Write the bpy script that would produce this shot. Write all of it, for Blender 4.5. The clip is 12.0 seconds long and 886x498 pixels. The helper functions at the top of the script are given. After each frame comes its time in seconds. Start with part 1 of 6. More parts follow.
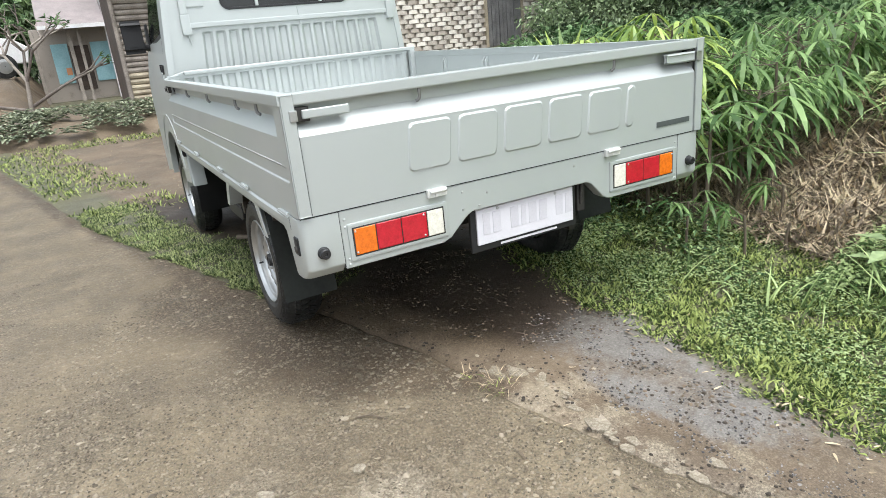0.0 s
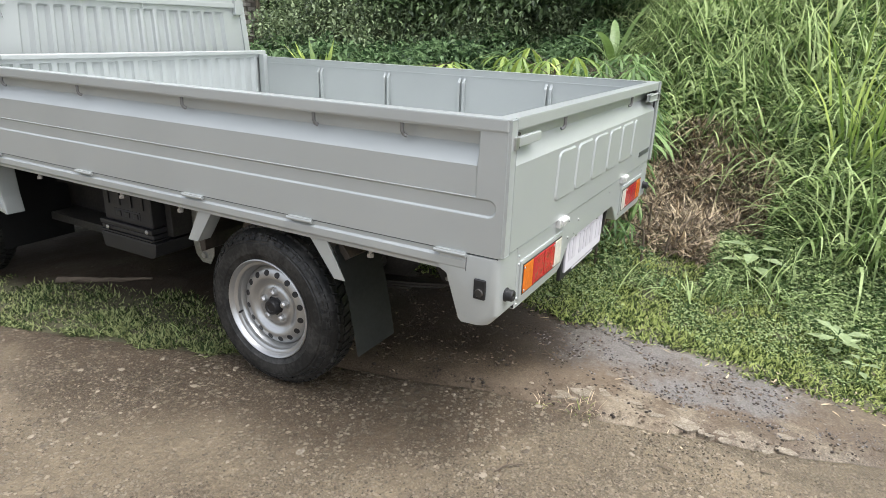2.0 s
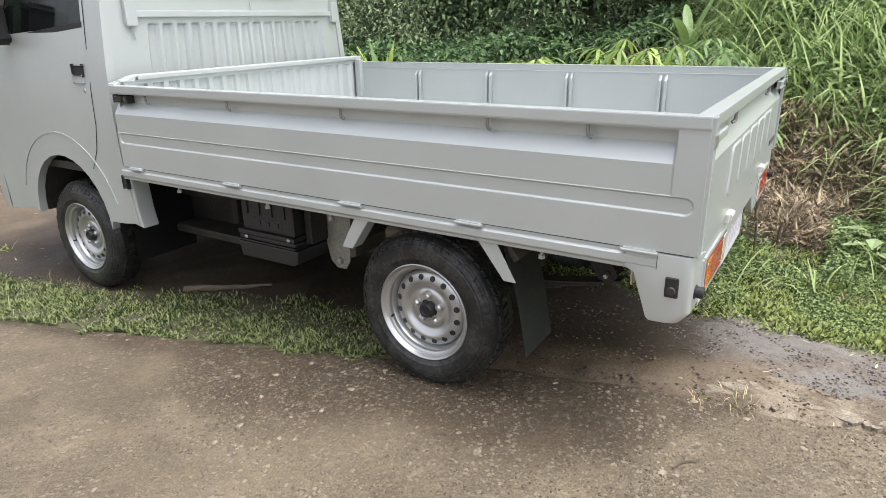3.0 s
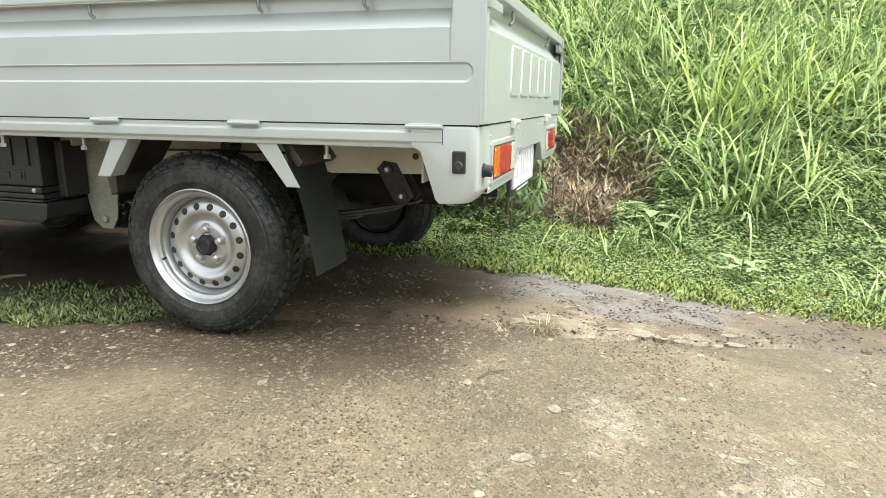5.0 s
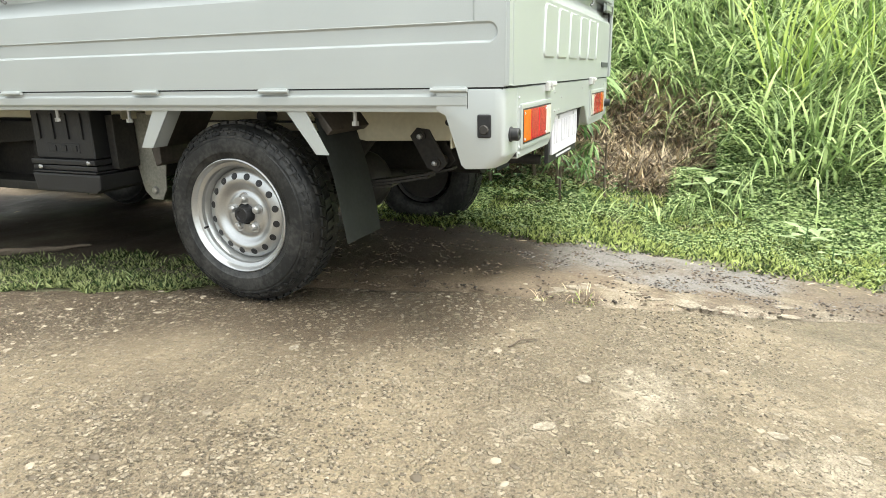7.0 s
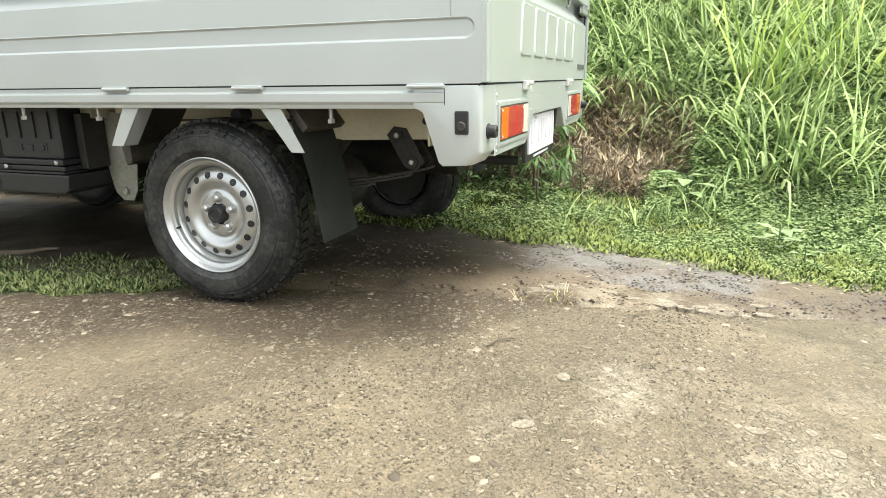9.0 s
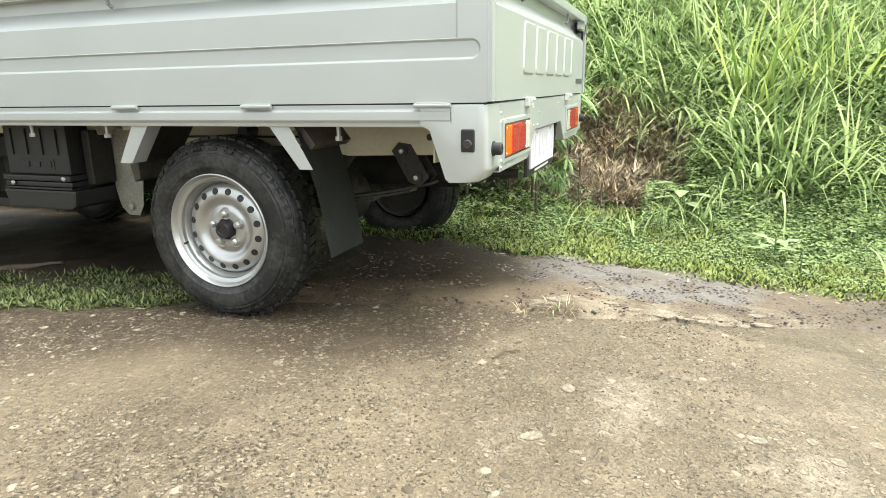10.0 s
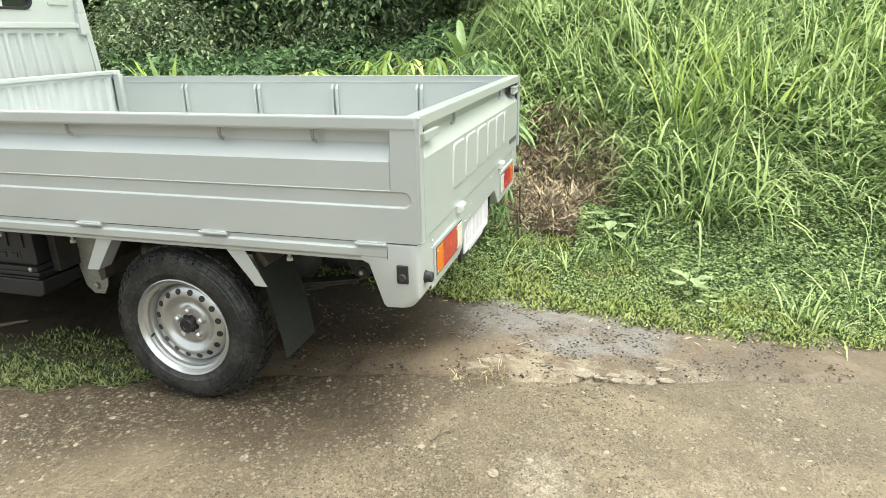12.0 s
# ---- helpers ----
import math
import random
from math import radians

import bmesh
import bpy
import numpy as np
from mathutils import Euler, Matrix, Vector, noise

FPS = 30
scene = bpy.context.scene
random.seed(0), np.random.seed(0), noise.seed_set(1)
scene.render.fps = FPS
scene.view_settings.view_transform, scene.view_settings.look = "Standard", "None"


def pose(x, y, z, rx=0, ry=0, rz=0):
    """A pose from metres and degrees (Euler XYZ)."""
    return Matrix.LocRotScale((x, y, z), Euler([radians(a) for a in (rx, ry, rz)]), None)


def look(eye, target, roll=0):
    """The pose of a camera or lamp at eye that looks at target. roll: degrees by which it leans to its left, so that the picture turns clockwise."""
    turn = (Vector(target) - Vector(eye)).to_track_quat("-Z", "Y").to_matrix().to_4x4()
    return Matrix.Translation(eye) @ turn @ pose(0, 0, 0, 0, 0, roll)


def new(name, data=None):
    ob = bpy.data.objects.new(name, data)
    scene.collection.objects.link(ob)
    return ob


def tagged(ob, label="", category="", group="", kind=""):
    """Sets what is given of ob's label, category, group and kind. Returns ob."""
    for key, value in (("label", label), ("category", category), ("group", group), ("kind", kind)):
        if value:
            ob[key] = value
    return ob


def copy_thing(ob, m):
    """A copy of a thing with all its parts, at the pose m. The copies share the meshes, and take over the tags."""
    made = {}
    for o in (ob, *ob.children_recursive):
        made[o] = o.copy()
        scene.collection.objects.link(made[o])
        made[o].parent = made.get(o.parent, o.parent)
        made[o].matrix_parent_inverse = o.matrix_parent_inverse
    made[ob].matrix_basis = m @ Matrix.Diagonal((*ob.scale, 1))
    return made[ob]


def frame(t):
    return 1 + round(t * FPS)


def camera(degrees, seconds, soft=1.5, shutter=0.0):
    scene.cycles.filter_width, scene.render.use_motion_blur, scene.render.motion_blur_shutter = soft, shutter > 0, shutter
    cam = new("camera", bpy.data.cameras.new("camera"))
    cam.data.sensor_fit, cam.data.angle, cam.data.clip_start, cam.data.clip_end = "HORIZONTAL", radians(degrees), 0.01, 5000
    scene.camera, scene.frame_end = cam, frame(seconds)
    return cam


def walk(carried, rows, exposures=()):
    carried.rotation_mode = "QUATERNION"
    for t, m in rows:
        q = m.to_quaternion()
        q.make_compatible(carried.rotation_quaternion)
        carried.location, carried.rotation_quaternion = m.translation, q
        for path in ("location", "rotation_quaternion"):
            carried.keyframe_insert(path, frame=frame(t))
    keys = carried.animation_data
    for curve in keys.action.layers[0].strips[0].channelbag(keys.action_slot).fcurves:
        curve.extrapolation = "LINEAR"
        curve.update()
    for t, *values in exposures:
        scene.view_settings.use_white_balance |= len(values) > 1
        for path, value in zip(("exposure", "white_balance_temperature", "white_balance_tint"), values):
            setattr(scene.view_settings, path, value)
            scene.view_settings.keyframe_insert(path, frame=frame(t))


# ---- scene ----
cam = camera(70.0, 12.0, 0.75)
PATH = [
    (0, (-1.353, -1.799, 1.178), (-0.461, -0.129, 0.536), -5.1),
    (0.5, (-1.547, -1.368, 1.186), (-0.465, 0.157, 0.475), -3.6),
    (1, (-1.792, -0.99, 1.172), (-0.566, 0.449, 0.521), 0.7),
    (1.5, (-2.034, -0.715, 1.211), (-0.642, 0.602, 0.64), 1.3),
    (2, (-2.304, -0.621, 1.241), (-0.645, 0.295, 0.603), 2.2),
    (2.5, (-2.373, -0.429, 1.246), (-0.796, 0.658, 0.671), -0.5),
    (3, (-2.526, -0.269, 1.266), (-0.93, 0.742, 0.609), -1.0),
    (3.5, (-2.645, -0.234, 1.321), (-0.94, 0.556, 0.636), -1.3),
    (3.7, (-2.613, -0.261, 1.322), (-0.851, 0.382, 0.629), -0.2),
    (5.3, (-2.424, -0.392, 0.676), (-0.551, 0.166, 0.251), 0.6),
    (5.5, (-2.41, -0.405, 0.683), (-0.554, 0.135, 0.17), 2.5),
    (6, (-2.42, -0.408, 0.709), (-0.564, 0.152, 0.219), 1.0),
    (6.5, (-2.434, -0.421, 0.74), (-0.621, 0.262, 0.241), 0.0),
    (7, (-2.4, -0.461, 0.714), (-0.615, 0.276, 0.194), -0.9),
    (9, (-2.391, -0.458, 0.688), (-0.575, 0.216, 0.187), -0.6),
    (9.5, (-2.391, -0.461, 0.668), (-0.562, 0.202, 0.204), -0.7),
    (10, (-2.429, -0.437, 0.714), (-0.601, 0.222, 0.238), -0.8),
    (10.5, (-2.434, -0.424, 0.727), (-0.618, 0.268, 0.255), -0.8),
    (11, (-2.434, -0.435, 0.834), (-0.679, 0.187, 0.104), -0.4),
    (11.5, (-2.496, -0.479, 1.118), (-0.759, 0.101, 0.313), 1.2),
    (12, (-2.519, -0.545, 1.254), (-0.693, -0.021, 0.626), -1.0),
]
walk(cam, [(t, look(eye, target, roll)) for t, eye, target, roll in PATH], [(0, 1.46, 6150, 7), (0.5, 1.0, 6300, 11), (1.0, 1.45, 6150, 10), (1.5, 1.2, 6280, 11), (2.0, 1.36, 6250, 11), (2.5, 1.44, 6300, 12), (3.0, 1.47, 6320, 12), (3.7, 1.58, 6300, 11), (5.3, 1.98, 6560, 3), (10.5, 2.0, 6580, 3), (11.5, 1.93, 6560, 3), (12, 1.80, 6620, 1)])


# ---- light ----
world = bpy.data.worlds.new("sky")
scene.world = world
world.use_nodes = True
wn = world.node_tree
sky = wn.nodes.new("ShaderNodeTexSky")
sky.sky_type = "NISHITA"
sky.sun_disc = False
SUN_EL, SUN_ROT = radians(70), radians(178)
sky.sun_elevation, sky.sun_rotation = SUN_EL, SUN_ROT
sky.air_density, sky.dust_density, sky.ozone_density = 1.0, 5.0, 1.0
pale = wn.nodes.new("ShaderNodeHueSaturation")
pale.inputs["Saturation"].default_value = 0.25
wn.links.new(sky.outputs[0], pale.inputs["Color"])
wn.links.new(pale.outputs[0], wn.nodes["Background"].inputs[0])
wn.nodes["Background"].inputs[1].default_value = 0.15
sun = new("sun", bpy.data.lights.new("sun", "SUN"))
sun.data.energy, sun.data.angle, sun.data.color = 0.62, radians(48), (1.0, 0.96, 0.90)
sun_way = Vector((math.sin(SUN_ROT) * math.cos(SUN_EL), math.cos(SUN_ROT) * math.cos(SUN_EL), math.sin(SUN_EL)))
sun.matrix_world = look(sun_way * 30, (0, 0, 0))


# ---- materials ----
def material(name, base, rough=0.6, metal=0.0, var=0.15, scale=6.0, fine=60.0, bump=0.1, second=None, coat=0.0, island=0.0, spec=0.5, through_light=0.0, span=(0.32, 0.68)):
    """base colour varied at two scales, with fine relief."""
    m = bpy.data.materials.new(name)
    m.use_nodes = True
    nt = m.node_tree
    N, L = nt.nodes, nt.links
    p = N["Principled BSDF"]
    p.inputs["Roughness"].default_value, p.inputs["Metallic"].default_value = rough, metal
    p.inputs["Coat Weight"].default_value = coat
    p.inputs["Coat Roughness"].default_value = 0.07
    p.inputs["Specular IOR Level"].default_value = spec
    co = N.new("ShaderNodeTexCoord")
    n1, n2 = N.new("ShaderNodeTexNoise"), N.new("ShaderNodeTexNoise")
    for n, sc, det in ((n1, scale, 4), (n2, fine, 3)):
        n.inputs["Scale"].default_value, n.inputs["Detail"].default_value = sc, det
        L.new(co.outputs["Object"], n.inputs["Vector"])
    ramp = N.new("ShaderNodeValToRGB")
    lo = [c * (1 - var) for c in base]
    hi = list(second) if second else [min(1, c * (1 + var)) for c in base]
    ramp.color_ramp.elements[0].color, ramp.color_ramp.elements[0].position = (*lo, 1), span[0]
    ramp.color_ramp.elements[1].color, ramp.color_ramp.elements[1].position = (*hi, 1), span[1]
    mix = N.new("ShaderNodeMath")
    mix.operation = "MULTIPLY_ADD"
    mix.inputs[1].default_value = 0.45
    L.new(n2.outputs["Fac"], mix.inputs[0])
    half = N.new("ShaderNodeMath")
    half.operation = "MULTIPLY"
    half.inputs[1].default_value = 0.55
    L.new(n1.outputs["Fac"], half.inputs[0])
    L.new(half.outputs[0], mix.inputs[2])
    value = mix.outputs[0]
    if island:
        geo = N.new("ShaderNodeNewGeometry")
        spread = N.new("ShaderNodeMath")
        spread.operation = "MULTIPLY_ADD"
        spread.inputs[1].default_value = island
        L.new(geo.outputs["Random Per Island"], spread.inputs[0])
        L.new(value, spread.inputs[2])
        shift = N.new("ShaderNodeMath")
        shift.operation = "SUBTRACT"
        shift.inputs[1].default_value = island / 2
        L.new(spread.outputs[0], shift.inputs[0])
        value = shift.outputs[0]
    L.new(value, ramp.inputs[0])
    L.new(ramp.outputs[0], p.inputs["Base Color"])
    if bump:
        b = N.new("ShaderNodeBump")
        b.inputs["Strength"].default_value, b.inputs["Distance"].default_value = bump, 0.01
        L.new(n2.outputs["Fac"], b.inputs["Height"])
        L.new(b.outputs[0], p.inputs["Normal"])
    if through_light:
        tr, mx = N.new("ShaderNodeBsdfTranslucent"), N.new("ShaderNodeMixShader")
        mx.inputs[0].default_value = through_light
        L.new(ramp.outputs[0], tr.inputs[0])
        L.new(p.outputs[0], mx.inputs[1])
        L.new(tr.outputs[0], mx.inputs[2])
        L.new(mx.outputs[0], N["Material Output"].inputs[0])
    return m


def ground_material(name, low, mid, high, stone, stone_scale, stone_amount, rough=0.85, wet=0.0, patch=1.2, bump=0.5, zones=(), fines=0.0):
    """Rough ground: broad stains, sand grain and scattered pebbles that lie proud of it."""
    m = bpy.data.materials.new(name)
    m.use_nodes = True
    N, L = m.node_tree.nodes, m.node_tree.links
    p = N["Principled BSDF"]
    co = N.new("ShaderNodeTexCoord")

    def noise_at(scale, detail, rough_=0.6):
        n = N.new("ShaderNodeTexNoise")
        n.inputs["Scale"].default_value, n.inputs["Detail"].default_value, n.inputs["Roughness"].default_value = scale, detail, rough_
        L.new(co.outputs["Object"], n.inputs["Vector"])
        return n.outputs["Fac"]

    def mixed(fac, a, b):
        mx = N.new("ShaderNodeMix")
        mx.data_type = "RGBA"
        for k, v in ((0, fac), (6, a), (7, b)):
            if isinstance(v, tuple):
                mx.inputs[k].default_value = (*v, 1)
            elif isinstance(v, float):
                mx.inputs[k].default_value = v
            else:
                L.new(v, mx.inputs[k])
        return mx.outputs[2]

    def stepped(v, a, b):
        r = N.new("ShaderNodeMapRange")
        r.inputs["From Min"].default_value, r.inputs["From Max"].default_value = a, b
        L.new(v, r.inputs["Value"])
        return r.outputs[0]

    broad, fine, grit = noise_at(patch, 6), noise_at(28.0, 5, 0.7), noise_at(140.0, 3, 0.7)
    stains = noise_at(patch * 2.3, 5, 0.65)

    def soil(low, mid, high):
        c = mixed(stepped(broad, 0.40, 0.60), low, mid)
        c = mixed(stepped(stains, 0.5, 0.78), c, high)
        c = mixed(stepped(grit, 0.42, 0.72), c, high)
        soft = N.new("ShaderNodeMath")
        soft.operation = "MULTIPLY"
        soft.inputs[1].default_value = 0.4
        L.new(stepped(fine, 0.62, 0.36), soft.inputs[0])
        return mixed(soft.outputs[0], c, low)

    c = soil(low, mid, high)
    for attr, *tones in zones:
        at = N.new("ShaderNodeAttribute")
        at.attribute_name = attr
        ragged = N.new("ShaderNodeMath")
        ragged.operation = "MULTIPLY_ADD"
        ragged.inputs[1].default_value = 0.9
        L.new(fine, ragged.inputs[0])
        L.new(at.outputs["Fac"], ragged.inputs[2])
        c = mixed(stepped(ragged.outputs[0], 0.72, 1.12), c, soil(*tones))
    vor = N.new("ShaderNodeTexVoronoi")
    vor.inputs["Scale"].default_value = stone_scale
    warp = N.new("ShaderNodeVectorMath")
    warp.operation = "MULTIPLY_ADD"
    nz = N.new("ShaderNodeTexNoise")
    nz.inputs["Scale"].default_value = stone_scale * 0.8
    L.new(co.outputs["Object"], nz.inputs["Vector"])
    warp.inputs[1].default_value = (0.02, 0.02, 0.02)
    L.new(nz.outputs["Color"], warp.inputs[0])
    L.new(co.outputs["Object"], warp.inputs[2])
    L.new(warp.outputs[0], vor.inputs["Vector"])
    sep = N.new("ShaderNodeSeparateColor")
    L.new(vor.outputs["Color"], sep.inputs[0])
    size = N.new("ShaderNodeMath")
    size.operation = "MULTIPLY"
    size.inputs[1].default_value = stone_amount
    L.new(sep.outputs[0], size.inputs[0])
    diff = N.new("ShaderNodeMath")
    diff.operation = "SUBTRACT"
    L.new(size.outputs[0], diff.inputs[0])
    L.new(vor.outputs["Distance"], diff.inputs[1])
    peb = stepped(diff.outputs[0], 0.0, 0.08)
    film = N.new("ShaderNodeMath")
    film.operation = "MULTIPLY"
    L.new(peb, film.inputs[0])
    L.new(stepped(noise_at(patch * 1.7, 5, 0.7), 0.36, 0.58), film.inputs[1])
    peb = film.outputs[0]
    tone = mixed(sep.outputs[1], tuple(v * 0.55 for v in stone), stone)
    c = mixed(peb, c, tone)
    grains = None
    if fines:
        v2 = N.new("ShaderNodeTexVoronoi")
        v2.inputs["Scale"].default_value = stone_scale * 2.7
        L.new(warp.outputs[0], v2.inputs["Vector"])
        s2 = N.new("ShaderNodeSeparateColor")
        L.new(v2.outputs["Color"], s2.inputs[0])
        d2 = N.new("ShaderNodeMath")
        d2.operation = "MULTIPLY_ADD"
        d2.inputs[1].default_value = fines
        L.new(s2.outputs[0], d2.inputs[0])
        neg = N.new("ShaderNodeMath")
        neg.operation = "MULTIPLY"
        neg.inputs[1].default_value = -1.0
        L.new(v2.outputs["Distance"], neg.inputs[0])
        L.new(neg.outputs[0], d2.inputs[2])
        grains = stepped(d2.outputs[0], 0.0, 0.1)
        c = mixed(grains, c, mixed(s2.outputs[1], tuple(v * 0.35 for v in stone), tuple(v * 0.78 for v in stone)))
    L.new(c, p.inputs["Base Color"])
    rg = N.new("ShaderNodeMapRange")
    rg.inputs["To Min"].default_value, rg.inputs["To Max"].default_value = max(0.15, rough - wet), rough
    rg.inputs["From Min"].default_value, rg.inputs["From Max"].default_value = 0.4, 0.6
    L.new(broad, rg.inputs["Value"])
    L.new(rg.outputs[0], p.inputs["Roughness"])
    b1, b2 = N.new("ShaderNodeBump"), N.new("ShaderNodeBump")
    b1.inputs["Strength"].default_value, b1.inputs["Distance"].default_value = bump, 0.012
    b2.inputs["Strength"].default_value, b2.inputs["Distance"].default_value = bump, 0.01
    L.new(fine, b1.inputs["Height"])
    L.new(peb, b2.inputs["Height"])
    L.new(b1.outputs[0], b2.inputs["Normal"])
    top = b2
    if grains:
        b3 = N.new("ShaderNodeBump")
        b3.inputs["Strength"].default_value, b3.inputs["Distance"].default_value = bump, 0.005
        L.new(grains, b3.inputs["Height"])
        L.new(b2.outputs[0], b3.inputs["Normal"])
        top = b3
    L.new(top.outputs[0], p.inputs["Normal"])
    return m


SILVER = material("silver paint", (0.435, 0.460, 0.450), 0.42, 0.40, 0.05, 2.5, 400, 0.004, coat=0.25)
PRIMER = material("underbody primer", (0.50, 0.475, 0.36), 0.5, 0.0, 0.12, 3, 60, 0.01)
BLACK = material("black plastic", (0.012, 0.012, 0.013), 0.5, 0, 0.25, 8, 120, 0.06)
RUBBER = material("tyre rubber", (0.013, 0.014, 0.014), 0.5, 0, 0.3, 16, 75, 0.14, second=(0.046, 0.045, 0.042), spec=0.4, span=(0.45, 0.66))
FLAP = material("mud flap rubber", (0.030, 0.034, 0.031), 0.6, 0, 0.3, 6, 70, 0.08)
WHEEL = material("wheel steel", (0.44, 0.445, 0.44), 0.30, 0.8, 0.08, 14, 200, 0.01)
STEEL = material("bare steel", (0.45, 0.45, 0.44), 0.35, 0.8, 0.1, 12, 150, 0.05)
CHASSIS = material("chassis black", (0.014, 0.0135, 0.013), 0.6, 0.1, 0.35, 7, 80, 0.12, second=(0.04, 0.036, 0.03))
AMBER = material("amber lens", (0.62, 0.135, 0.008), 0.18, 0, 0.25, 60, 160, 0.06, coat=0.6)
RED = material("red lens", (0.40, 0.010, 0.022), 0.18, 0, 0.25, 60, 160, 0.06, coat=0.6)
CLEAR = material("clear lens", (0.66, 0.63, 0.55), 0.18, 0, 0.2, 60, 160, 0.06, coat=0.6)
PLATE = material("plate paint", (0.58, 0.565, 0.60), 0.4, 0, 0.04, 12, 150, 0.03)
FADED = material("plate bars", (0.50, 0.485, 0.52), 0.5, 0, 0.1, 12, 150, 0.03)
GALV = material("galvanised plate", (0.68, 0.68, 0.66), 0.45, 0.4, 0.06, 20, 150, 0.02)
BADGE = material("badge grey", (0.09, 0.10, 0.10), 0.35, 0.3, 0.1)
GAP = material("seam shadow gap", (0.03, 0.03, 0.03), 0.8, 0, 0.1)
GLASS = material("dark cab glass", (0.012, 0.014, 0.015), 0.06, 0, 0.2, 2, 30, 0.0, spec=0.8)

CONCRETE = ground_material("weathered concrete", (0.075, 0.056, 0.034), (0.148, 0.115, 0.071), (0.258, 0.206, 0.135), (0.30, 0.25, 0.178), 62.0, 0.64, 0.75, 0.28, 1.7, 1.4, fines=0.5, zones=(
    ("worn", (0.17, 0.138, 0.097), (0.28, 0.235, 0.17), (0.42, 0.365, 0.28)),
    # muddy stain beside the truck, with its soft shade put into the colour
    ("mud_shade", (0.040, 0.027, 0.015), (0.078, 0.054, 0.031), (0.140, 0.103, 0.063)),))
EARTH = ground_material("damp earth", (0.050, 0.034, 0.020), (0.102, 0.073, 0.045), (0.18, 0.138, 0.092), (0.22, 0.19, 0.148), 26.0, 0.22, 0.8, 0.3, zones=(
    ("pale", (0.075, 0.058, 0.038), (0.150, 0.118, 0.078), (0.32, 0.27, 0.198)),
    # dark tones: shade under the truck, put into the earth's colour
    ("truck_shade", (0.022, 0.015, 0.010), (0.042, 0.029, 0.019), (0.075, 0.054, 0.036)),
    ("gravel", (0.076, 0.068, 0.060), (0.133, 0.121, 0.109), (0.212, 0.195, 0.180)),
    ("soil", (0.045, 0.042, 0.024), (0.075, 0.072, 0.036), (0.13, 0.12, 0.065))))
PALE = ground_material("pale broken concrete", (0.12, 0.098, 0.068), (0.21, 0.178, 0.130), (0.34, 0.30, 0.235), (0.32, 0.28, 0.22), 40.0, 0.25, 0.8)
LEAF_DARK = material("dark forest leaf", (0.058, 0.10, 0.042), 0.5, 0, 0.4, 1.5, 9, 0, second=(0.21, 0.30, 0.13), island=0.5, through_light=0.25)
LEAF_MID = material("shrub leaf", (0.055, 0.115, 0.045), 0.5, 0, 0.35, 2, 9, 0, second=(0.24, 0.36, 0.17), island=0.6, through_light=0.45, spec=0.25)
LEAF_PALEBUSH = material("pale shrub leaf", (0.085, 0.13, 0.06), 0.55, 0, 0.4, 1.5, 9, 0, second=(0.30, 0.38, 0.20), island=0.7, through_light=0.3)
LEAF_CASSAVA = material("cassava leaf", (0.085, 0.17, 0.05), 0.4, 0, 0.3, 3, 9, 0, second=(0.28, 0.41, 0.16), island=0.6, through_light=0.45, spec=0.3)
LEAF_YOUNG = material("young yellow-green leaf", (0.17, 0.29, 0.05), 0.42, 0, 0.3, 3, 9, 0, second=(0.36, 0.46, 0.11), island=0.5, through_light=0.3)
GRASS = material("short grass", (0.062, 0.105, 0.024), 0.6, 0, 0.4, 2, 14, 0, second=(0.39, 0.45, 0.155), island=1.1, through_light=0.42, spec=0.25)
GRASS_TALL = material("tall grass blade", (0.19, 0.285, 0.095), 0.5, 0, 0.35, 1.5, 9, 0, second=(0.54, 0.66, 0.31), island=0.9, through_light=0.5, spec=0.25)
LEAF_WEED = material("bright weed leaf", (0.085, 0.16, 0.05), 0.5, 0, 0.35, 2, 9, 0, second=(0.50, 0.60, 0.30), island=0.9, through_light=0.5, spec=0.25)
GRASS_DARK = material("creeping grass", (0.065, 0.11, 0.035), 0.6, 0, 0.4, 2, 14, 0, second=(0.36, 0.40, 0.18), island=1.1, through_light=0.4, spec=0.25)
GRASS_REED = material("bright reed blade", (0.18, 0.29, 0.06), 0.45, 0, 0.3, 1.5, 9, 0, second=(0.48, 0.58, 0.18), island=0.6, through_light=0.5, spec=0.25)
DRY = material("dead brown stems", (0.19, 0.145, 0.098), 0.8, 0, 0.4, 3, 20, 0, second=(0.50, 0.405, 0.27), island=1.0)
BARK = material("bark", (0.10, 0.078, 0.055), 0.85, 0, 0.3, 9, 60, 0.4)
BAMBOO = material("woven bamboo strip", (0.52, 0.46, 0.39), 0.65, 0, 0.25, 4, 60, 0.15, second=(0.76, 0.71, 0.63), island=0.5)
PLANK = material("grey weathered plank", (0.16, 0.13, 0.11), 0.8, 0, 0.35, 5, 50, 0.3, second=(0.32, 0.28, 0.24), island=0.5)
SLAT = material("bamboo slat", (0.25, 0.21, 0.15), 0.7, 0, 0.3, 5, 50, 0.2, second=(0.42, 0.36, 0.26), island=0.5)


# ---- building blocks ----
def part(name, bm, mat, parent, label="", smooth=False):
    """Links a bmesh as one mesh object under a thing or a part."""
    me = bpy.data.meshes.new(name)
    if smooth:
        for fc in bm.faces:
            fc.smooth = True
    bm.to_mesh(me)
    bm.free()
    if smooth:
        me.set_sharp_from_angle(angle=radians(38))
    me.materials.append(mat)
    ob = new(name, me)
    ob.parent = parent
    if label:
        ob["label"] = label
    return ob


def arrays(name, verts, faces, mat, parent=None, smooth=False):
    me = bpy.data.meshes.new(name)
    me.from_pydata(verts, [], faces)
    if smooth:
        me.polygons.foreach_set("use_smooth", [True] * len(me.polygons))
    me.materials.append(mat)
    ob = new(name, me)
    ob.parent = parent
    return ob


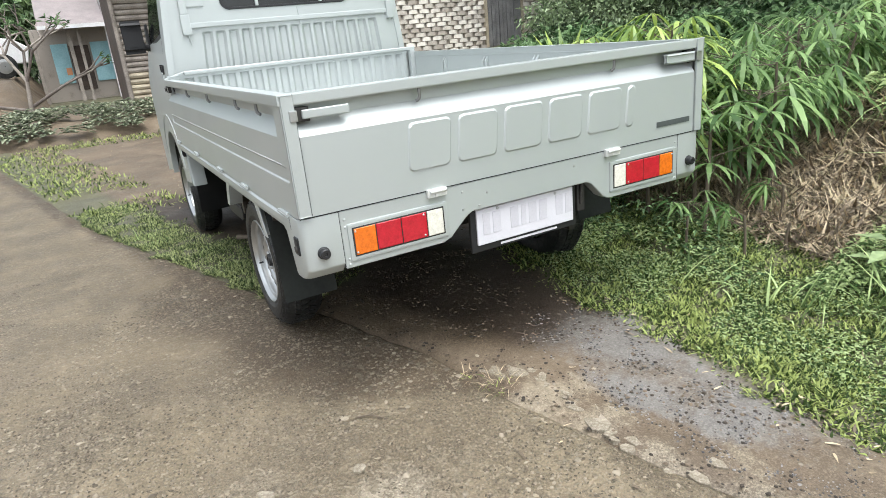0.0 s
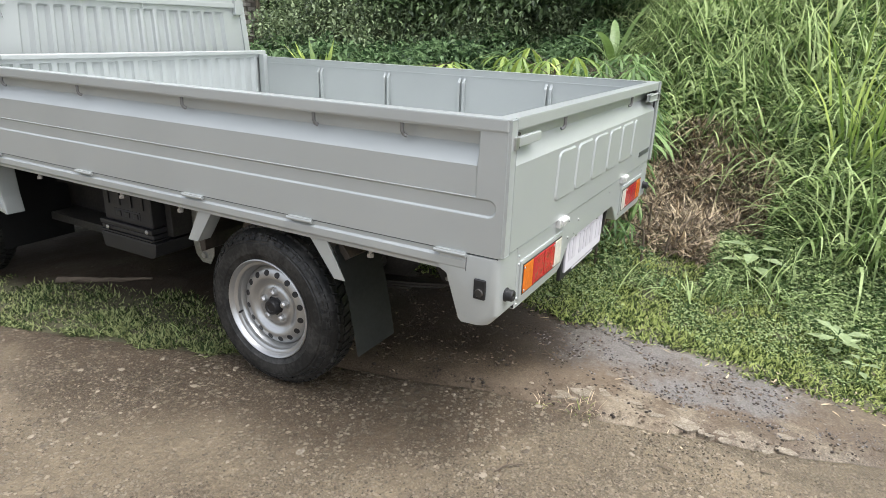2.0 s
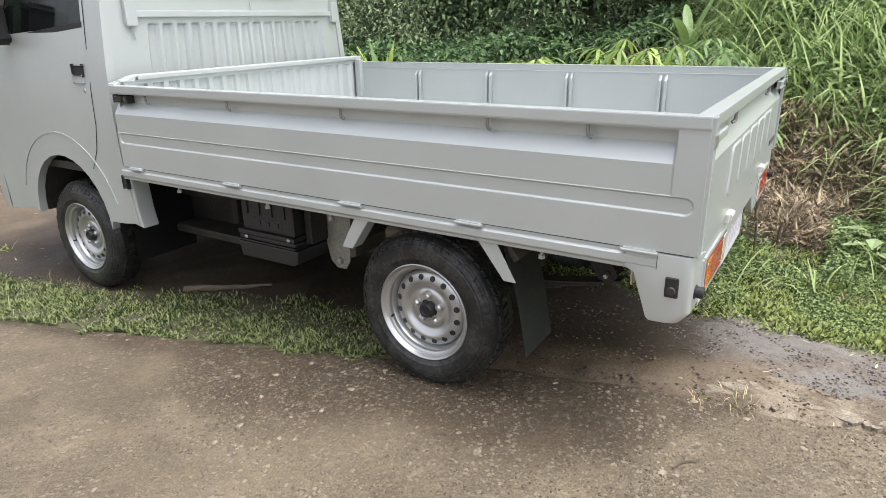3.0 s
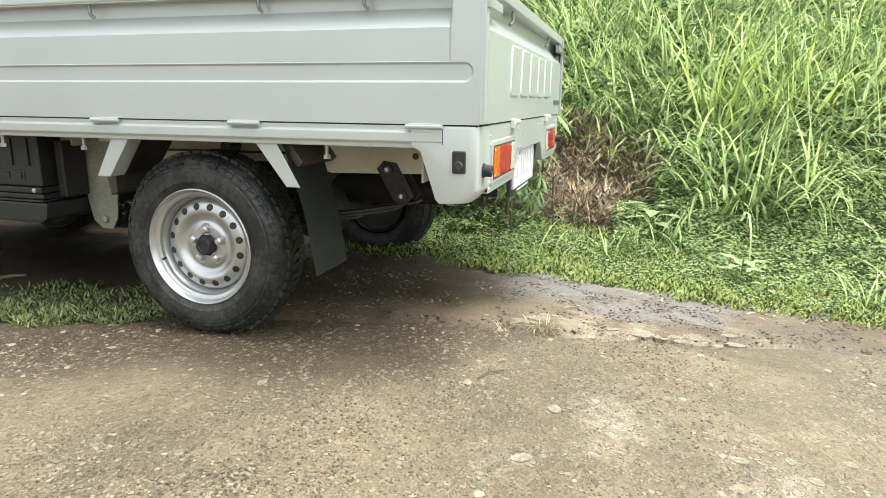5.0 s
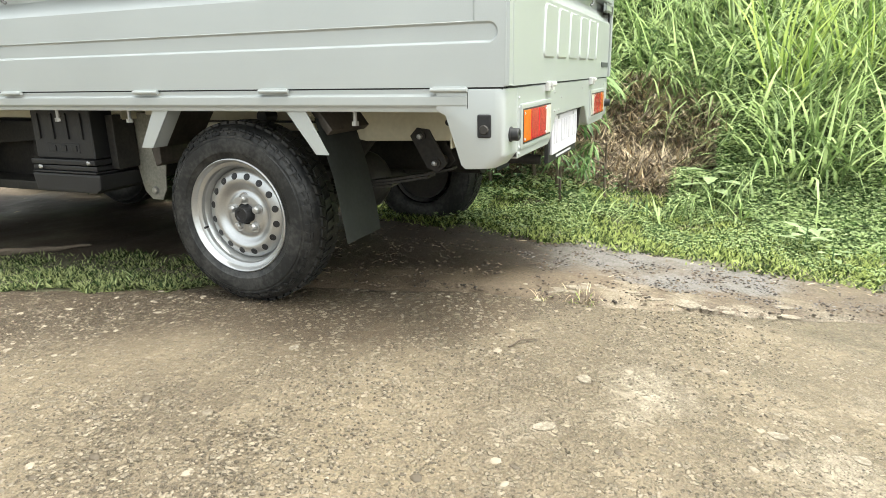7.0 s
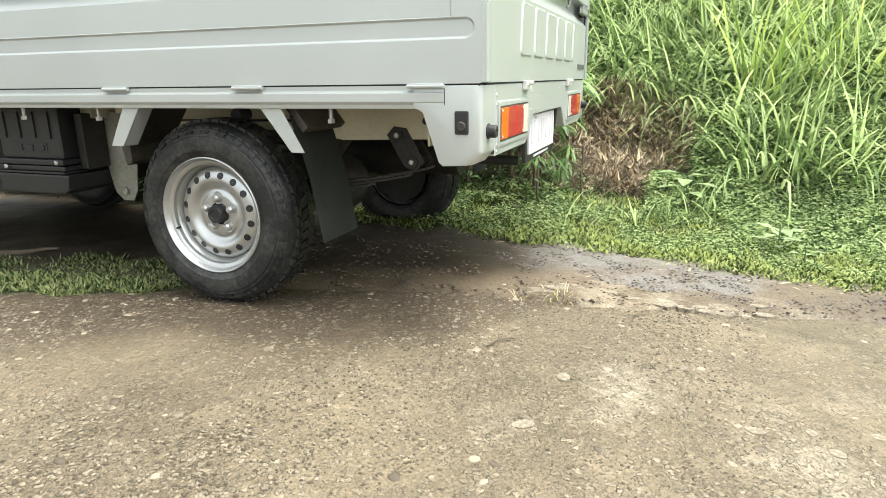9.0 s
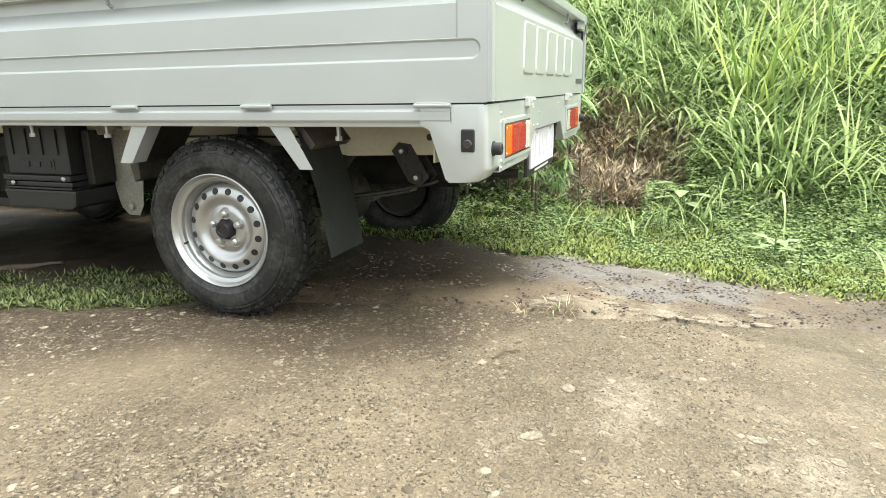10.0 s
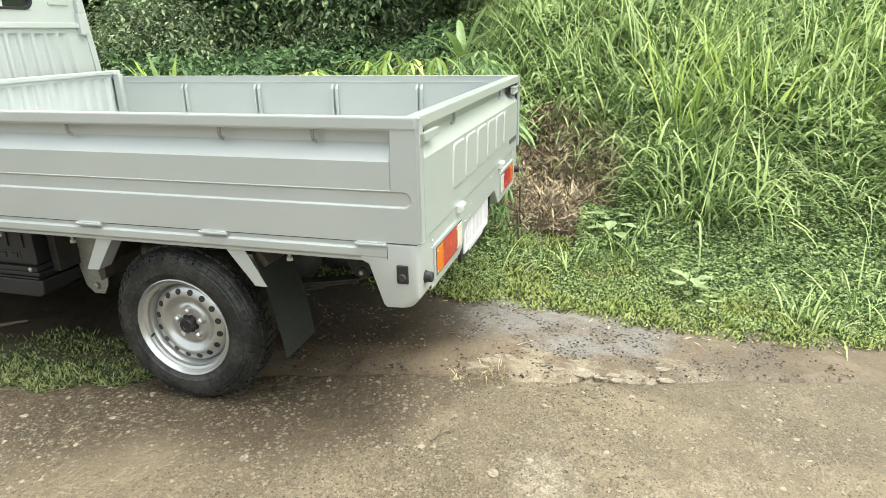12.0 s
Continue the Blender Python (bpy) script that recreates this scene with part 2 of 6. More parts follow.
def thing(name, label, category, group="", at=(0, 0, 0), kind=""):
    ob = new(name)
    ob.location = at
    return tagged(ob, label, category, group, kind)


def box(bm, a, b, bevel=0.0, seg=2):
    g = bmesh.ops.create_cube(bm, size=1)
    vs = g["verts"]
    for v in vs:
        v.co = Vector([(a[k] + b[k]) / 2 + v.co[k] * (b[k] - a[k]) for k in range(3)])
    if bevel:
        bmesh.ops.bevel(bm, geom=list({e for v in vs for e in v.link_edges}), offset=bevel, segments=seg, affect="EDGES", profile=0.7)
    return bm


def prism(bm, pts, axis, a, b, bevel=0.0, seg=2):
    """A polygon in the plane across an axis, drawn out from a to b."""
    def put(p, d):
        return {"x": (d, p[0], p[1]), "y": (p[0], d, p[1]), "z": (p[0], p[1], d)}[axis]
    lo = [bm.verts.new(put(p, a)) for p in pts]
    hi = [bm.verts.new(put(p, b)) for p in pts]
    n = len(pts)
    fs = [bm.faces.new(lo), bm.faces.new(hi[::-1])]
    fs += [bm.faces.new((lo[(k + 1) % n], lo[k], hi[k], hi[(k + 1) % n])) for k in range(n)]
    bmesh.ops.recalc_face_normals(bm, faces=fs)
    if bevel:
        bmesh.ops.bevel(bm, geom=list({e for f_ in fs for e in f_.edges}), offset=bevel, segments=seg, affect="EDGES", profile=0.7)
    return bm


def rod(bm, p, q, r, r2=None, seg=12):
    p, q = Vector(p), Vector(q)
    g = bmesh.ops.create_cone(bm, cap_ends=True, segments=seg, radius1=r, radius2=r if r2 is None else r2, depth=(q - p).length)
    m = Matrix.Translation((p + q) / 2) @ (q - p).to_track_quat("Z", "Y").to_matrix().to_4x4()
    bmesh.ops.transform(bm, matrix=m, verts=g["verts"])
    return bm


def lathe(bm, profile, centre, axis=(1, 0, 0), seg=48):
    """Turns a profile of (radius, along) round an axis through centre."""
    ax = Vector(axis).normalized()
    u = ax.orthogonal().normalized()
    w = ax.cross(u)
    rings = []
    for r, d in profile:
        rings.append([bm.verts.new(Vector(centre) + ax * d + (u * math.cos(2 * math.pi * k / seg) + w * math.sin(2 * math.pi * k / seg)) * r) for k in range(seg)])
    fs = []
    for a, b in zip(rings, rings[1:]):
        for k in range(seg):
            fs.append(bm.faces.new((a[k], a[(k + 1) % seg], b[(k + 1) % seg], b[k])))
    bmesh.ops.recalc_face_normals(bm, faces=fs)
    return bm


def relief(bm, us, vs, depth, place):
    """A pressed sheet: place(u, v, d) puts a point, depth(u, v) presses it."""
    grid = [[bm.verts.new(place(u, v, depth(u, v))) for u in us] for v in vs]
    for a, b in zip(grid, grid[1:]):
        for k in range(len(us) - 1):
            bm.faces.new((a[k], a[k + 1], b[k + 1], b[k]))
    bmesh.ops.recalc_face_normals(bm, faces=bm.faces[:])
    return bm


def lines(lo, hi, step, *marks):
    """Sample places: even steps, and close ones round each mark."""
    out = {lo, hi}
    n = max(1, int((hi - lo) / step))
    out |= {lo + (hi - lo) * k / n for k in range(n + 1)}
    for m in marks:
        out |= {m + d for d in (-0.006, -0.0025, 0, 0.0025, 0.006) if lo < m + d < hi}
    return sorted(out)


def ramp_to(x, a, b):
    t = min(1, max(0, (x - a) / (b - a)))
    return t * t * (3 - 2 * t)


# ---- ground ----
GY = [-40, -4, -1.2, -0.65, -0.2, 0.3, 0.9, 1.5, 2.2, 3.1, 5, 9, 14, 30, 60, 400]
GZ = [-2.0, -0.35, -0.15, -0.09, -0.05, -0.01, 0.0, -0.02, -0.04, -0.066, -0.06, 0.0, 0.1, 0.4, 1.0, 4.0]
EDGE = [(-40, 7), (-8, 1.6), (-3, 0.75), (-1.6, 0.30), (-1.08, 0.10), (-0.68, -0.09), (-0.34, -0.22), (0.0, -0.32), (0.3, -0.40), (0.8, -0.56), (1.36, -0.75), (1.8, -0.89), (2.25, -1.01), (3.05, -1.24), (3.65, -1.43), (9.3, -2.7), (30, -7), (400, -80)]
VERGE = [(-40, 6), (-8, 2.2), (-3, 1.0), (-1.6, 0.62), (-1.28, 0.55), (-1.05, 0.49), (-0.83, 0.45), (-0.6, 0.43), (-0.42, 0.44), (-0.2, 0.48), (0.0, 0.46), (0.12, 0.44), (0.2, 0.42), (0.3, 0.44), (0.45, 0.40), (0.66, 0.42), (1.03, 0.55), (1.6, 0.80), (3.2, 0.80), (3.6, 0.9), (5, 1.6), (9, 3.0), (400, 90)]


def road_edge(y):
    return float(np.interp(y, [p[0] for p in EDGE], [p[1] for p in EDGE])) + 0.018 * noise.noise(Vector((y * 3.1, 0, 0))) + 0.012 * noise.noise(Vector((y * 11, 4, 0)))


def verge(y):
    return float(np.interp(y, [p[0] for p in VERGE], [p[1] for p in VERGE])) + 0.07 * noise.noise(Vector((y * 4, 9, 0)))


def ground_z(x, y):
    z = float(np.interp(y, GY, GZ))
    if x > 0.9:
        z += 0.10 * ramp_to(x, 0.9, 1.7)
        far = max(0.0, x - 1.7 - 0.5 * ramp_to(y, -0.85, -0.25))
        back = ramp_to(y - 0.25 * (x + 2.5), -0.3, -1.5)
        z += far * (0.10 + 0.42 * back) * (1 if far < 12 else 12 / far)
    z += 0.012 * noise.noise(Vector((x * 2.5, y * 2.5, 1)))
    return z


def spaced(lo, hi, near_lo, near_hi, fine, grow=1.35):
    v = list(np.arange(near_lo, near_hi, fine)) + [near_hi]
    s, a = fine, near_hi
    while a < hi:
        s *= grow
        a = min(hi, a + s)
        v.append(a)
    s, a = fine, near_lo
    while a > lo:
        s *= grow
        a = max(lo, a - s)
        v.insert(0, a)
    return v


def build_ground():
    xs, ys = spaced(-400, 400, -3, 3.5, 0.05), spaced(-400, 400, -3, 5, 0.05)
    verts = []
    for y in ys:
        e = road_edge(y)
        for x in xs:
            z = ground_z(x, y) - 0.035 * (1 - ramp_to(x, e - 0.06, e + 0.05))
            z += 0.012 * noise.noise(Vector((x * 9, y * 9, 5)))
            verts.append((x, y, z))
    n = len(xs)
    faces = [(j * n + i, j * n + i + 1, (j + 1) * n + i + 1, (j + 1) * n + i) for j in range(len(ys) - 1) for i in range(n - 1)]
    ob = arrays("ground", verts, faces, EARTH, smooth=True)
    zone = {"pale": [], "gravel": [], "soil": [], "truck_shade": []}
    for x, y, _ in verts:
        g, e = verge(y), road_edge(y)
        soil = ramp_to(x, g - 0.05, g + 0.12) if y < 3.3 else ramp_to(x, g, g + 1.0)
        if abs(x) > 20 or y > 16:
            soil = 1.0
        strip = ramp_to(x, e - 0.8, e - 0.5) * ramp_to(y, 1.0, 1.3) * (1 - ramp_to(x, e + 0.35, e + 0.6)) * 0.8
        foot = float(np.interp(y, [-0.9, -0.7, -0.41, -0.18, 0.04], [0.24, 0.11, 0.015, -0.01, 0.0]))
        gravel = (0.62 + 0.6 * noise.noise(Vector((x * 5, y * 5, 7)))) * ramp_to(x, foot - 0.06, foot + 0.08) * (1 - ramp_to(y, 0.0, 0.3)) * ramp_to(y, -1.25, -0.6)
        pale = ramp_to(x, e - 0.6, e - 0.3) * (0.45 + 1.3 * noise.noise(Vector((x * 6, y * 6, 3)))) * (1 - ramp_to(x, foot - 0.02, foot + 0.06)) * (1 - ramp_to(y, -0.1, 0.12)) * ramp_to(y, -1.3, -0.75)
        zone["soil"].append(max(soil, strip))
        zone["gravel"].append(gravel)
        # painted shade over the truck's footprint, fading out past its sides
        zone["truck_shade"].append(0.95 * ramp_to(y, -0.35, 0.30) * (1 - ramp_to(y, 4.0, 5.2)) * ramp_to(x, e + 0.05, e + 0.45) * (1 - ramp_to(x, 0.45, 0.9)))
        zone["pale"].append(pale)
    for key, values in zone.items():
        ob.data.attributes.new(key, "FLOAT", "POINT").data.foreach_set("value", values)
    return tagged(ob, "damp brown earth yard with grey gravel beside grass", "ground", kind="structure")


def build_road():
    ys = spaced(-60, 60, -3, 5, 0.03)
    cuts = [0, 0.006, 0.02, 0.05, 0.1] + [0.1 + 0.12 * k for k in range(1, 22)] + [3.4, 4.5]
    verts, n = [], len(cuts)
    for y in ys:
        e = road_edge(y)
        for k, c in enumerate(cuts):
            x = e - c
            z = float(np.interp(y, GY, GZ)) + 0.006 * noise.noise(Vector((x * 1.6, y * 1.6, 3))) + 0.003 * noise.noise(Vector((x * 12, y * 12, 3)))
            z -= 0.03 if k == 0 else 0.008 if k == 1 else 0.002 if k == 2 else 0
            verts.append((x, y, z))
    faces = [(j * n + i + 1, j * n + i, (j + 1) * n + i, (j + 1) * n + i + 1) for j in range(len(ys) - 1) for i in range(n - 1)]
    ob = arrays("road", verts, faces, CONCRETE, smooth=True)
    # lane edge mud plus painted shade, widest beside the rear wheel
    mud_shade = []
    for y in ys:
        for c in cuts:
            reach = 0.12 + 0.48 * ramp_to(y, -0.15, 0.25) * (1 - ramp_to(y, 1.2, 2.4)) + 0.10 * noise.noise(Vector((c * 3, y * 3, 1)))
            mud_shade.append(0.85 * (1 - ramp_to(c, reach * 0.4, reach * 1.5)) * ramp_to(y, -0.35, 0.1))
    worn = []
    for y in ys:
        e = road_edge(y)
        for c in cuts:
            x = e - c
            band = math.exp(-((x + 1.0 + 0.15 * y) / 0.42) ** 2) * ramp_to(y, 0.55, 0.05) * ramp_to(y, -1.7, -0.8)
            worn.append(max(0.0, 0.30 * band + 0.68 * band * noise.noise(Vector((x * 4.2, y * 4.2, 6))) + 0.30 * noise.noise(Vector((x * 1.3, y * 1.3, 8)))))
    ob.data.attributes.new("worn", "FLOAT", "POINT").data.foreach_set("value", worn)
    ob.data.attributes.new("mud_shade", "FLOAT", "POINT").data.foreach_set("value", mud_shade)
    return tagged(ob, "weathered brown concrete lane with exposed stones", "road", kind="structure")


build_ground()
build_road()


# ---- the pickup truck ----
HOOK = material("dull hook steel", (0.22, 0.22, 0.215), 0.45, 0.5, 0.15, 20, 150, 0.05)
ARCH = material("brown arch steel", (0.03, 0.025, 0.019), 0.45, 0.2, 0.3, 8, 70, 0.04, second=(0.075, 0.062, 0.05))
HANGER = material("grimy bracket steel", (0.22, 0.22, 0.185), 0.55, 0.2, 0.3, 9, 90, 0.06, second=(0.36, 0.35, 0.30))
W = 0.868          # half width of the load bed
BED = 2.52         # its length; the tail is at y = 0
TOP, HINGE, SILL, SKIRT = 1.055, 0.690, 0.630, 0.490
truck = thing("pickup_truck", "silver flatbed pickup truck parked on grass beside lane", "pickup truck")
LEAN = pose(-W, 0, 0.85) @ pose(0, 0, 0, 0, -0.62, 0) @ pose(W, 0, -0.85)   # it leans a little towards the lane
truck.matrix_basis = LEAN


def inside_of(u, ends):
    return ramp_to(u, ends[0] - 0.003, ends[0] + 0.003) * (1 - ramp_to(u, ends[1] - 0.003, ends[1] + 0.003))


def gate_depth(u, v, ends, slot):
    """How far a drop-side is pressed in (m) at u along and v up it."""
    d = 0.0
    if v > 1.018:
        d = 0.0
    else:
        inside = ramp_to(u, ends[0] - 0.004, ends[0] + 0.004) * (1 - ramp_to(u, ends[1] - 0.004, ends[1] + 0.004))
        hollow = 0.036 * min(1.0, max(0.0, (v - 0.930) / 0.052))
        d = hollow * inside
    if slot:
        if 0.848 < v <= 1.018:
            d += 0.003 * inside_of(u, ends)
        mid, r = 0.822, 0.023
        along = max(slot[0] + r - u, 0, u - slot[1] + r)
        out = math.hypot(along, v - mid) - r
        d += 0.005 * (1 - ramp_to(out, -0.004, 0.002))
    return d


def side_gate(side):
    ob = new("side_gate")
    ob.parent = truck
    s = -1 if side == "left" else 1
    us = lines(0.004, BED - 0.004, 0.1, 0.082, *[e + k for e in (0.022, 2.478) for k in (0.0, 0.005, 0.01, 0.015, 0.02, 0.025, 0.03)])
    vs = lines(HINGE + 0.002, TOP - 0.004, 0.03, 0.845, 0.799, 0.822, 0.806, 0.812, 0.832, 0.838, 0.849, 0.930, 0.955, 0.982, 1.018, 1.024)
    bm = relief(bmesh.new(), us, vs, lambda u, v: gate_depth(u, v, (0.082, BED + 1), (0.022, 2.506)), lambda u, v, d: (s * (W - d), u, v))
    part("outer_panel", bm, SILVER, ob)
    bm = box(bmesh.new(), (s * (W + 0.004), 0.0, 1.022), (s * (W - 0.042), BED, TOP), 0.004)
    part("top_rail", bm, SILVER, ob)
    bm = box(bmesh.new(), (s * (W - 0.0375), 0.004, HINGE + 0.006), (s * (W - 0.042), BED - 0.004, 1.022))
    part("inner_panel", bm, SILVER, ob)
    for y in (0.53, 1.025, 1.515, 2.005):
        bm = bmesh.new()
        for dy in (-0.014, 0.014):
            prism(bm, [(s * (W - 0.042), 0.72), (s * (W - 0.062), 0.72), (s * (W - 0.062), 0.985), (s * (W - 0.042), 1.012)], "y", y + dy - 0.007, y + dy + 0.007, 0.002)
        part("inner_rib", bm, SILVER, ob)
    part("lower_gap", box(bmesh.new(), (s * (W - 0.006), 0.01, HINGE - 0.004), (s * (W - 0.012), BED - 0.01, HINGE + 0.008)), GAP, ob)
    bm = bmesh.new()
    box(bm, (s * (W - 0.001), 0.0, HINGE + 0.003), (s * (W - 0.03), 0.016, 1.022), 0.003)
    part("end_cap", bm, SILVER, ob)
    for y in (0.148, 0.683, 1.165, 1.782, 2.42):
        bm = box(bmesh.new(), (s * (W + 0.010), y - 0.045, HINGE - 0.008), (s * (W - 0.004), y + 0.045, HINGE + 0.004), 0.003)
        rod(bm, (s * (W + 0.006), y - 0.05, HINGE - 0.004), (s * (W + 0.006), y + 0.05, HINGE - 0.004), 0.006, seg=10)
        part("hinge", bm, SILVER, ob)
    for y in (0.316, 0.624, 1.19, 1.765, 2.28):
        bm = bmesh.new()
        x = s * (W - 0.010)
        pts = [(x, y, 1.026), (x, y, 0.992), (x - s * 0.004, y - 0.004, 0.984), (x - s * 0.008, y - 0.010, 0.981)]
        for a, b in zip(pts, pts[1:]):
            rod(bm, a, b, 0.0055, seg=8)
        part("rope_hook", bm, HOOK, ob)
    bm = box(bmesh.new(), (s * (W - 0.032), 2.40, 0.984), (s * (W - 0.004), 2.50, 1.012), 0.004)
    box(bm, (s * (W - 0.006), 2.43, 0.990), (s * (W + 0.004), 2.49, 1.006), 0.003)
    latch = part("latch", bm, CHASSIS, ob, "dark metal latch")
    part("latch_handle", box(bmesh.new(), (s * (W - 0.012), 2.42, 0.99), (s * (W - 0.002), 2.485, 1.007), 0.004), STEEL, latch)
    return ob


side_gate("left")
side_gate("right")


def corner_post(s):
    bm = box(bmesh.new(), (s * (W - 0.004), 0.001, HINGE + 0.006), (s * (W - 0.04), -0.006, TOP - 0.004), 0.002)
    return part("corner_post", bm, SILVER, truck)


corner_post(-1)
corner_post(1)


def tail_gate():
    ob = new("tail_gate")
    ob.parent = truck
    lo, hi = -W + 0.044, W - 0.044
    blocks = []
    x = -0.485
    for wide in (0.158, 0.158, 0.165, 0.158, 0.165, 0.045):
        blocks.append((x, x + wide))
        x += wide + 0.026

    def press(u, v):
        d = gate_depth(u, v, (-9, 9), None)
        for a, b in blocks:
            lean = (v - 0.84) * 0.10
            m, hw, hh, r = (a + b) / 2 + lean, (b - a) / 2, 0.078, 0.022
            qx, qz = abs(u - m) - hw + r, abs(v - 0.842) - hh + r
            out = math.hypot(max(qx, 0), max(qz, 0)) + min(max(qx, qz), 0) - r
            d -= 0.005 * (1 - ramp_to(out, -0.006, 0.0))
        return d

    us = lines(lo, hi, 0.012, *[e + k for a in blocks for e in a for k in (-0.007, 0.0, 0.007)])
    vs = lines(HINGE + 0.003, TOP - 0.004, 0.009, 0.764, 0.77, 0.914, 0.92, 0.930, 0.955, 0.982, 1.018, 1.024)
    part("outer_panel", relief(bmesh.new(), us, vs, press, lambda u, v, d: (u, d, v)), SILVER, ob, "silver pressed panel with embossed blocks")
    part("lower_gap", box(bmesh.new(), (lo, 0.006, HINGE - 0.006), (hi, 0.012, HINGE + 0.010)), GAP, ob)
    for x in (lo - 0.006, hi + 0.006):
        part("side_gap", box(bmesh.new(), (x - 0.006, 0.003, HINGE + 0.006), (x + 0.006, 0.010, 1.02)), GAP, ob)
    part("top_rail", box(bmesh.new(), (lo - 0.004, -0.004, 1.022), (hi + 0.004, 0.042, TOP), 0.004), SILVER, ob)
    part("inner_panel", box(bmesh.new(), (lo, 0.0375, HINGE + 0.006), (hi, 0.042, 1.022)), SILVER, ob)
    for x in (-0.40, 0.375):
        bm = box(bmesh.new(), (x - 0.036, -0.010, HINGE - 0.022), (x + 0.036, 0.004, HINGE + 0.006), 0.003)
        rod(bm, (x - 0.03, -0.012, HINGE - 0.002), (x + 0.03, -0.012, HINGE - 0.002), 0.007, seg=10)
        box(bm, (x - 0.010, -0.014, HINGE - 0.02), (x + 0.010, -0.008, HINGE - 0.004), 0.002)
        part("hinge", bm, GALV, ob, "bright galvanised hinge plate")
    for x in (-0.42, 0.40):
        bm = bmesh.new()
        pts = [(x, 0.010, 1.026), (x, 0.010, 0.992), (x - 0.004, 0.013, 0.984), (x - 0.010, 0.018, 0.981)]
        for a, b in zip(pts, pts[1:]):
            rod(bm, a, b, 0.0055, seg=8)
        part("rope_hook", bm, HOOK, ob)
    for s in (-1, 1):
        x0 = s * (W - 0.06)
        bm = box(bmesh.new(), (s * (W - 0.012), 0.002, 0.972), (s * (W - 0.085), 0.028, 1.014), 0.004)
        latch = part("latch", bm, CHASSIS, ob, "dark metal latch")
        part("latch_handle", box(bmesh.new(), (x0, -0.008, 0.980), (s * (W - 0.205), 0.006, 1.006), 0.006, 3), SILVER, latch)
        part("latch_bolt", box(bmesh.new(), (s * (W - 0.022), -0.012, 0.976), (s * (W - 0.045), 0.004, 1.008), 0.003), STEEL, latch)
    bm = bmesh.new()
    box(bm, (0.615, -0.003, 0.737), (0.80, 0.002, 0.758), 0.001)
    part("badge", bm, BADGE, ob, "small dark grey badge strip")
    return ob


tail_gate()


def bed_body():
    ob = new("load_bed")
    ob.parent = truck
    part("bed_floor", box(bmesh.new(), (-W + 0.038, 0.038, 0.660), (W - 0.038, BED, 0.700)), SILVER, ob)
    # front wall of the bed with pressed ribs and a tubular rail

    def ribs(u, v):
        k = (u + 0.85) / 0.085
        f_ = k - math.floor(k)
        return 0.016 * (ramp_to(f_, 0.15, 0.3) - ramp_to(f_, 0.7, 0.85)) if 0.72 < v < 1.05 else 0.0
    part("front_wall", relief(bmesh.new(), lines(-W + 0.02, W - 0.02, 0.0085), lines(0.70, 1.075, 0.05, 0.72, 1.05), ribs, lambda u, v, d: (u, BED - 0.03 + d, v)), SILVER, ob)
    bm = box(bmesh.new(), (-W + 0.12, BED - 0.045, 1.068), (W - 0.02, BED + 0.01, 1.092), 0.008, 3)
    prism(bm, [(-W + 0.0, 1.050), (-W + 0.10, 1.070), (-W + 0.125, 1.090), (-W + 0.10, 1.086), (-W + 0.0, 1.06)], "y", BED - 0.045, BED + 0.01, 0.003)
    part("front_rail", bm, SILVER, ob)
    for s in (-1, 1):
        part("stake", box(bmesh.new(), (s * (W - 0.075), BED - 0.075, 0.70), (s * (W - 0.038), BED - 0.032, 1.07), 0.006), SILVER, ob)
    for s in (-1, 1):
        bm = bmesh.new()
        prof = [(s * (W - 0.004), HINGE - 0.002), (s * (W - 0.004), 0.676), (s * (W + 0.004), 0.670), (s * (W + 0.004), 0.648), (s * (W - 0.002), 0.640), (s * (W - 0.004), SILL), (s * (W - 0.05), SILL), (s * (W - 0.05), HINGE - 0.002)]
        prism(bm, prof, "y", 0.100, BED + 0.02, 0.002)
        part("sill", bm, SILVER, ob)
        # rear corner skirt
        bm = prism(bmesh.new(), [(0.004, HINGE - 0.002), (0.004, SKIRT + 0.03), (0.03, SKIRT), (0.108, SKIRT - 0.004), (0.118, SKIRT + 0.006), (0.160, 0.622), (0.185, 0.634), (0.185, HINGE - 0.002)], "x", s * (W + 0.0022), s * (W - 0.125))
        turn = [e_ for e_ in bm.edges if all(abs(v_.co.x) > W - 0.01 and v_.co.y < 0.031 for v_ in e_.verts)]
        bmesh.ops.bevel(bm, geom=turn, offset=0.026, segments=5, affect="EDGES", profile=0.5)
        rim_ = [e_ for e_ in bm.edges if len(e_.link_faces) == 2 and e_.calc_face_angle() > 0.6]
        bmesh.ops.bevel(bm, geom=rim_, offset=0.005, segments=2, affect="EDGES", profile=0.7)
        skirt = part("corner_skirt", bm, SILVER, ob, "", True)
        part("side_marker", box(bmesh.new(), (s * (W + 0.008), 0.036, 0.568), (s * (W - 0.004), 0.072, 0.626), 0.006, 3), BLACK, skirt, "black side marker lamp")
        part("marker_eye", lathe(bmesh.new(), [(0.001, 0.004), (0.010, 0.004), (0.013, 0)], (s * (W + 0.008), 0.054, 0.588), (s, 0, 0), 14), CHASSIS, skirt)
        bm = lathe(bmesh.new(), [(0.001, 0.021), (0.005, 0.021), (0.006, 0.024), (0.014, 0.024), (0.0165, 0.021), (0.0165, 0.005), (0.020, 0.003), (0.020, -0.01)], (s * 0.808, 0.004, 0.572), (0, -1, 0), 24)
        part("rubber_buffer", bm, BLACK, skirt, "round black rubber buffer", True)
    # rear panel with its cut-out for the plate
    low = 0.500
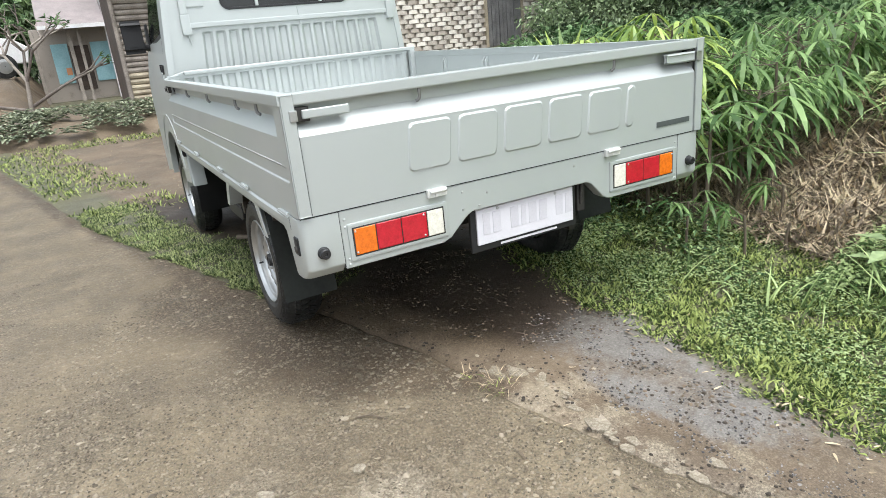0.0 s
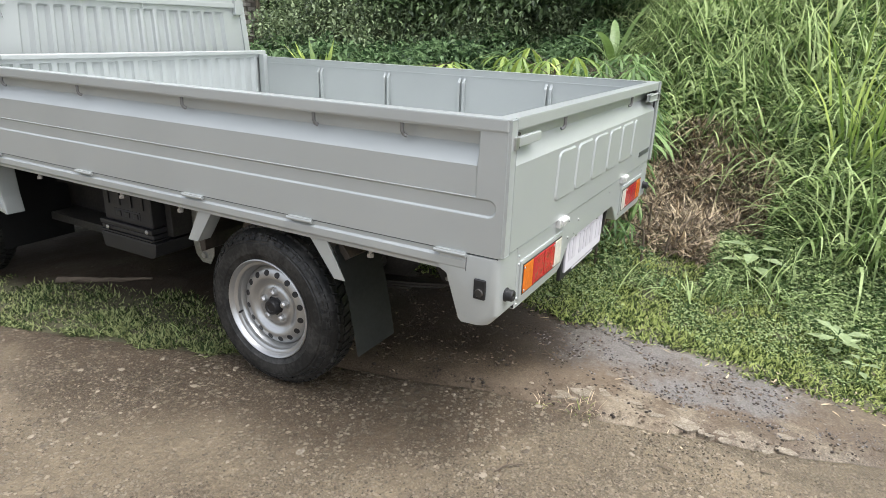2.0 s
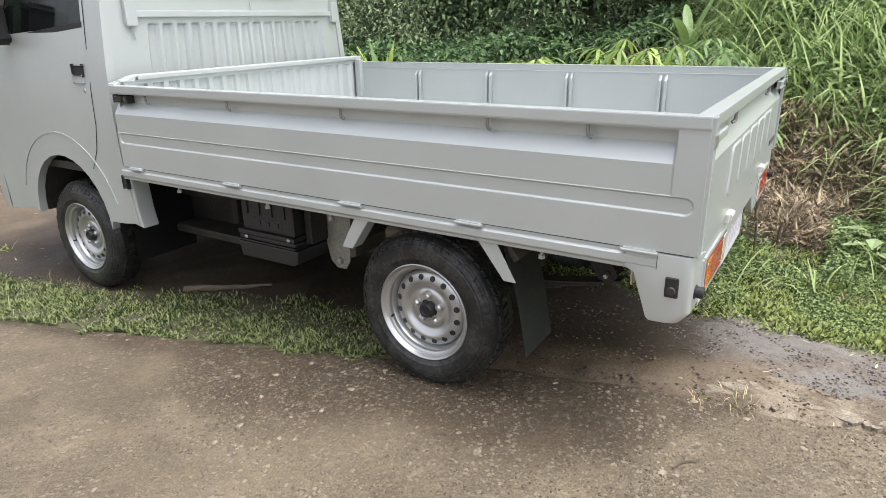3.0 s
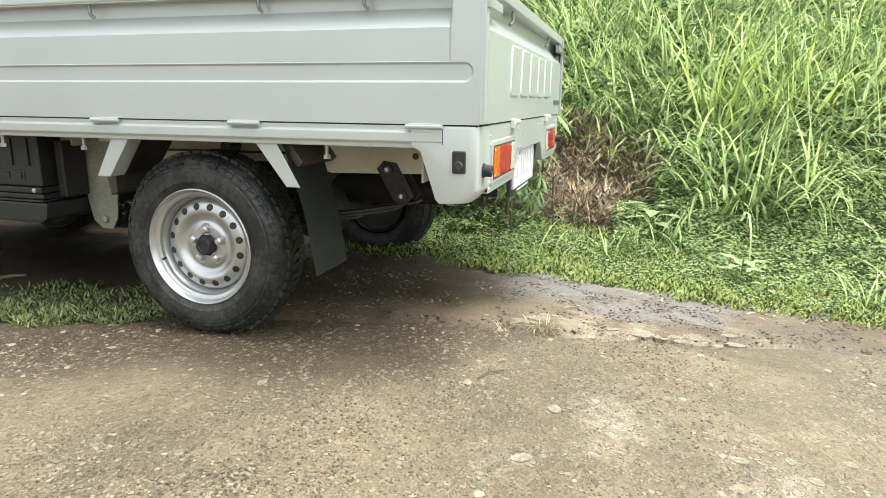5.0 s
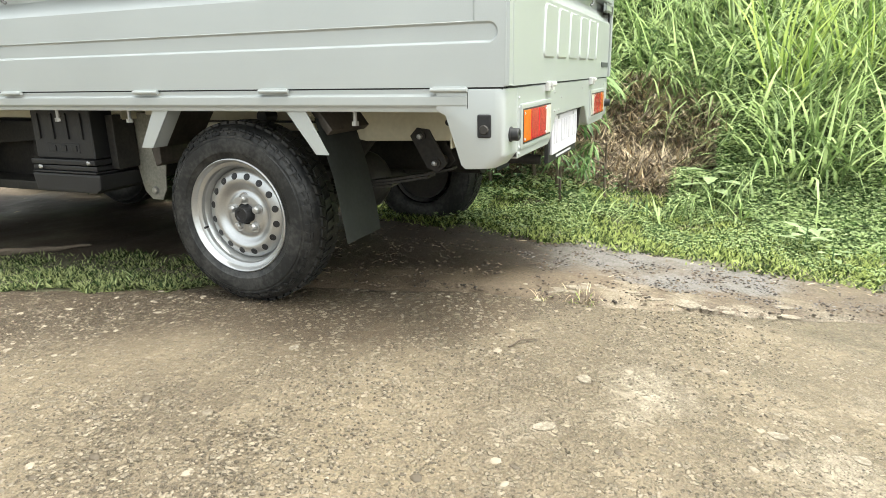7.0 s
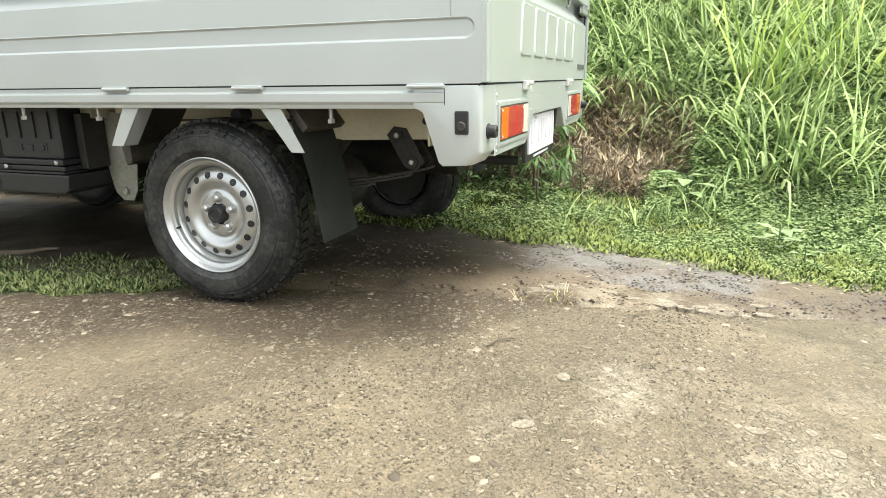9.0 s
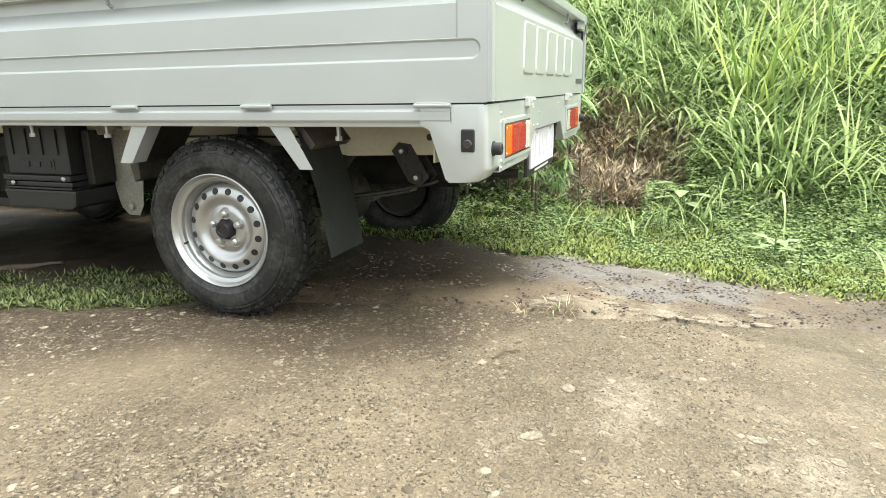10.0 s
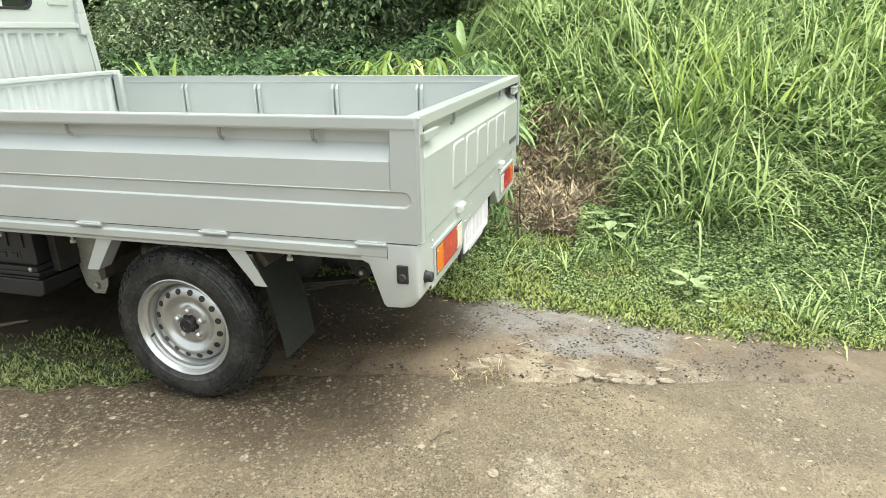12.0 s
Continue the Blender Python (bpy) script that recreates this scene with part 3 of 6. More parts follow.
    pts = [(-0.742, HINGE - 0.001), (-0.742, low), (-0.385, low), (-0.355, low + 0.012), (-0.285, 0.574), (-0.262, 0.585), (0.252, 0.585), (0.275, 0.574), (0.335, low + 0.012), (0.36, low), (0.742, low), (0.742, HINGE - 0.001)]
    rear = part("rear_panel", prism(bmesh.new(), pts, "y", 0.004, 0.06, 0.006, 3), SILVER, ob)
    for s in (-1, 1):
        part("panel_seam", box(bmesh.new(), (s * 0.7415, 0.006, low + 0.006), (s * 0.7445, 0.03, HINGE - 0.006)), GAP, rear)
        for z in (0.66, 0.635, 0.53, 0.512):
            part("rivet", lathe(bmesh.new(), [(0.0005, 0.003), (0.004, 0.002), (0.005, 0)], (s * 0.728, 0.004, z), (0, -1, 0), 8), SILVER, rear)
    for x, z in ((-0.235, 0.60), (-0.20, 0.64), (0.19, 0.66), (-0.30, 0.66), (-0.30, 0.60)):
        part("rivet", lathe(bmesh.new(), [(0.0005, 0.003), (0.004, 0.002), (0.005, 0)], (x, 0.004, z), (0, -1, 0), 8), STEEL, rear)
    return ob


bed = bed_body()


def tail_lamp(s):
    """Lamp cluster: amber outside, two red, clear inside, in a raised silver frame."""
    ob = new("tail_lamp")
    ob.parent = truck
    x0, x1, z0, z1 = 0.385, 0.705, 0.540, 0.626

    def X(a, b):
        return (min(s * a, s * b), max(s * a, s * b))
    bm = bmesh.new()
    a, b = X(x0 - 0.02, x1 + 0.018)
    box(bm, (a, -0.002, z0 - 0.018), (b, 0.010, z1 + 0.018), 0.006)
    part("lamp_frame", bm, SILVER, ob)
    a, b = X(x0 - 0.005, x1 + 0.005)
    part("lamp_housing", box(bmesh.new(), (a, -0.003, z0 - 0.005), (b, 0.004, z1 + 0.005), 0.003), CHASSIS, ob)
    for name, p, q, mat, lab in (("reverse_lens", x0, 0.445, CLEAR, "clear reversing lens"), ("brake_lens", 0.447, 0.539, RED, "red brake lens"), ("tail_lens", 0.541, 0.629, RED, "red tail lens"), ("indicator_lens", 0.631, x1, AMBER, "amber indicator lens")):
        a, b = X(p, q)
        lens = part(name, box(bmesh.new(), (a + 0.0006, -0.005, z0), (b - 0.0006, 0.0, z1), 0.004, 3), mat, ob, lab)
    for x in (0.458, 0.700):
        for z in (z0 + 0.008, z1 - 0.008):
            part("screw", lathe(bmesh.new(), [(0.0004, 0.003), (0.003, 0.002), (0.004, 0)], (s * x, -0.005, z), (0, -1, 0), 8), STEEL, ob)
    return ob


tail_lamp(-1)
tail_lamp(1)


def number_plate():
    ob = new("number_plate")
    ob.parent = truck
    part("plate_bracket", box(bmesh.new(), (-0.262, 0.030, 0.420), (0.215, 0.044, 0.588), 0.004), BLACK, ob, "black plate bracket")
    pl = part("plate_sheet", box(bmesh.new(), (-0.240, 0.022, 0.446), (0.196, 0.031, 0.578), 0.004), PLATE, ob, "pale plate sheet with blank raised bars")
    x = -0.215
    for k, w in enumerate((0.03, 0.035, 0.0, 0.036, 0.022, 0.036, 0.036, 0.0, 0.034, 0.034)):
        if w:
            part("plate_bar", box(bmesh.new(), (x, 0.0205, 0.482), (x + w, 0.0225, 0.560), 0.001), FADED, pl)
        x += (w + 0.012) if w else 0.03
    part("dealer_strip", box(bmesh.new(), (-0.14, 0.0285, 0.428), (0.12, 0.0305, 0.436)), PLATE, ob, "thin pale bar of small print")
    for x in (-0.15, 0.11):
        part("plate_bolt", lathe(bmesh.new(), [(0.0005, 0.004), (0.005, 0.003), (0.006, 0)], (x, 0.022, 0.569), (0, -1, 0), 10), STEEL, ob)
    bm = box(bmesh.new(), (0.225, 0.03, 0.47), (0.262, 0.06, 0.60), 0.004)
    rod(bm, (0.24, 0.03, 0.50), (0.24, 0.02, 0.60), 0.006)
    part("light_bracket", bm, CHASSIS, ob)
    return ob


number_plate()


def wheel(at, s):
    """Steel wheel with its tyre; s is the side on which its face looks."""
    ob = new("wheel")
    ob.parent = truck
    ob.location = at
    R, half = 0.296, 0.084
    bm = bmesh.new()
    prof = [(0.170, -half + 0.01), (0.186, -half), (0.215, -half - 0.004), (0.255, -half - 0.002), (0.278, -half + 0.012), (R - 0.006, -half + 0.026), (R, -0.03), (R, 0.03), (R - 0.006, half - 0.026), (0.278, half - 0.012), (0.262, half - 0.001), (0.259, half + 0.003), (0.252, half + 0.003), (0.249, half + 0.006), (0.226, half + 0.008), (0.208, half + 0.006), (0.205, half + 0.003), (0.190, half), (0.184, half - 0.006), (0.172, half - 0.03)]
    lathe(bm, prof, (0, 0, 0), (s, 0, 0), 72)
    tyre = part("tyre", bm, RUBBER, ob, "black tyre with muddy tread", True)
    # tread blocks and shoulder lugs
    for row, (d0, d1, r0, n, skew) in enumerate(((0.050, 0.080, R - 0.010, 60, 0.4), (0.026, 0.047, R - 0.001, 54, -0.3), (-0.010, 0.022, R, 54, 0.3), (-0.046, -0.014, R - 0.001, 54, -0.3), (-0.080, -0.050, R - 0.010, 60, 0.4))):
        bm = bmesh.new()
        for k in range(n):
            a0, a1 = 2 * math.pi * (k + 0.12) / n, 2 * math.pi * (k + 0.86) / n
            tw = skew * 2 * math.pi / n
            q = []
            for r in (r0 - 0.004, r0 + 0.006):
                for d, sh in ((d0, 0), (d1, tw)):
                    rr = r - (0.018 * max(0, (abs(d) - 0.06) / 0.02) if abs(d) > 0.06 else 0)
                    for a in (a0 + sh, a1 + sh):
                        q.append(bm.verts.new((s * d, rr * math.cos(a), rr * math.sin(a))))
            for f_ in ((0, 1, 3, 2), (4, 5, 7, 6), (0, 1, 5, 4), (2, 3, 7, 6), (0, 2, 6, 4), (1, 3, 7, 5)):
                bm.faces.new([q[i] for i in f_])
        bmesh.ops.recalc_face_normals(bm, faces=bm.faces[:])
        part("tread_band", bm, RUBBER, tyre)
    bm = bmesh.new()
    n = 56
    for k in range(n):
        w0, deep = (0.14, 0.256) if k % 2 else (0.22, 0.262)
        q = []
        for lift in (-0.004, 0.002):
            for r, d in ((deep, half + 0.002), (0.281, half - 0.013)):
                for a in (2 * math.pi * (k + w0) / n, 2 * math.pi * (k + 0.86) / n):
                    q.append(bm.verts.new((s * (d + lift), r * math.cos(a), r * math.sin(a))))
        for f_ in ((0, 1, 3, 2), (4, 5, 7, 6), (0, 1, 5, 4), (2, 3, 7, 6), (0, 2, 6, 4), (1, 3, 7, 5)):
            bm.faces.new([q[i] for i in f_])
    bmesh.ops.recalc_face_normals(bm, faces=bm.faces[:])
    part("shoulder_band", bm, RUBBER, tyre)["kind"] = "stuff"
    bm = bmesh.new()
    lathe(bm, [(0.165, -half + 0.02), (0.150, -0.03), (0.150, 0.03), (0.160, 0.05), (0.168, half - 0.022), (0.180, half - 0.012), (0.187, half - 0.004), (0.187, half + 0.001), (0.184, half + 0.003), (0.180, half + 0.000), (0.177, half - 0.010), (0.174, half - 0.014), (0.166, half - 0.016), (0.162, half - 0.020), (0.160, half - 0.040), (0.157, 0.030), (0.153, 0.018)], (0, 0, 0), (s, 0, 0), 72)
    rim = part("rim", bm, WHEEL, ob, "silver steel rim", True)
    # disc with round vent holes
    bm = bmesh.new()
    rings = [(0.153, 0.020), (0.148, 0.034), (0.142, 0.041), (0.134, 0.045), (0.118, 0.051), (0.110, 0.051), (0.104, 0.049), (0.097, 0.044), (0.090, 0.037), (0.082, 0.033), (0.076, 0.033), (0.071, 0.036), (0.066, 0.039), (0.060, 0.040), (0.036, 0.040)]
    lathe(bm, rings, (0, 0, 0), (s, 0, 0), 96)
    disc = part("disc", bm, WHEEL, ob, "", True)
    for k in range(16):
        a = 2 * math.pi * (k + 0.5) / 16
        c = (s * 0.0478, 0.1265 * math.cos(a), 0.1265 * math.sin(a))
        part("vent_hole", lathe(bmesh.new(), [(0.0004, 0.0015), (0.0095, 0.0015), (0.0105, 0.002), (0.0115, 0.0)], c, (s, 0.36 * math.cos(a), 0.36 * math.sin(a)), 14), BLACK, disc)
    for k in range(5):
        a = 2 * math.pi * k / 5 + 0.3
        c = Vector((s * 0.040, 0.051 * math.cos(a), 0.051 * math.sin(a)))
        bm = lathe(bmesh.new(), [(0.0005, 0.019), (0.008, 0.018), (0.0125, 0.012), (0.0135, 0.0), (0.020, 0.001), (0.021, -0.003)], c, (s, 0, 0), 12)
        part("wheel_nut", bm, STEEL, ob)
    bm = lathe(bmesh.new(), [(0.0005, 0.024), (0.014, 0.024), (0.016, 0.027), (0.024, 0.027), (0.028, 0.022), (0.030, 0.0), (0.035, -0.004)], (s * 0.040, 0, 0), (s, 0, 0), 28)
    part("hub_cap", bm, BLACK, ob, "black hub cap", True)
    bm = bmesh.new()
    rod(bm, (s * 0.06, 0.148, -0.05), (s * 0.078, 0.145, -0.05), 0.004, seg=8)
    part("valve", bm, BLACK, ob)
    part("brake_drum", lathe(bmesh.new(), [(0.03, 0.012), (0.13, 0.012), (0.135, 0.0), (0.147, -0.05), (0.147, -0.060), (0.02, -0.064)], (0, 0, 0), (s, 0, 0), 40), CHASSIS, ob, "", True)
    return ob


REAR_Y, FRONT_Y = 0.918, 3.125
wheel((-0.722, REAR_Y, 0.293), -1)
wheel((0.722, REAR_Y, 0.222), 1)
wheel((-0.718, FRONT_Y, 0.232), -1)
wheel((0.718, FRONT_Y, 0.215), 1)


def strut(s, top, low, z):
    bm = bmesh.new()
    prism(bm, [(top[0], SILL), (top[1], SILL), (low[1], z), (low[0], z)], "x", s * (W - 0.012), s * (W - 0.016), 0.001)
    prism(bm, [(top[0], SILL), (top[0] + 0.004, SILL), (low[0] + 0.004, z), (low[0], z)], "x", s * (W - 0.012), s * (W - 0.07), 0.001)
    return part("sill_strut", bm, SILVER, truck, "slanted silver strut")


for s in (-1, 1):
    strut(s, (1.10, 1.165), (1.182, 1.232), 0.512)
    strut(s, (0.655, 0.592), (0.562, 0.524), 0.508)
    for y in (0.46, 1.32, 1.66, 2.22):
        bm = bmesh.new()
        rod(bm, (s * (W - 0.06), y, 0.64), (s * (W - 0.06), y, 0.592), 0.006, seg=8)
        rod(bm, (s * (W - 0.06), y, 0.60), (s * (W - 0.06), y, 0.588), 0.011, seg=6)
        part("drop_bolt", bm, STEEL, truck)
    bm = prism(bmesh.new(), [(1.135, 0.628), (1.205, 0.628), (1.262, 0.500), (1.250, 0.440), (1.225, 0.452), (1.225, 0.505)], "x", s * 0.60, s * 0.79, 0.004)
    part("arch_plate", bm, ARCH, truck, "dark brown arch plate")
    bm = prism(bmesh.new(), [(0.600, 0.628), (0.570, 0.628), (0.530, 0.575), (0.548, 0.560)], "x", s * 0.60, s * 0.82, 0.003)
    part("arch_plate", bm, ARCH, truck, "dark brown arch plate")
    # mud flap behind the rear wheel, curling forward
    bm = bmesh.new()
    ys = [(0.61, 0.575), (0.54, 0.553), (0.44, 0.524), (0.34, 0.505), (0.245, 0.490)]
    rows = []
    for z, y in ys:
        rows.append([bm.verts.new((s * x, y, z)) for x in (0.84, 0.77, 0.70, 0.63)])
    for a, b in zip(rows, rows[1:]):
        for k in range(3):
            bm.faces.new((a[k], a[k + 1], b[k + 1], b[k]))
    bmesh.ops.solidify(bm, geom=bm.faces[:], thickness=0.006)
    part("mud_flap", bm, FLAP, truck, "dark rubber mud flap", False)


def chassis():
    ob = new("chassis")
    ob.parent = truck
    for s in (-1, 1):
        bm = prism(bmesh.new(), [(0.20, 0.52), (0.20, 0.656), (1.56, 0.656), (1.56, 0.50), (1.25, 0.50), (1.0, 0.54), (0.75, 0.54), (0.6, 0.51)], "x", s * 0.42, s * 0.50, 0.004)
        part("frame_rail", bm, PRIMER, ob, "pale frame rail")
        bm = prism(bmesh.new(), [(1.565, 0.50), (1.565, 0.57), (2.5, 0.555), (3.9, 0.52), (3.9, 0.42), (2.5, 0.46), (1.9, 0.50)], "x", s * 0.42, s * 0.50, 0.004)
        part("front_rail", bm, CHASSIS, ob)
        part("floor_bearer", box(bmesh.new(), (s * 0.44, 1.565, 0.585), (s * 0.62, 2.30, 0.657), 0.004), PRIMER, ob)
        # leaf spring with its shackle
        bm = bmesh.new()
        for k, (half_len, dz) in enumerate(((0.60, 0.0), (0.52, -0.010), (0.38, -0.020), (0.26, -0.030))):
            n = 12
            for i in range(n):
                t0, t1 = -1 + 2 * i / n, -1 + 2 * (i + 1) / n
                y0, y1 = REAR_Y - 0.02 + t0 * half_len, REAR_Y - 0.02 + t1 * half_len
                z0, z1 = 0.345 + dz + 0.075 * (t0 * half_len / 0.6) ** 2, 0.345 + dz + 0.075 * (t1 * half_len / 0.6) ** 2
                prism(bm, [(y0, z0), (y1, z1), (y1, z1 + 0.008), (y0, z0 + 0.008)], "x", s * 0.43, s * 0.49)
        part("leaf_spring", bm, CHASSIS, ob)
        bm = bmesh.new()
        for x in (0.425, 0.495):
            prism(bm, [(0.365, 0.552), (0.41, 0.558), (0.435, 0.530), (0.375, 0.425), (0.335, 0.415), (0.305, 0.445)], "x", s * x, s * (x + 0.008), 0.003)
        for y, z in ((0.395, 0.530), (0.345, 0.445)):
            rod(bm, (s * 0.41, y, z), (s * 0.510, y, z), 0.018, seg=14)
        sh = part("shackle", bm, CHASSIS, ob)
        for y, z in ((0.395, 0.530), (0.345, 0.445)):
            part("shackle_bolt", lathe(bmesh.new(), [(0.0005, 0.012), (0.008, 0.011), (0.010, 0.0)], (s * 0.511, y, z), (s, 0, 0), 6), STEEL, sh)
        for y, z in ((0.30, 0.575), (0.62, 0.565), (1.30, 0.555)):
            part("rail_hole", lathe(bmesh.new(), [(0.0005, 0.0015), (0.010, 0.0015), (0.011, 0)], (s * 0.50, y, z), (s, 0, 0), 12), GAP, ob)
        bm = rod(bmesh.new(), (s * 0.53, 0.75, 0.575), (s * 0.53, 1.45, 0.570), 0.004, seg=6)
        part("brake_line", bm, CHASSIS, ob)
        bm = rod(bmesh.new(), (s * 0.36, REAR_Y - 0.05, 0.27), (s * 0.36, REAR_Y - 0.30, 0.56), 0.026)
        part("shock_absorber", bm, CHASSIS, ob)
        bm = bmesh.new()
        prism(bm, [(1.45, 0.60), (1.60, 0.60), (1.60, 0.42), (1.575, 0.30), (1.54, 0.268), (1.49, 0.268), (1.465, 0.31), (1.45, 0.42)], "x", s * 0.55, s * 0.555, 0.001)
        prism(bm, [(1.60, 0.60), (1.606, 0.60), (1.606, 0.42), (1.60, 0.42)], "x", s * 0.45, s * 0.62, 0.001)
        br = part("spring_hanger", bm, HANGER, ob)
        part("hanger_bolt", lathe(bmesh.new(), [(0.0005, 0.012), (0.012, 0.01), (0.016, 0)], (s * 0.556, 1.518, 0.305), (s, 0, 0), 12), STEEL, br)
        part("bump_stop", rod(bmesh.new(), (s * 0.60, REAR_Y - 0.02, 0.60), (s * 0.66, REAR_Y - 0.02, 0.60), 0.02), BLACK, ob)
    bm = bmesh.new()
    rod(bm, (-0.66, REAR_Y, 0.29), (0.66, REAR_Y, 0.25), 0.036, seg=16)
    bmesh.ops.create_uvsphere(bm, u_segments=16, v_segments=10, radius=0.13, matrix=Matrix.Translation((0.02, REAR_Y, 0.28)))
    part("rear_axle", bm, CHASSIS, ob, "", True)
    part("prop_shaft", rod(bmesh.new(), (0.02, REAR_Y + 0.1, 0.30), (0.02, 2.7, 0.42), 0.035, seg=16), CHASSIS, ob)
    for y in (0.22, 0.78, 1.42, 2.1):
        part("cross_member", box(bmesh.new(), (-0.62, y - 0.03, 0.60), (0.62, y + 0.03, 0.659), 0.004), PRIMER, ob)
    part("rear_cross_plate", box(bmesh.new(), (-0.72, 0.20, 0.52), (0.72, 0.206, 0.66)), PRIMER, ob)
    bm = rod(bmesh.new(), (0.30, 0.45, 0.36), (0.30, 1.3, 0.36), 0.075, seg=20)
    rod(bm, (0.30, 1.3, 0.36), (0.20, 2.3, 0.34), 0.022)
    rod(bm, (0.30, 0.45, 0.36), (0.34, 0.20, 0.35), 0.022)
    part("exhaust", bm, CHASSIS, ob, "", True)
    for s in (-1, 1):
        # dark plates added behind the front wheels: they stand for shade and block light
        bm = bmesh.new()
        rows = [[bm.verts.new((s * x, y, z)) for x in (0.80, 0.66, 0.45)] for z, y in ((0.60, 2.68), (0.45, 2.66), (0.30, 2.65), (0.17, 2.66))]
        for a, b in zip(rows, rows[1:]):
            for k in range(2):
                bm.faces.new((a[k], a[k + 1], b[k + 1], b[k]))
        bmesh.ops.solidify(bm, geom=bm.faces[:], thickness=0.006)
        part("shade_plate", bm, BLACK, ob, "added dark plate standing for shade behind front wheel")
        part("sill_seam", box(bmesh.new(), (s * (W - 0.004), 0.0982, 0.640), (s * (W + 0.0028), 0.0998, HINGE - 0.006)), GAP, ob)
    part("engine", box(bmesh.new(), (-0.42, 2.35, 0.24), (0.42, 3.35, 0.60), 0.05, 3), CHASSIS, ob)
    # two boxes added under the floor to hold light off the ground below
    part("shade_box", box(bmesh.new(), (-0.36, 2.0, 0.25), (0.62, 2.6, 0.58), 0.04, 2), CHASSIS, ob)
    part("shade_tray", box(bmesh.new(), (-0.56, 2.05, 0.27), (0.64, 3.85, 0.31), 0.01), CHASSIS, ob)
    part("fuel_tank", box(bmesh.new(), (0.20, 1.35, 0.27), (0.66, 2.1, 0.52), 0.04, 3), CHASSIS, ob)
    return ob


chassis()


def battery_box():
    ob = new("battery_box")
    ob.parent = truck
    part("box_body", box(bmesh.new(), (-0.72, 1.62, 0.440), (-0.52, 1.93, 0.625), 0.012, 3), BLACK, ob, "black plastic battery box")
    for z0, z1, grow in ((0.420, 0.440, 0.012), (0.398, 0.416, 0.006), (0.388, 0.396, 0.012)):
        part("box_ledge", box(bmesh.new(), (-0.722 - grow, 1.61, z0), (-0.52, 1.95, z1), 0.005), BLACK, ob)
    part("box_base", prism(bmesh.new(), [(1.625, 0.315), (1.94, 0.315), (1.955, 0.386), (1.59, 0.386), (1.60, 0.33)], "x", -0.735, -0.52, 0.008, 2), BLACK, ob)
    part("box_window", box(bmesh.new(), (-0.7225, 1.69, 0.462), (-0.715, 1.86, 0.500), 0.003), GAP, ob)
    for k in range(3):
        part("box_clip", box(bmesh.new(), (-0.727, 1.70 + 0.055 * k, 0.470), (-0.718, 1.73 + 0.055 * k, 0.492), 0.003), BLACK, ob)
    for k in range(4):
        part("box_rib", box(bmesh.new(), (-0.726, 1.66 + 0.075 * k, 0.515), (-0.718, 1.672 + 0.075 * k, 0.61), 0.002), BLACK, ob)
    for y, z in ((1.64, 0.43), (1.90, 0.41)):
        part("box_screw", lathe(bmesh.new(), [(0.0005, 0.006), (0.008, 0.004), (0.010, 0)], (-0.735, y, z), (-1, 0, 0), 10), STEEL, ob)
    part("side_bracket", box(bmesh.new(), (-0.66, 1.575, 0.40), (-0.56, 1.612, 0.60), 0.006), CHASSIS, ob)
    return ob


battery_box()


# the cab
CW, CB = 0.835, 2.60


def tumble(z):
    """How far the cab side leans in at height z."""
    return 0.0 if z < 0.80 else 0.11 * (z - 0.80) ** 2 / 0.8 if z < 1.20 else 0.11 * (z - 1.0)


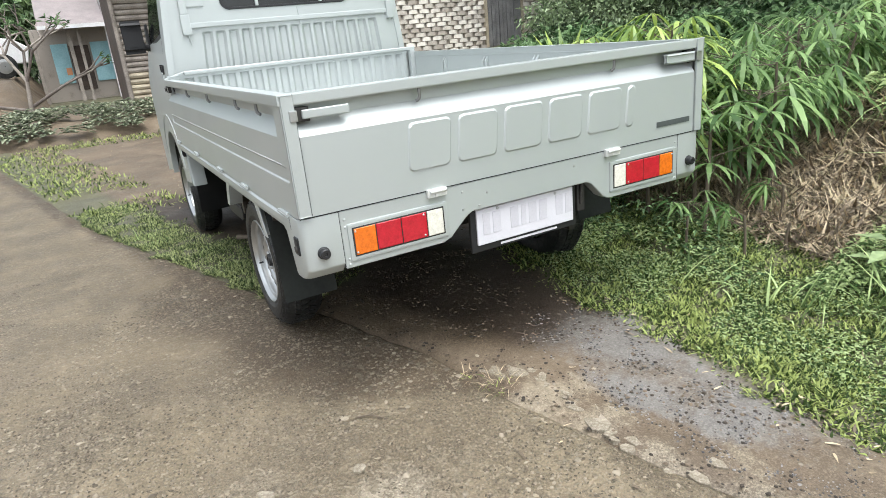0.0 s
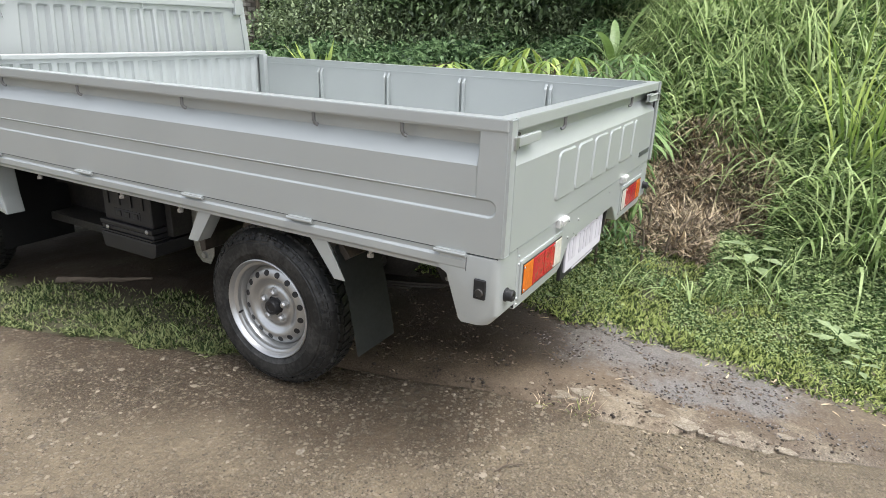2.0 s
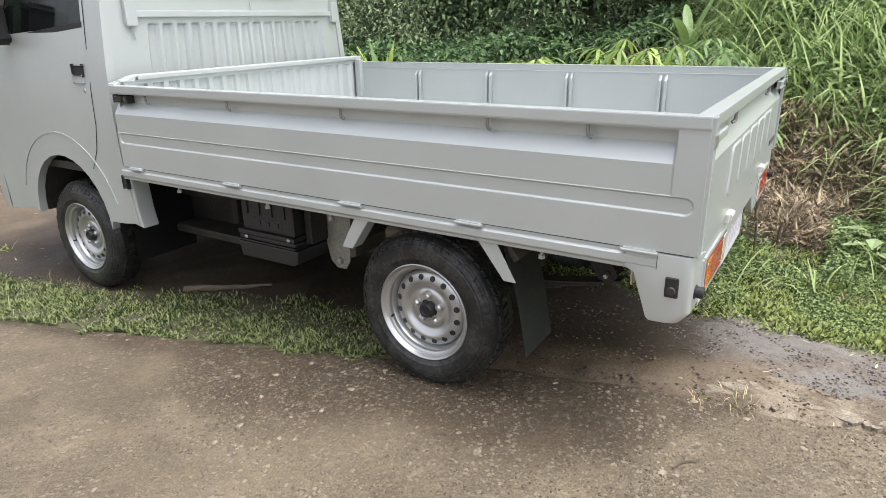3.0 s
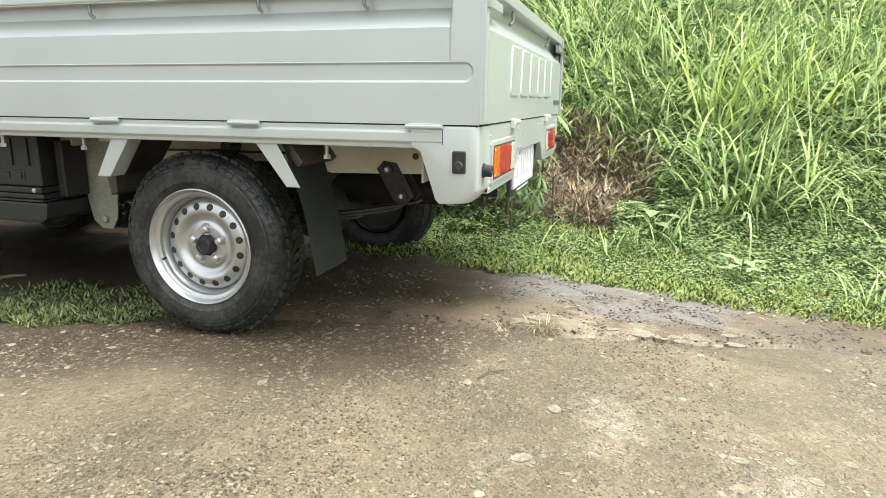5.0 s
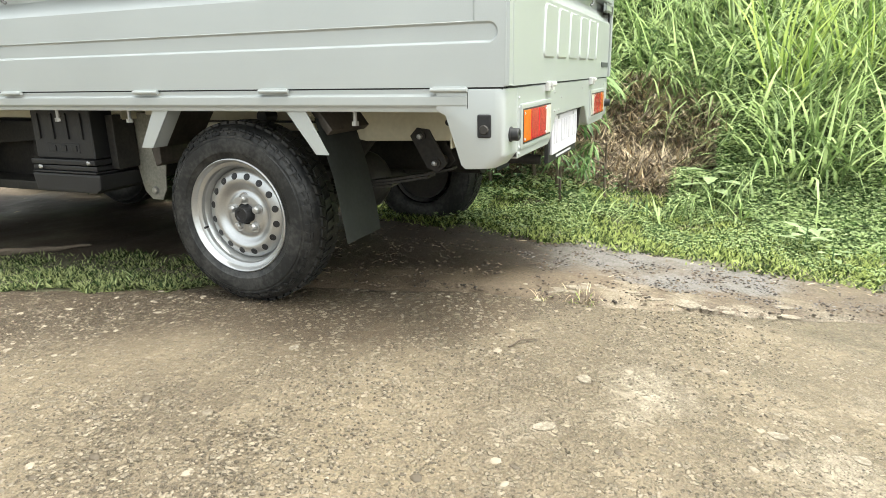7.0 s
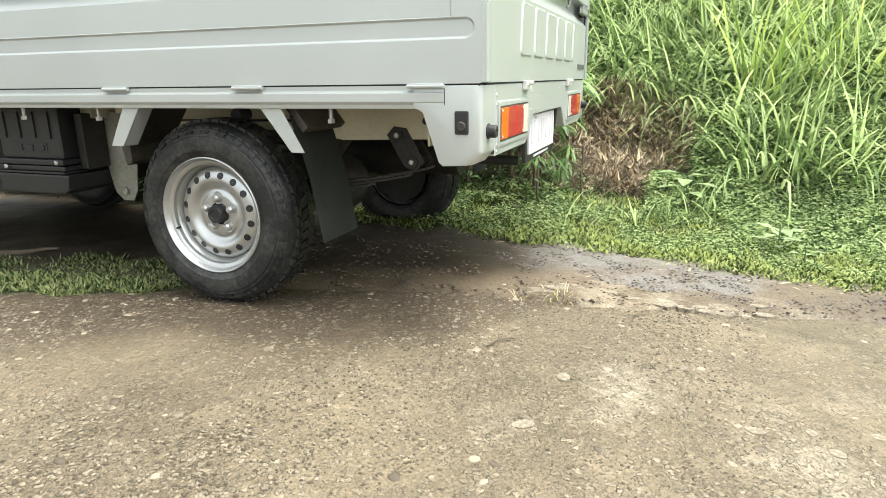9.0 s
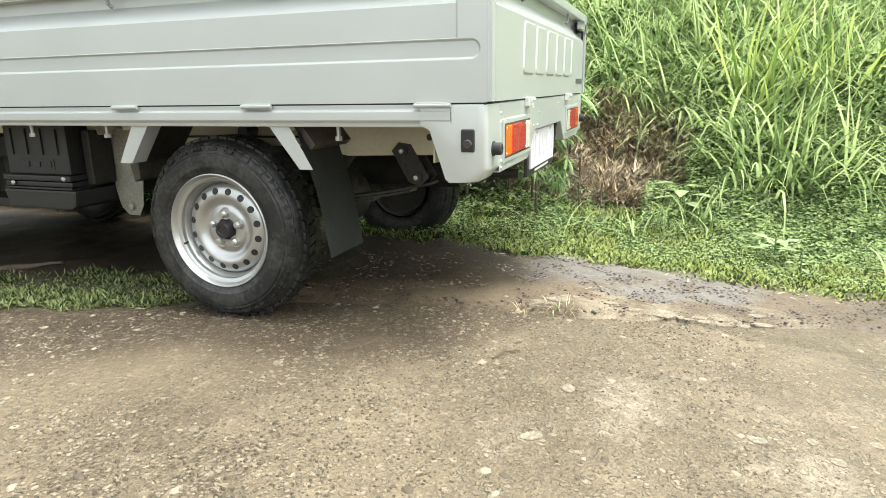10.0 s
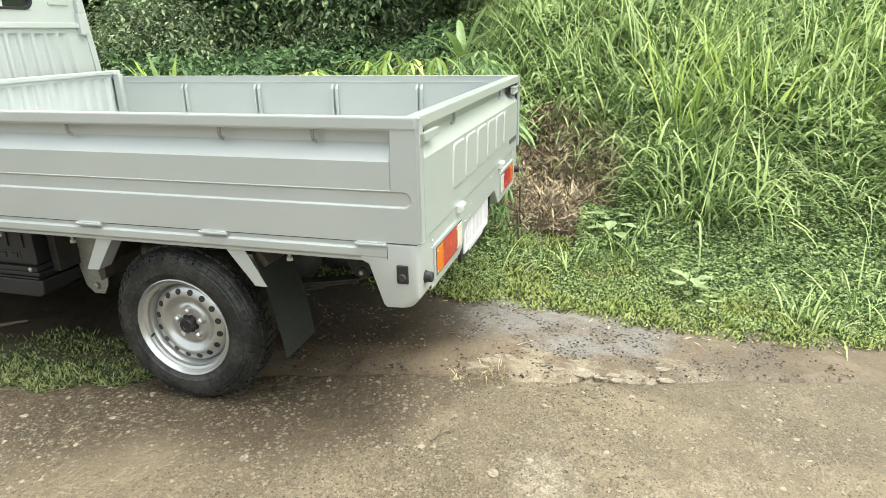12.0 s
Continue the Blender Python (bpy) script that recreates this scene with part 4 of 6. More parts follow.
def cab():
    ob = new("cab")
    ob.parent = truck
    nose = [(3.62, 0.30), (3.78, 0.32), (3.80, 0.60), (3.80, 0.95), (3.72, 1.10)]
    for s in (-1, 1):
        # side sheet: rear pillar, door skin below the window, wheel arch, front wing
        arch = [(FRONT_Y + 0.345 * math.cos(math.radians(a)), 0.335 + 0.35 * math.sin(math.radians(a))) for a in range(0, 181, 12)]
        outline = [(CB, 1.86), (CB - 0.005, 1.30), (CB - 0.02, 0.66), (CB - 0.06, 0.40), (CB + 0.06, 0.385), (FRONT_Y - 0.36, 0.38)] + arch[::-1] + [(FRONT_Y + 0.37, 0.36)] + [(y, z) for y, z in nose[1:]] + [(3.54, 1.27), (CB + 0.155, 1.31), (CB + 0.150, 1.80), (CB + 0.60, 1.82), (CB + 0.55, 1.88), (CB + 0.06, 1.90)]
        bm = bmesh.new()
        lo = [bm.verts.new((s * CW, y, z)) for y, z in outline]
        hi = [bm.verts.new((s * (CW - 0.04), y, z)) for y, z in outline]
        n = len(outline)
        bm.faces.new(lo)
        bm.faces.new(hi[::-1])
        for k in range(n):
            bm.faces.new((lo[(k + 1) % n], lo[k], hi[k], hi[(k + 1) % n]))
        bmesh.ops.recalc_face_normals(bm, faces=bm.faces[:])
        bmesh.ops.triangulate(bm, faces=[f_ for f_ in bm.faces if len(f_.verts) > 4])
        for cut in (0.80, 0.86, 0.92, 0.98, 1.04, 1.10, 1.16, 1.20):
            bmesh.ops.bisect_plane(bm, geom=bm.verts[:] + bm.edges[:] + bm.faces[:], plane_co=(0, 0, cut), plane_no=(0, 0, 1))
        for v_ in bm.verts:
            v_.co.x -= s * tumble(v_.co.z)
        side = part("cab_side", bm, SILVER, ob, "", True)
        # raised lip over the wheel
        bm = bmesh.new()
        for i in range(16):
            a0, a1 = math.radians(18 + 144 * i / 16), math.radians(18 + 144 * (i + 1) / 16)
            prism(bm, [(FRONT_Y + r * math.cos(a), 0.335 + 1.02 * r * math.sin(a)) for r, a in ((0.455, a0), (0.455, a1), (0.462, a1), (0.462, a0))], "x", s * (CW - 0.002), s * (CW + 0.004))
        part("arch_crease", bm, SILVER, side)
        # door seam
        bm = bmesh.new()
        seam = [(CB + 0.125, 1.80), (CB + 0.125, 1.28), (CB + 0.13, 1.0), (CB + 0.135, 0.86), (CB + 0.17, 0.74), (CB + 0.235, 0.64)]
        for a, b in zip(seam, seam[1:]):
            inset = [CW - tumble(z) for _, z in (a, b)]
            q = [bm.verts.new((s * (inset[0] + 0.0015), a[0], a[1])), bm.verts.new((s * (inset[0] + 0.0015), a[0] + 0.006, a[1])), bm.verts.new((s * (inset[1] + 0.0015), b[0] + 0.006, b[1])), bm.verts.new((s * (inset[1] + 0.0015), b[0], b[1]))]
            bm.faces.new(q)
        bmesh.ops.solidify(bm, geom=bm.faces[:], thickness=0.002)
        part("door_seam", bm, GAP, side)
        h = part("door_handle", box(bmesh.new(), (s * (CW - 0.030), 2.772, 1.088), (s * (CW - 0.0085), 2.856, 1.132), 0.008, 3), BLACK, side, "black door handle")
        part("handle_pull", box(bmesh.new(), (s * (CW - 0.030), 2.774, 1.056), (s * (CW - 0.004), 2.854, 1.087), 0.006, 3), SILVER, side)
        part("door_lock", lathe(bmesh.new(), [(0.0005, 0.004), (0.009, 0.004), (0.011, 0)], (s * (CW - 0.0068), 2.785, 1.02), (s, 0, 0), 14), STEEL, side)
        # window with black surround
        def wx(z):
            return CW - (z - 1.0) * 0.11 - 0.012
        bm = bmesh.new()
        pts = [(CB + 0.15, 1.31), (3.56, 1.24), (3.22, 1.80), (CB + 0.15, 1.80)]
        q = [bm.verts.new((s * wx(z), y, z)) for y, z in pts]
        bm.faces.new(q)
        bmesh.ops.solidify(bm, geom=bm.faces[:], thickness=0.005)
        part("side_window", bm, GLASS, side, "dark side window glass")
        bm = prism(bmesh.new(), [(CB + 0.15, 1.300), (3.56, 1.230), (3.56, 1.255), (CB + 0.15, 1.325)], "x", s * (wx(1.28) + 0.002), s * (wx(1.28) + 0.012), 0.002)
        part("window_seal", bm, BLACK, side)
        bm = bmesh.new()
        prism(bm, [(3.44, 1.25), (3.58, 1.23), (3.50, 1.40), (3.44, 1.42)], "x", s * (wx(1.3) + 0.002), s * (wx(1.3) + 0.02), 0.003)
        mir = part("mirror", box(bm, (s * 0.874, 3.35, 1.255), (s * 0.940, 3.43, 1.415), 0.030, 4), BLACK, ob, "black door mirror")
        rod_ = bmesh.new()
        rod(rod_, (s * 0.79, 3.42, 1.25), (s * 0.92, 3.40, 1.29), 0.022)
        part("mirror_arm", rod_, BLACK, mir)
        part("mirror_glass", box(bmesh.new(), (s * 0.886, 3.3475, 1.272), (s * 0.928, 3.352, 1.398), 0.002), BLACK, mir)
        part("skirt_marker", box(bmesh.new(), (s * (CW - 0.02), CB - 0.045, 0.575), (s * (CW + 0.010), CB - 0.010, 0.632), 0.004), BLACK, side)
        bm = prism(bmesh.new(), [(CB - 0.055, 0.62), (CB + 0.02, 0.62), (CB + 0.03, 0.40), (CB - 0.085, 0.378), (CB - 0.068, 0.46)], "x", s * (CW - 0.005), s * (CW - 0.09), 0.008, 2)
        part("step_skirt", bm, SILVER, side)
        part("inner_arch", prism(bmesh.new(), [(FRONT_Y + 0.35 * math.cos(math.radians(a)), 0.335 + 0.355 * math.sin(math.radians(a))) for a in range(0, 181, 15)] + [(FRONT_Y - 0.36, 0.72), (FRONT_Y + 0.36, 0.72)], "x", s * (CW - 0.045), s * 0.50), CHASSIS, ob)
    # rear wall with pressed flutes
    def flutes(u, v):
        d = 0.0
        if -0.60 < u < 0.66 and 1.05 < v < 1.312:
            k = (u + 0.60) / 0.0845
            f_ = k - math.floor(k)
            d = 0.019 * (ramp_to(f_, 0.06, 0.26) - ramp_to(f_, 0.66, 0.86)) * ramp_to(v, 1.052, 1.066) * (1 - ramp_to(v, 1.300, 1.314))
        return d
    bm = relief(bmesh.new(), lines(-0.80, 0.80, 0.0085), lines(0.62, 1.42, 0.04, 1.055, 1.064, 1.300, 1.31), flutes, lambda u, v, d: (u * (1 - max(0, v - 1.0) * 0.13), CB + d, v))
    back = part("rear_wall", bm, SILVER, ob)
    # upper rear wall, round the window
    for a, b in (((-0.78, CB, 1.42), (0.78, CB + 0.03, 1.445)), ((-0.76, CB, 1.70), (0.76, CB + 0.03, 1.86)), ((-0.77, CB, 1.445), (-0.42, CB + 0.03, 1.70)), ((0.42, CB, 1.445), (0.77, CB + 0.03, 1.70))):
        part("rear_wall_panel", box(bmesh.new(), a, b), SILVER, back)
    bm = box(bmesh.new(), (-0.64, CB - 0.016, 1.338), (0.72, CB + 0.004, 1.368), 0.005)
    part("rear_ridge", bm, SILVER, back)
    for x in (-0.66, 0.735):
        bm = box(bmesh.new(), (x - 0.028, CB - 0.026, 1.30), (x + 0.028, CB + 0.004, 1.42), 0.006)
        part("guard_bracket", bm, SILVER, back)
        part("guard_post", box(bmesh.new(), (x - 0.022, CB - 0.024, 1.42), (x + 0.022, CB + 0.0, 1.86), 0.006), SILVER, back)
    for x in (-0.60, 0.60):
        part("vent_plate", box(bmesh.new(), (x - 0.07, CB - 0.008, 1.46), (x + 0.07, CB + 0.004, 1.56), 0.006), SILVER, back)
    win = part("rear_window", box(bmesh.new(), (-0.42, CB + 0.010, 1.44), (0.42, CB + 0.016, 1.70), 0.0), GLASS, back, "dark three-part rear window")
    bm = bmesh.new()
    for a, b in (((-0.372, CB - 0.006, 1.431), (0.372, CB + 0.02, 1.446)), ((-0.43, CB - 0.006, 1.694), (0.43, CB + 0.02, 1.71))):
        box(bm, a, b, 0.003)
    for x in (-0.424, 0.424):
        box(bm, (x - 0.008, CB - 0.006, 1.49), (x + 0.008, CB + 0.02, 1.695), 0.003)
    for cx, cz, a0 in ((-0.372, 1.49, 180), (0.372, 1.49, 270)):
        for i in range(6):
            b0, b1 = math.radians(a0 + 15 * i), math.radians(a0 + 15 * (i + 1))
            prism(bm, [(cx + r * math.cos(b), cz + r * math.sin(b)) for r, b in ((0.044, b0), (0.044, b1), (0.060, b1), (0.060, b0))], "y", CB - 0.006, CB + 0.02)
    part("window_rubber", bm, BLACK, win)
    for sx, a0 in ((-1, 180), (1, 270)):
        arc = [(sx * 0.372 + 0.056 * math.cos(math.radians(a0 + 15 * i)), 1.49 + 0.056 * math.sin(math.radians(a0 + 15 * i))) for i in range(7)]
        part("window_corner", prism(bmesh.new(), [(sx * 0.436, 1.426)] + arc, "y", CB - 0.001, CB + 0.025), SILVER, back)
    for x in (-0.20, 0.23):
        part("window_bar", box(bmesh.new(), (x - 0.010, CB - 0.012, 1.444), (x + 0.010, CB + 0.008, 1.70), 0.003), SILVER, win)
    for p, q in (((0.06, CB - 0.012, 1.42), (0.07, CB - 0.012, 1.31)), ((-0.66, CB - 0.012, 1.31), (-0.648, CB - 0.012, 1.24))):
        part("weld_line", rod(bmesh.new(), p, q, 0.003, seg=6), SILVER, back)
    # roof, floor, front and screen
    part("roof", box(bmesh.new(), (-0.745, CB - 0.005, 1.86), (0.745, CB + 0.62, 1.91), 0.02, 3), SILVER, ob)
    part("cab_floor", box(bmesh.new(), (-0.79, CB + 0.03, 0.60), (0.79, 4.0, 0.64)), CHASSIS, ob)
    bm = bmesh.new()
    q = [bm.verts.new(v) for v in ((-0.80, 3.56, 1.24), (0.80, 3.56, 1.24), (0.72, CB + 0.61, 1.87), (-0.72, CB + 0.61, 1.87))]
    bm.faces.new(q)
    bmesh.ops.solidify(bm, geom=bm.faces[:], thickness=0.006)
    part("windscreen", bm, GLASS, ob)
    levels = [(0.30, 4.00), (0.36, 4.08), (0.50, 4.12), (0.70, 4.12), (0.86, 4.08), (0.97, 3.98), (1.06, 3.84), (1.16, 3.68), (1.26, 3.55)]
    bm = bmesh.new()
    rows = []
    for z, yf in levels:
        hw = CW - tumble(z) - 0.002
        y0 = min(3.80, yf - 0.01)
        rows.append([bm.verts.new((u * hw, y0 + (yf - y0) * max(0.0, 1 - abs(u) ** 7) ** 0.45, z)) for u in [math.sin(math.pi / 2 * k / 24) for k in range(-24, 25)]])
    for r0, r1 in zip(rows, rows[1:]):
        for k in range(48):
            bm.faces.new((r0[k], r0[k + 1], r1[k + 1], r1[k]))
    part("front_panel", bm, SILVER, ob, "", True)
    for x in (-0.38, 0.38):
        bm = box(bmesh.new(), (x - 0.23, CB + 0.12, 0.90), (x + 0.23, CB + 0.55, 1.02), 0.04, 3)
        box(bm, (x - 0.22, CB + 0.10, 1.0), (x + 0.22, CB + 0.20, 1.50), 0.04, 3)
        box(bm, (x - 0.11, CB + 0.12, 1.51), (x + 0.11, CB + 0.20, 1.66), 0.03, 3)
        part("seat", bm, FLAP, ob, "dark cloth seat")
    bm = bmesh.new()
    lathe(bm, [(0.185 + 0.014 * math.cos(a), 0.014 * math.sin(a)) for a in [2 * math.pi * k / 8 for k in range(9)]], (0.38, 3.32, 1.22), (0, -0.6, 0.8), 28)
    part("steering_wheel", bm, BLACK, ob, "", True)
    return ob


cab()


# ---- plants ----
rng = np.random.default_rng(7)


def unit(v):
    return v / np.maximum(np.linalg.norm(v, axis=-1, keepdims=True), 1e-9)


def leaf_sheet(base, way, up, length, width, droop=0.25, fold=0.12):
    """Folded pointed leaves as plain arrays."""
    way = unit(way)
    side = unit(np.cross(way, up))
    nrm = np.cross(side, way)
    L_, W_ = length[:, None], width[:, None]
    left = base + way * L_ * 0.42 + side * W_ * 0.5 + nrm * W_ * fold
    right = base + way * L_ * 0.42 - side * W_ * 0.5 + nrm * W_ * fold
    tip = base + way * L_ - np.array([0, 0, 1.0]) * L_ * droop
    v = np.stack([base, left, tip, right], 1).reshape(-1, 3)
    k = np.arange(len(base))[:, None] * 4
    f = np.concatenate([k + np.array([[0, 1, 2]]), k + np.array([[0, 2, 3]])], 1).reshape(-1, 3)
    return v, f


def blade_sheet(base, head, length, width, lean, bend, segs=4):
    """Arching grass blades: base points, heading angle, lean from upright and bend along (radians)."""
    n = len(base)
    h = np.stack([np.cos(head), np.sin(head), np.zeros(n)], 1)
    side = np.stack([-np.sin(head), np.cos(head), np.zeros(n)], 1)
    p, rows = base.copy(), []
    for k in range(segs + 1):
        t = k / segs
        w = (width * (1 - t ** 1.6) * (0.75 + 0.5 * min(t * 3, 1)))[:, None] * 0.5
        if k == segs:
            rows.append(p[:, None, :])
        else:
            rows.append(np.stack([p - side * w, p + side * w], 1))
            a = lean + bend * (t + 0.5 / segs) ** 1.3
            p = p + (h * np.sin(a)[:, None] + np.array([0, 0, 1.0]) * np.cos(a)[:, None]) * (length / segs)[:, None]
    v = np.concatenate(rows, 1)
    m = 2 * segs + 1
    quads = [(2 * k, 2 * k + 1, 2 * k + 3, 2 * k + 2) for k in range(segs - 1)]
    tip = (2 * segs - 2, 2 * segs - 1, 2 * segs)
    off = np.arange(n) * m
    faces = [tuple(int(o) + i for i in q) for o in off for q in (*quads, tip)]
    return v.reshape(-1, 3), faces


def sheet(name, v, f, mat, parent=None):
    f = f.tolist() if isinstance(f, np.ndarray) else f
    return arrays(name, v.tolist(), f, mat, parent)


def on_ground(x, y):
    return np.array([ground_z(a, b) for a, b in zip(x, y)])


def lawn(name, label, count, xr, yr, keep, tall=(0.035, 0.085), mat=None, wide=(0.006, 0.012), lean=(0.35, 1.35)):
    x, y = rng.uniform(*xr, count), rng.uniform(*yr, count)
    ok = np.array([keep(a, b) for a, b in zip(x, y)])
    x, y = x[ok], y[ok]
    n = len(x)
    z = on_ground(x, y) - 0.006
    tuft = np.array([0.75 + 0.6 * noise.noise(Vector((a * 6, b * 6, 8))) for a, b in zip(x, y)])
    L_ = rng.uniform(*tall, n) * np.clip(tuft, 0.4, 1.4)
    v, f = blade_sheet(np.stack([x, y, z], 1), rng.uniform(0, 6.283, n), L_, rng.uniform(*wide, n), rng.uniform(*lean, n), rng.uniform(0.1, 1.0, n), 2)
    return tagged(sheet(name, v, f, mat or GRASS), label, "grass", kind="stuff")


def in_strip(x, y):
    """The grass strip between lane and truck, thin where the wheels stand."""
    e = road_edge(y)
    d = x - e
    edge = -0.01 + 0.07 * noise.noise(Vector((x * 6, y * 6, 3))) + 0.03 * noise.noise(Vector((x * 19, y * 19, 3)))
    inner = 0.52 + 0.09 * noise.noise(Vector((y * 5, 2, 2)))
    if y < 1.02 or abs(y - FRONT_Y) < 0.16 and x > -0.80:
        return False
    thin = min(1.0, (y - 1.0) / 0.3)
    patch = 0.85 + 1.2 * noise.noise(Vector((x * 4.5, y * 4.5, 6)))
    return edge < d < inner * thin + 0.02 and rng.random() < patch * (1 - 0.7 * max(0, d - 0.2) / 0.32)


def in_verge(x, y):
    d = x - verge(y) - 0.07 * noise.noise(Vector((x * 8, y * 8, 5))) - 0.05 * noise.noise(Vector((x * 23, y * 23, 5)))
    return d > -0.05 and rng.random() < 0.06 + max(0.0, d + 0.03) * 4.5


lawn("grass_strip", "low dark green creeping grass between lane and truck", 190000, (-1.75, -0.2), (1.0, 4.6), in_strip, (0.020, 0.052), GRASS_DARK, (0.005, 0.010))
lawn("verge_grass", "lush low green grass on verge", 170000, (0.1, 1.75), (-2.4, 1.3), lambda x, y: in_verge(x, y) and rng.random() < 1.25 - 0.45 * x, (0.026, 0.066), None, (0.006, 0.013))
lawn("far_verge_grass", "low green grass further along verge", 9000, (0.2, 2.6), (-6.0, -2.4), in_verge, (0.06, 0.14), None, (0.01, 0.018))
lawn("yard_grass", "patchy green grass across yard", 30000, (-4.2, 1.5), (4.2, 11.5), lambda x, y: (x < road_edge(y) + 0.9 and x > road_edge(y) + 0.02 or y > 9.2) and noise.noise(Vector((x * 1.1, y * 1.1, 4))) > -0.28, (0.045, 0.10), None, (0.010, 0.020))


def ground_cover(name, label, count, xr, yr, keep, size, lift, mat, bumpy=0.9, rise=None, cat="weeds"):
    """Small broad leaves in low mounds."""
    x, y = rng.uniform(*xr, count), rng.uniform(*yr, count)
    ok = np.array([keep(a, b) for a, b in zip(x, y)])
    x, y = x[ok], y[ok]
    n = len(x)
    mound = np.array([max(0.05, 0.95 - 0.45 * bumpy + bumpy * noise.noise(Vector((a * 2.6, b * 2.6, 6)))) for a, b in zip(x, y)])
    if rise:
        mound = mound * np.clip((x - rise[0]) / (rise[1] - rise[0]), 0.12, 1.0)
    z = on_ground(x, y) + lift * mound * rng.uniform(0.15, 1.0, n) ** 0.6
    a = rng.uniform(0, 6.283, n)
    way = np.stack([np.cos(a), np.sin(a), rng.uniform(-0.25, 0.5, n)], 1)
    L_ = rng.uniform(*size, n)
    v, f = leaf_sheet(np.stack([x, y, z], 1), way, np.tile([0, 0, 1.0], (n, 1)) + rng.normal(0, 0.25, (n, 3)), L_, L_ * rng.uniform(0.3, 0.5, n), 0.35)
    return tagged(sheet(name, v, f, mat), label, cat, kind="stuff")


ground_cover("verge_weeds", "small broad-leaved green weeds in grass", 60000, (0.25, 1.7), (-2.4, 1.2), lambda x, y: in_verge(x - 0.05, y) and noise.noise(Vector((x * 3, y * 3, 2))) > -0.1, (0.010, 0.026), 0.06, LEAF_WEED)
ground_cover("bank_weeds", "dense small-leaved green weeds on bank", 150000, (1.25, 3.0), (-3.4, -0.55), lambda x, y: x > 1.55 + 0.25 * noise.noise(Vector((y * 2, 1, 1))) - 0.35 * ramp_to(y, -0.6, -1.3), (0.018, 0.042), 0.32, LEAF_WEED, 0.3, (1.2, 2.0))
ground_cover("hillside_weeds", "broad-leaved weeds among tall grass", 26000, (2.2, 6.0), (-5.0, 0.8), lambda x, y: y - 0.25 * (x + 2.5) < -0.5 and (x > 2.7 + 0.3 * noise.noise(Vector((y * 3, x * 3, 1))) or y < -0.6 + 0.3 * noise.noise(Vector((x * 3, y * 3, 4)))), (0.05, 0.11), 0.5, LEAF_WEED)
ground_cover("truckside_weeds", "dark green weeds under and beside truck", 26000, (0.6, 1.9), (-0.2, 4.4), lambda x, y: x > 0.84 + 0.12 * noise.noise(Vector((y * 4, 1, 1))) and (y > 0.95 or x < 1.15 and rng.random() < 0.15), (0.018, 0.045), 0.34, LEAF_MID)


# hedge added behind the truck to keep light from the ground beneath
ground_cover("shade_hedge", "dense dark green weeds added along far side to block light", 28000, (0.92, 1.5), (1.5, 4.6), lambda x, y: True, (0.035, 0.075), 0.66, LEAF_MID)
ground_cover("bank_foot_weeds", "low small-leaved green weeds at foot of bank", 42000, (0.95, 1.95), (-2.8, -0.30), lambda x, y: x > 1.25 + 0.2 * noise.noise(Vector((y * 2.5, 3, 1))) - 0.25 * ramp_to(y, -0.5, -1.2), (0.016, 0.038), 0.13, LEAF_WEED, 0.25, (1.0, 1.5))
ground_cover("tail_weeds", "leafy weeds round cassava stems", 1800, (1.05, 1.8), (0.1, 1.05), lambda x, y: y > 0.16 * (x + 2.3) - 0.53 + 0.1 * noise.noise(Vector((x * 5, y * 5, 2))), (0.02, 0.045), 0.10, LEAF_WEED)
ground_cover("yard_weeds", "broad-leaved weeds filling ground beyond truck", 26000, (1.6, 6.5), (1.2, 9.0), lambda x, y: x > 1.6 and noise.noise(Vector((x, y, 3))) > -0.35, (0.05, 0.12), 0.42, LEAF_MID)


def tall_grass(name, label, clumps, blades, length, mat, wide=(0.010, 0.020), limp=1.0):
    base, head, L_, lean, bend = [], [], [], [], []
    for cx, cy, r, k in clumps:
        n = int(blades * k)
        a, d = rng.uniform(0, 6.283, n), r * np.sqrt(rng.uniform(0, 1, n))
        x, y = cx + d * np.cos(a), cy + d * np.sin(a)
        base.append(np.stack([x, y, on_ground(x, y) - 0.02], 1))
        drift = rng.uniform(0, 6.283)
        head.append(np.where(rng.random(n) < 0.45, drift + rng.normal(0, 0.7, n), a + rng.normal(0, 1.1, n)))
        L_.append(rng.uniform(*length, n) * (0.7 + 0.45 * k ** 0.5) * np.where(rng.random(n) < 0.3, 0.6, 1.0))
        lean.append((np.abs(rng.normal(0.12, 0.32, n)) + d / r * 0.35) * limp)
        bend.append(np.abs(rng.normal(1.7, 0.9, n)) * limp)
    base, head, L_, lean, bend = (np.concatenate(q) for q in (base, head, L_, lean, bend))
    v, f = blade_sheet(base, head, L_, rng.uniform(*wide, len(L_)), lean, bend, 6)
    return tagged(sheet(name, v, f, mat), label, "grass", kind="stuff")


near = [(1.85, -0.95, 0.16, 1.0), (2.0, -1.25, 0.22, 1.0), (2.3, -0.95, 0.2, 0.9), (2.3, -1.55, 0.3, 1.0), (2.25, -2.1, 0.3, 1.0), (2.0, -2.7, 0.3, 0.8), (2.4, -1.0, 0.25, 1.0), (2.9, -0.65, 0.25, 0.7)]
tall_grass("tall_grass", "tall bright green arching grass on bank", near, 170, (0.4, 0.8), GRASS_TALL, (0.010, 0.022))
reeds = [(2.6, -0.95, 0.18, 1.0), (2.9, -1.5, 0.25, 1.1), (3.1, -1.0, 0.25, 0.9), (2.75, -2.1, 0.2, 0.8), (3.4, -2.2, 0.3, 0.9)]
tall_grass("reed_clump", "upright yellow-green reeds on slope", reeds, 42, (0.65, 1.05), GRASS_REED, (0.013, 0.025), 0.6)


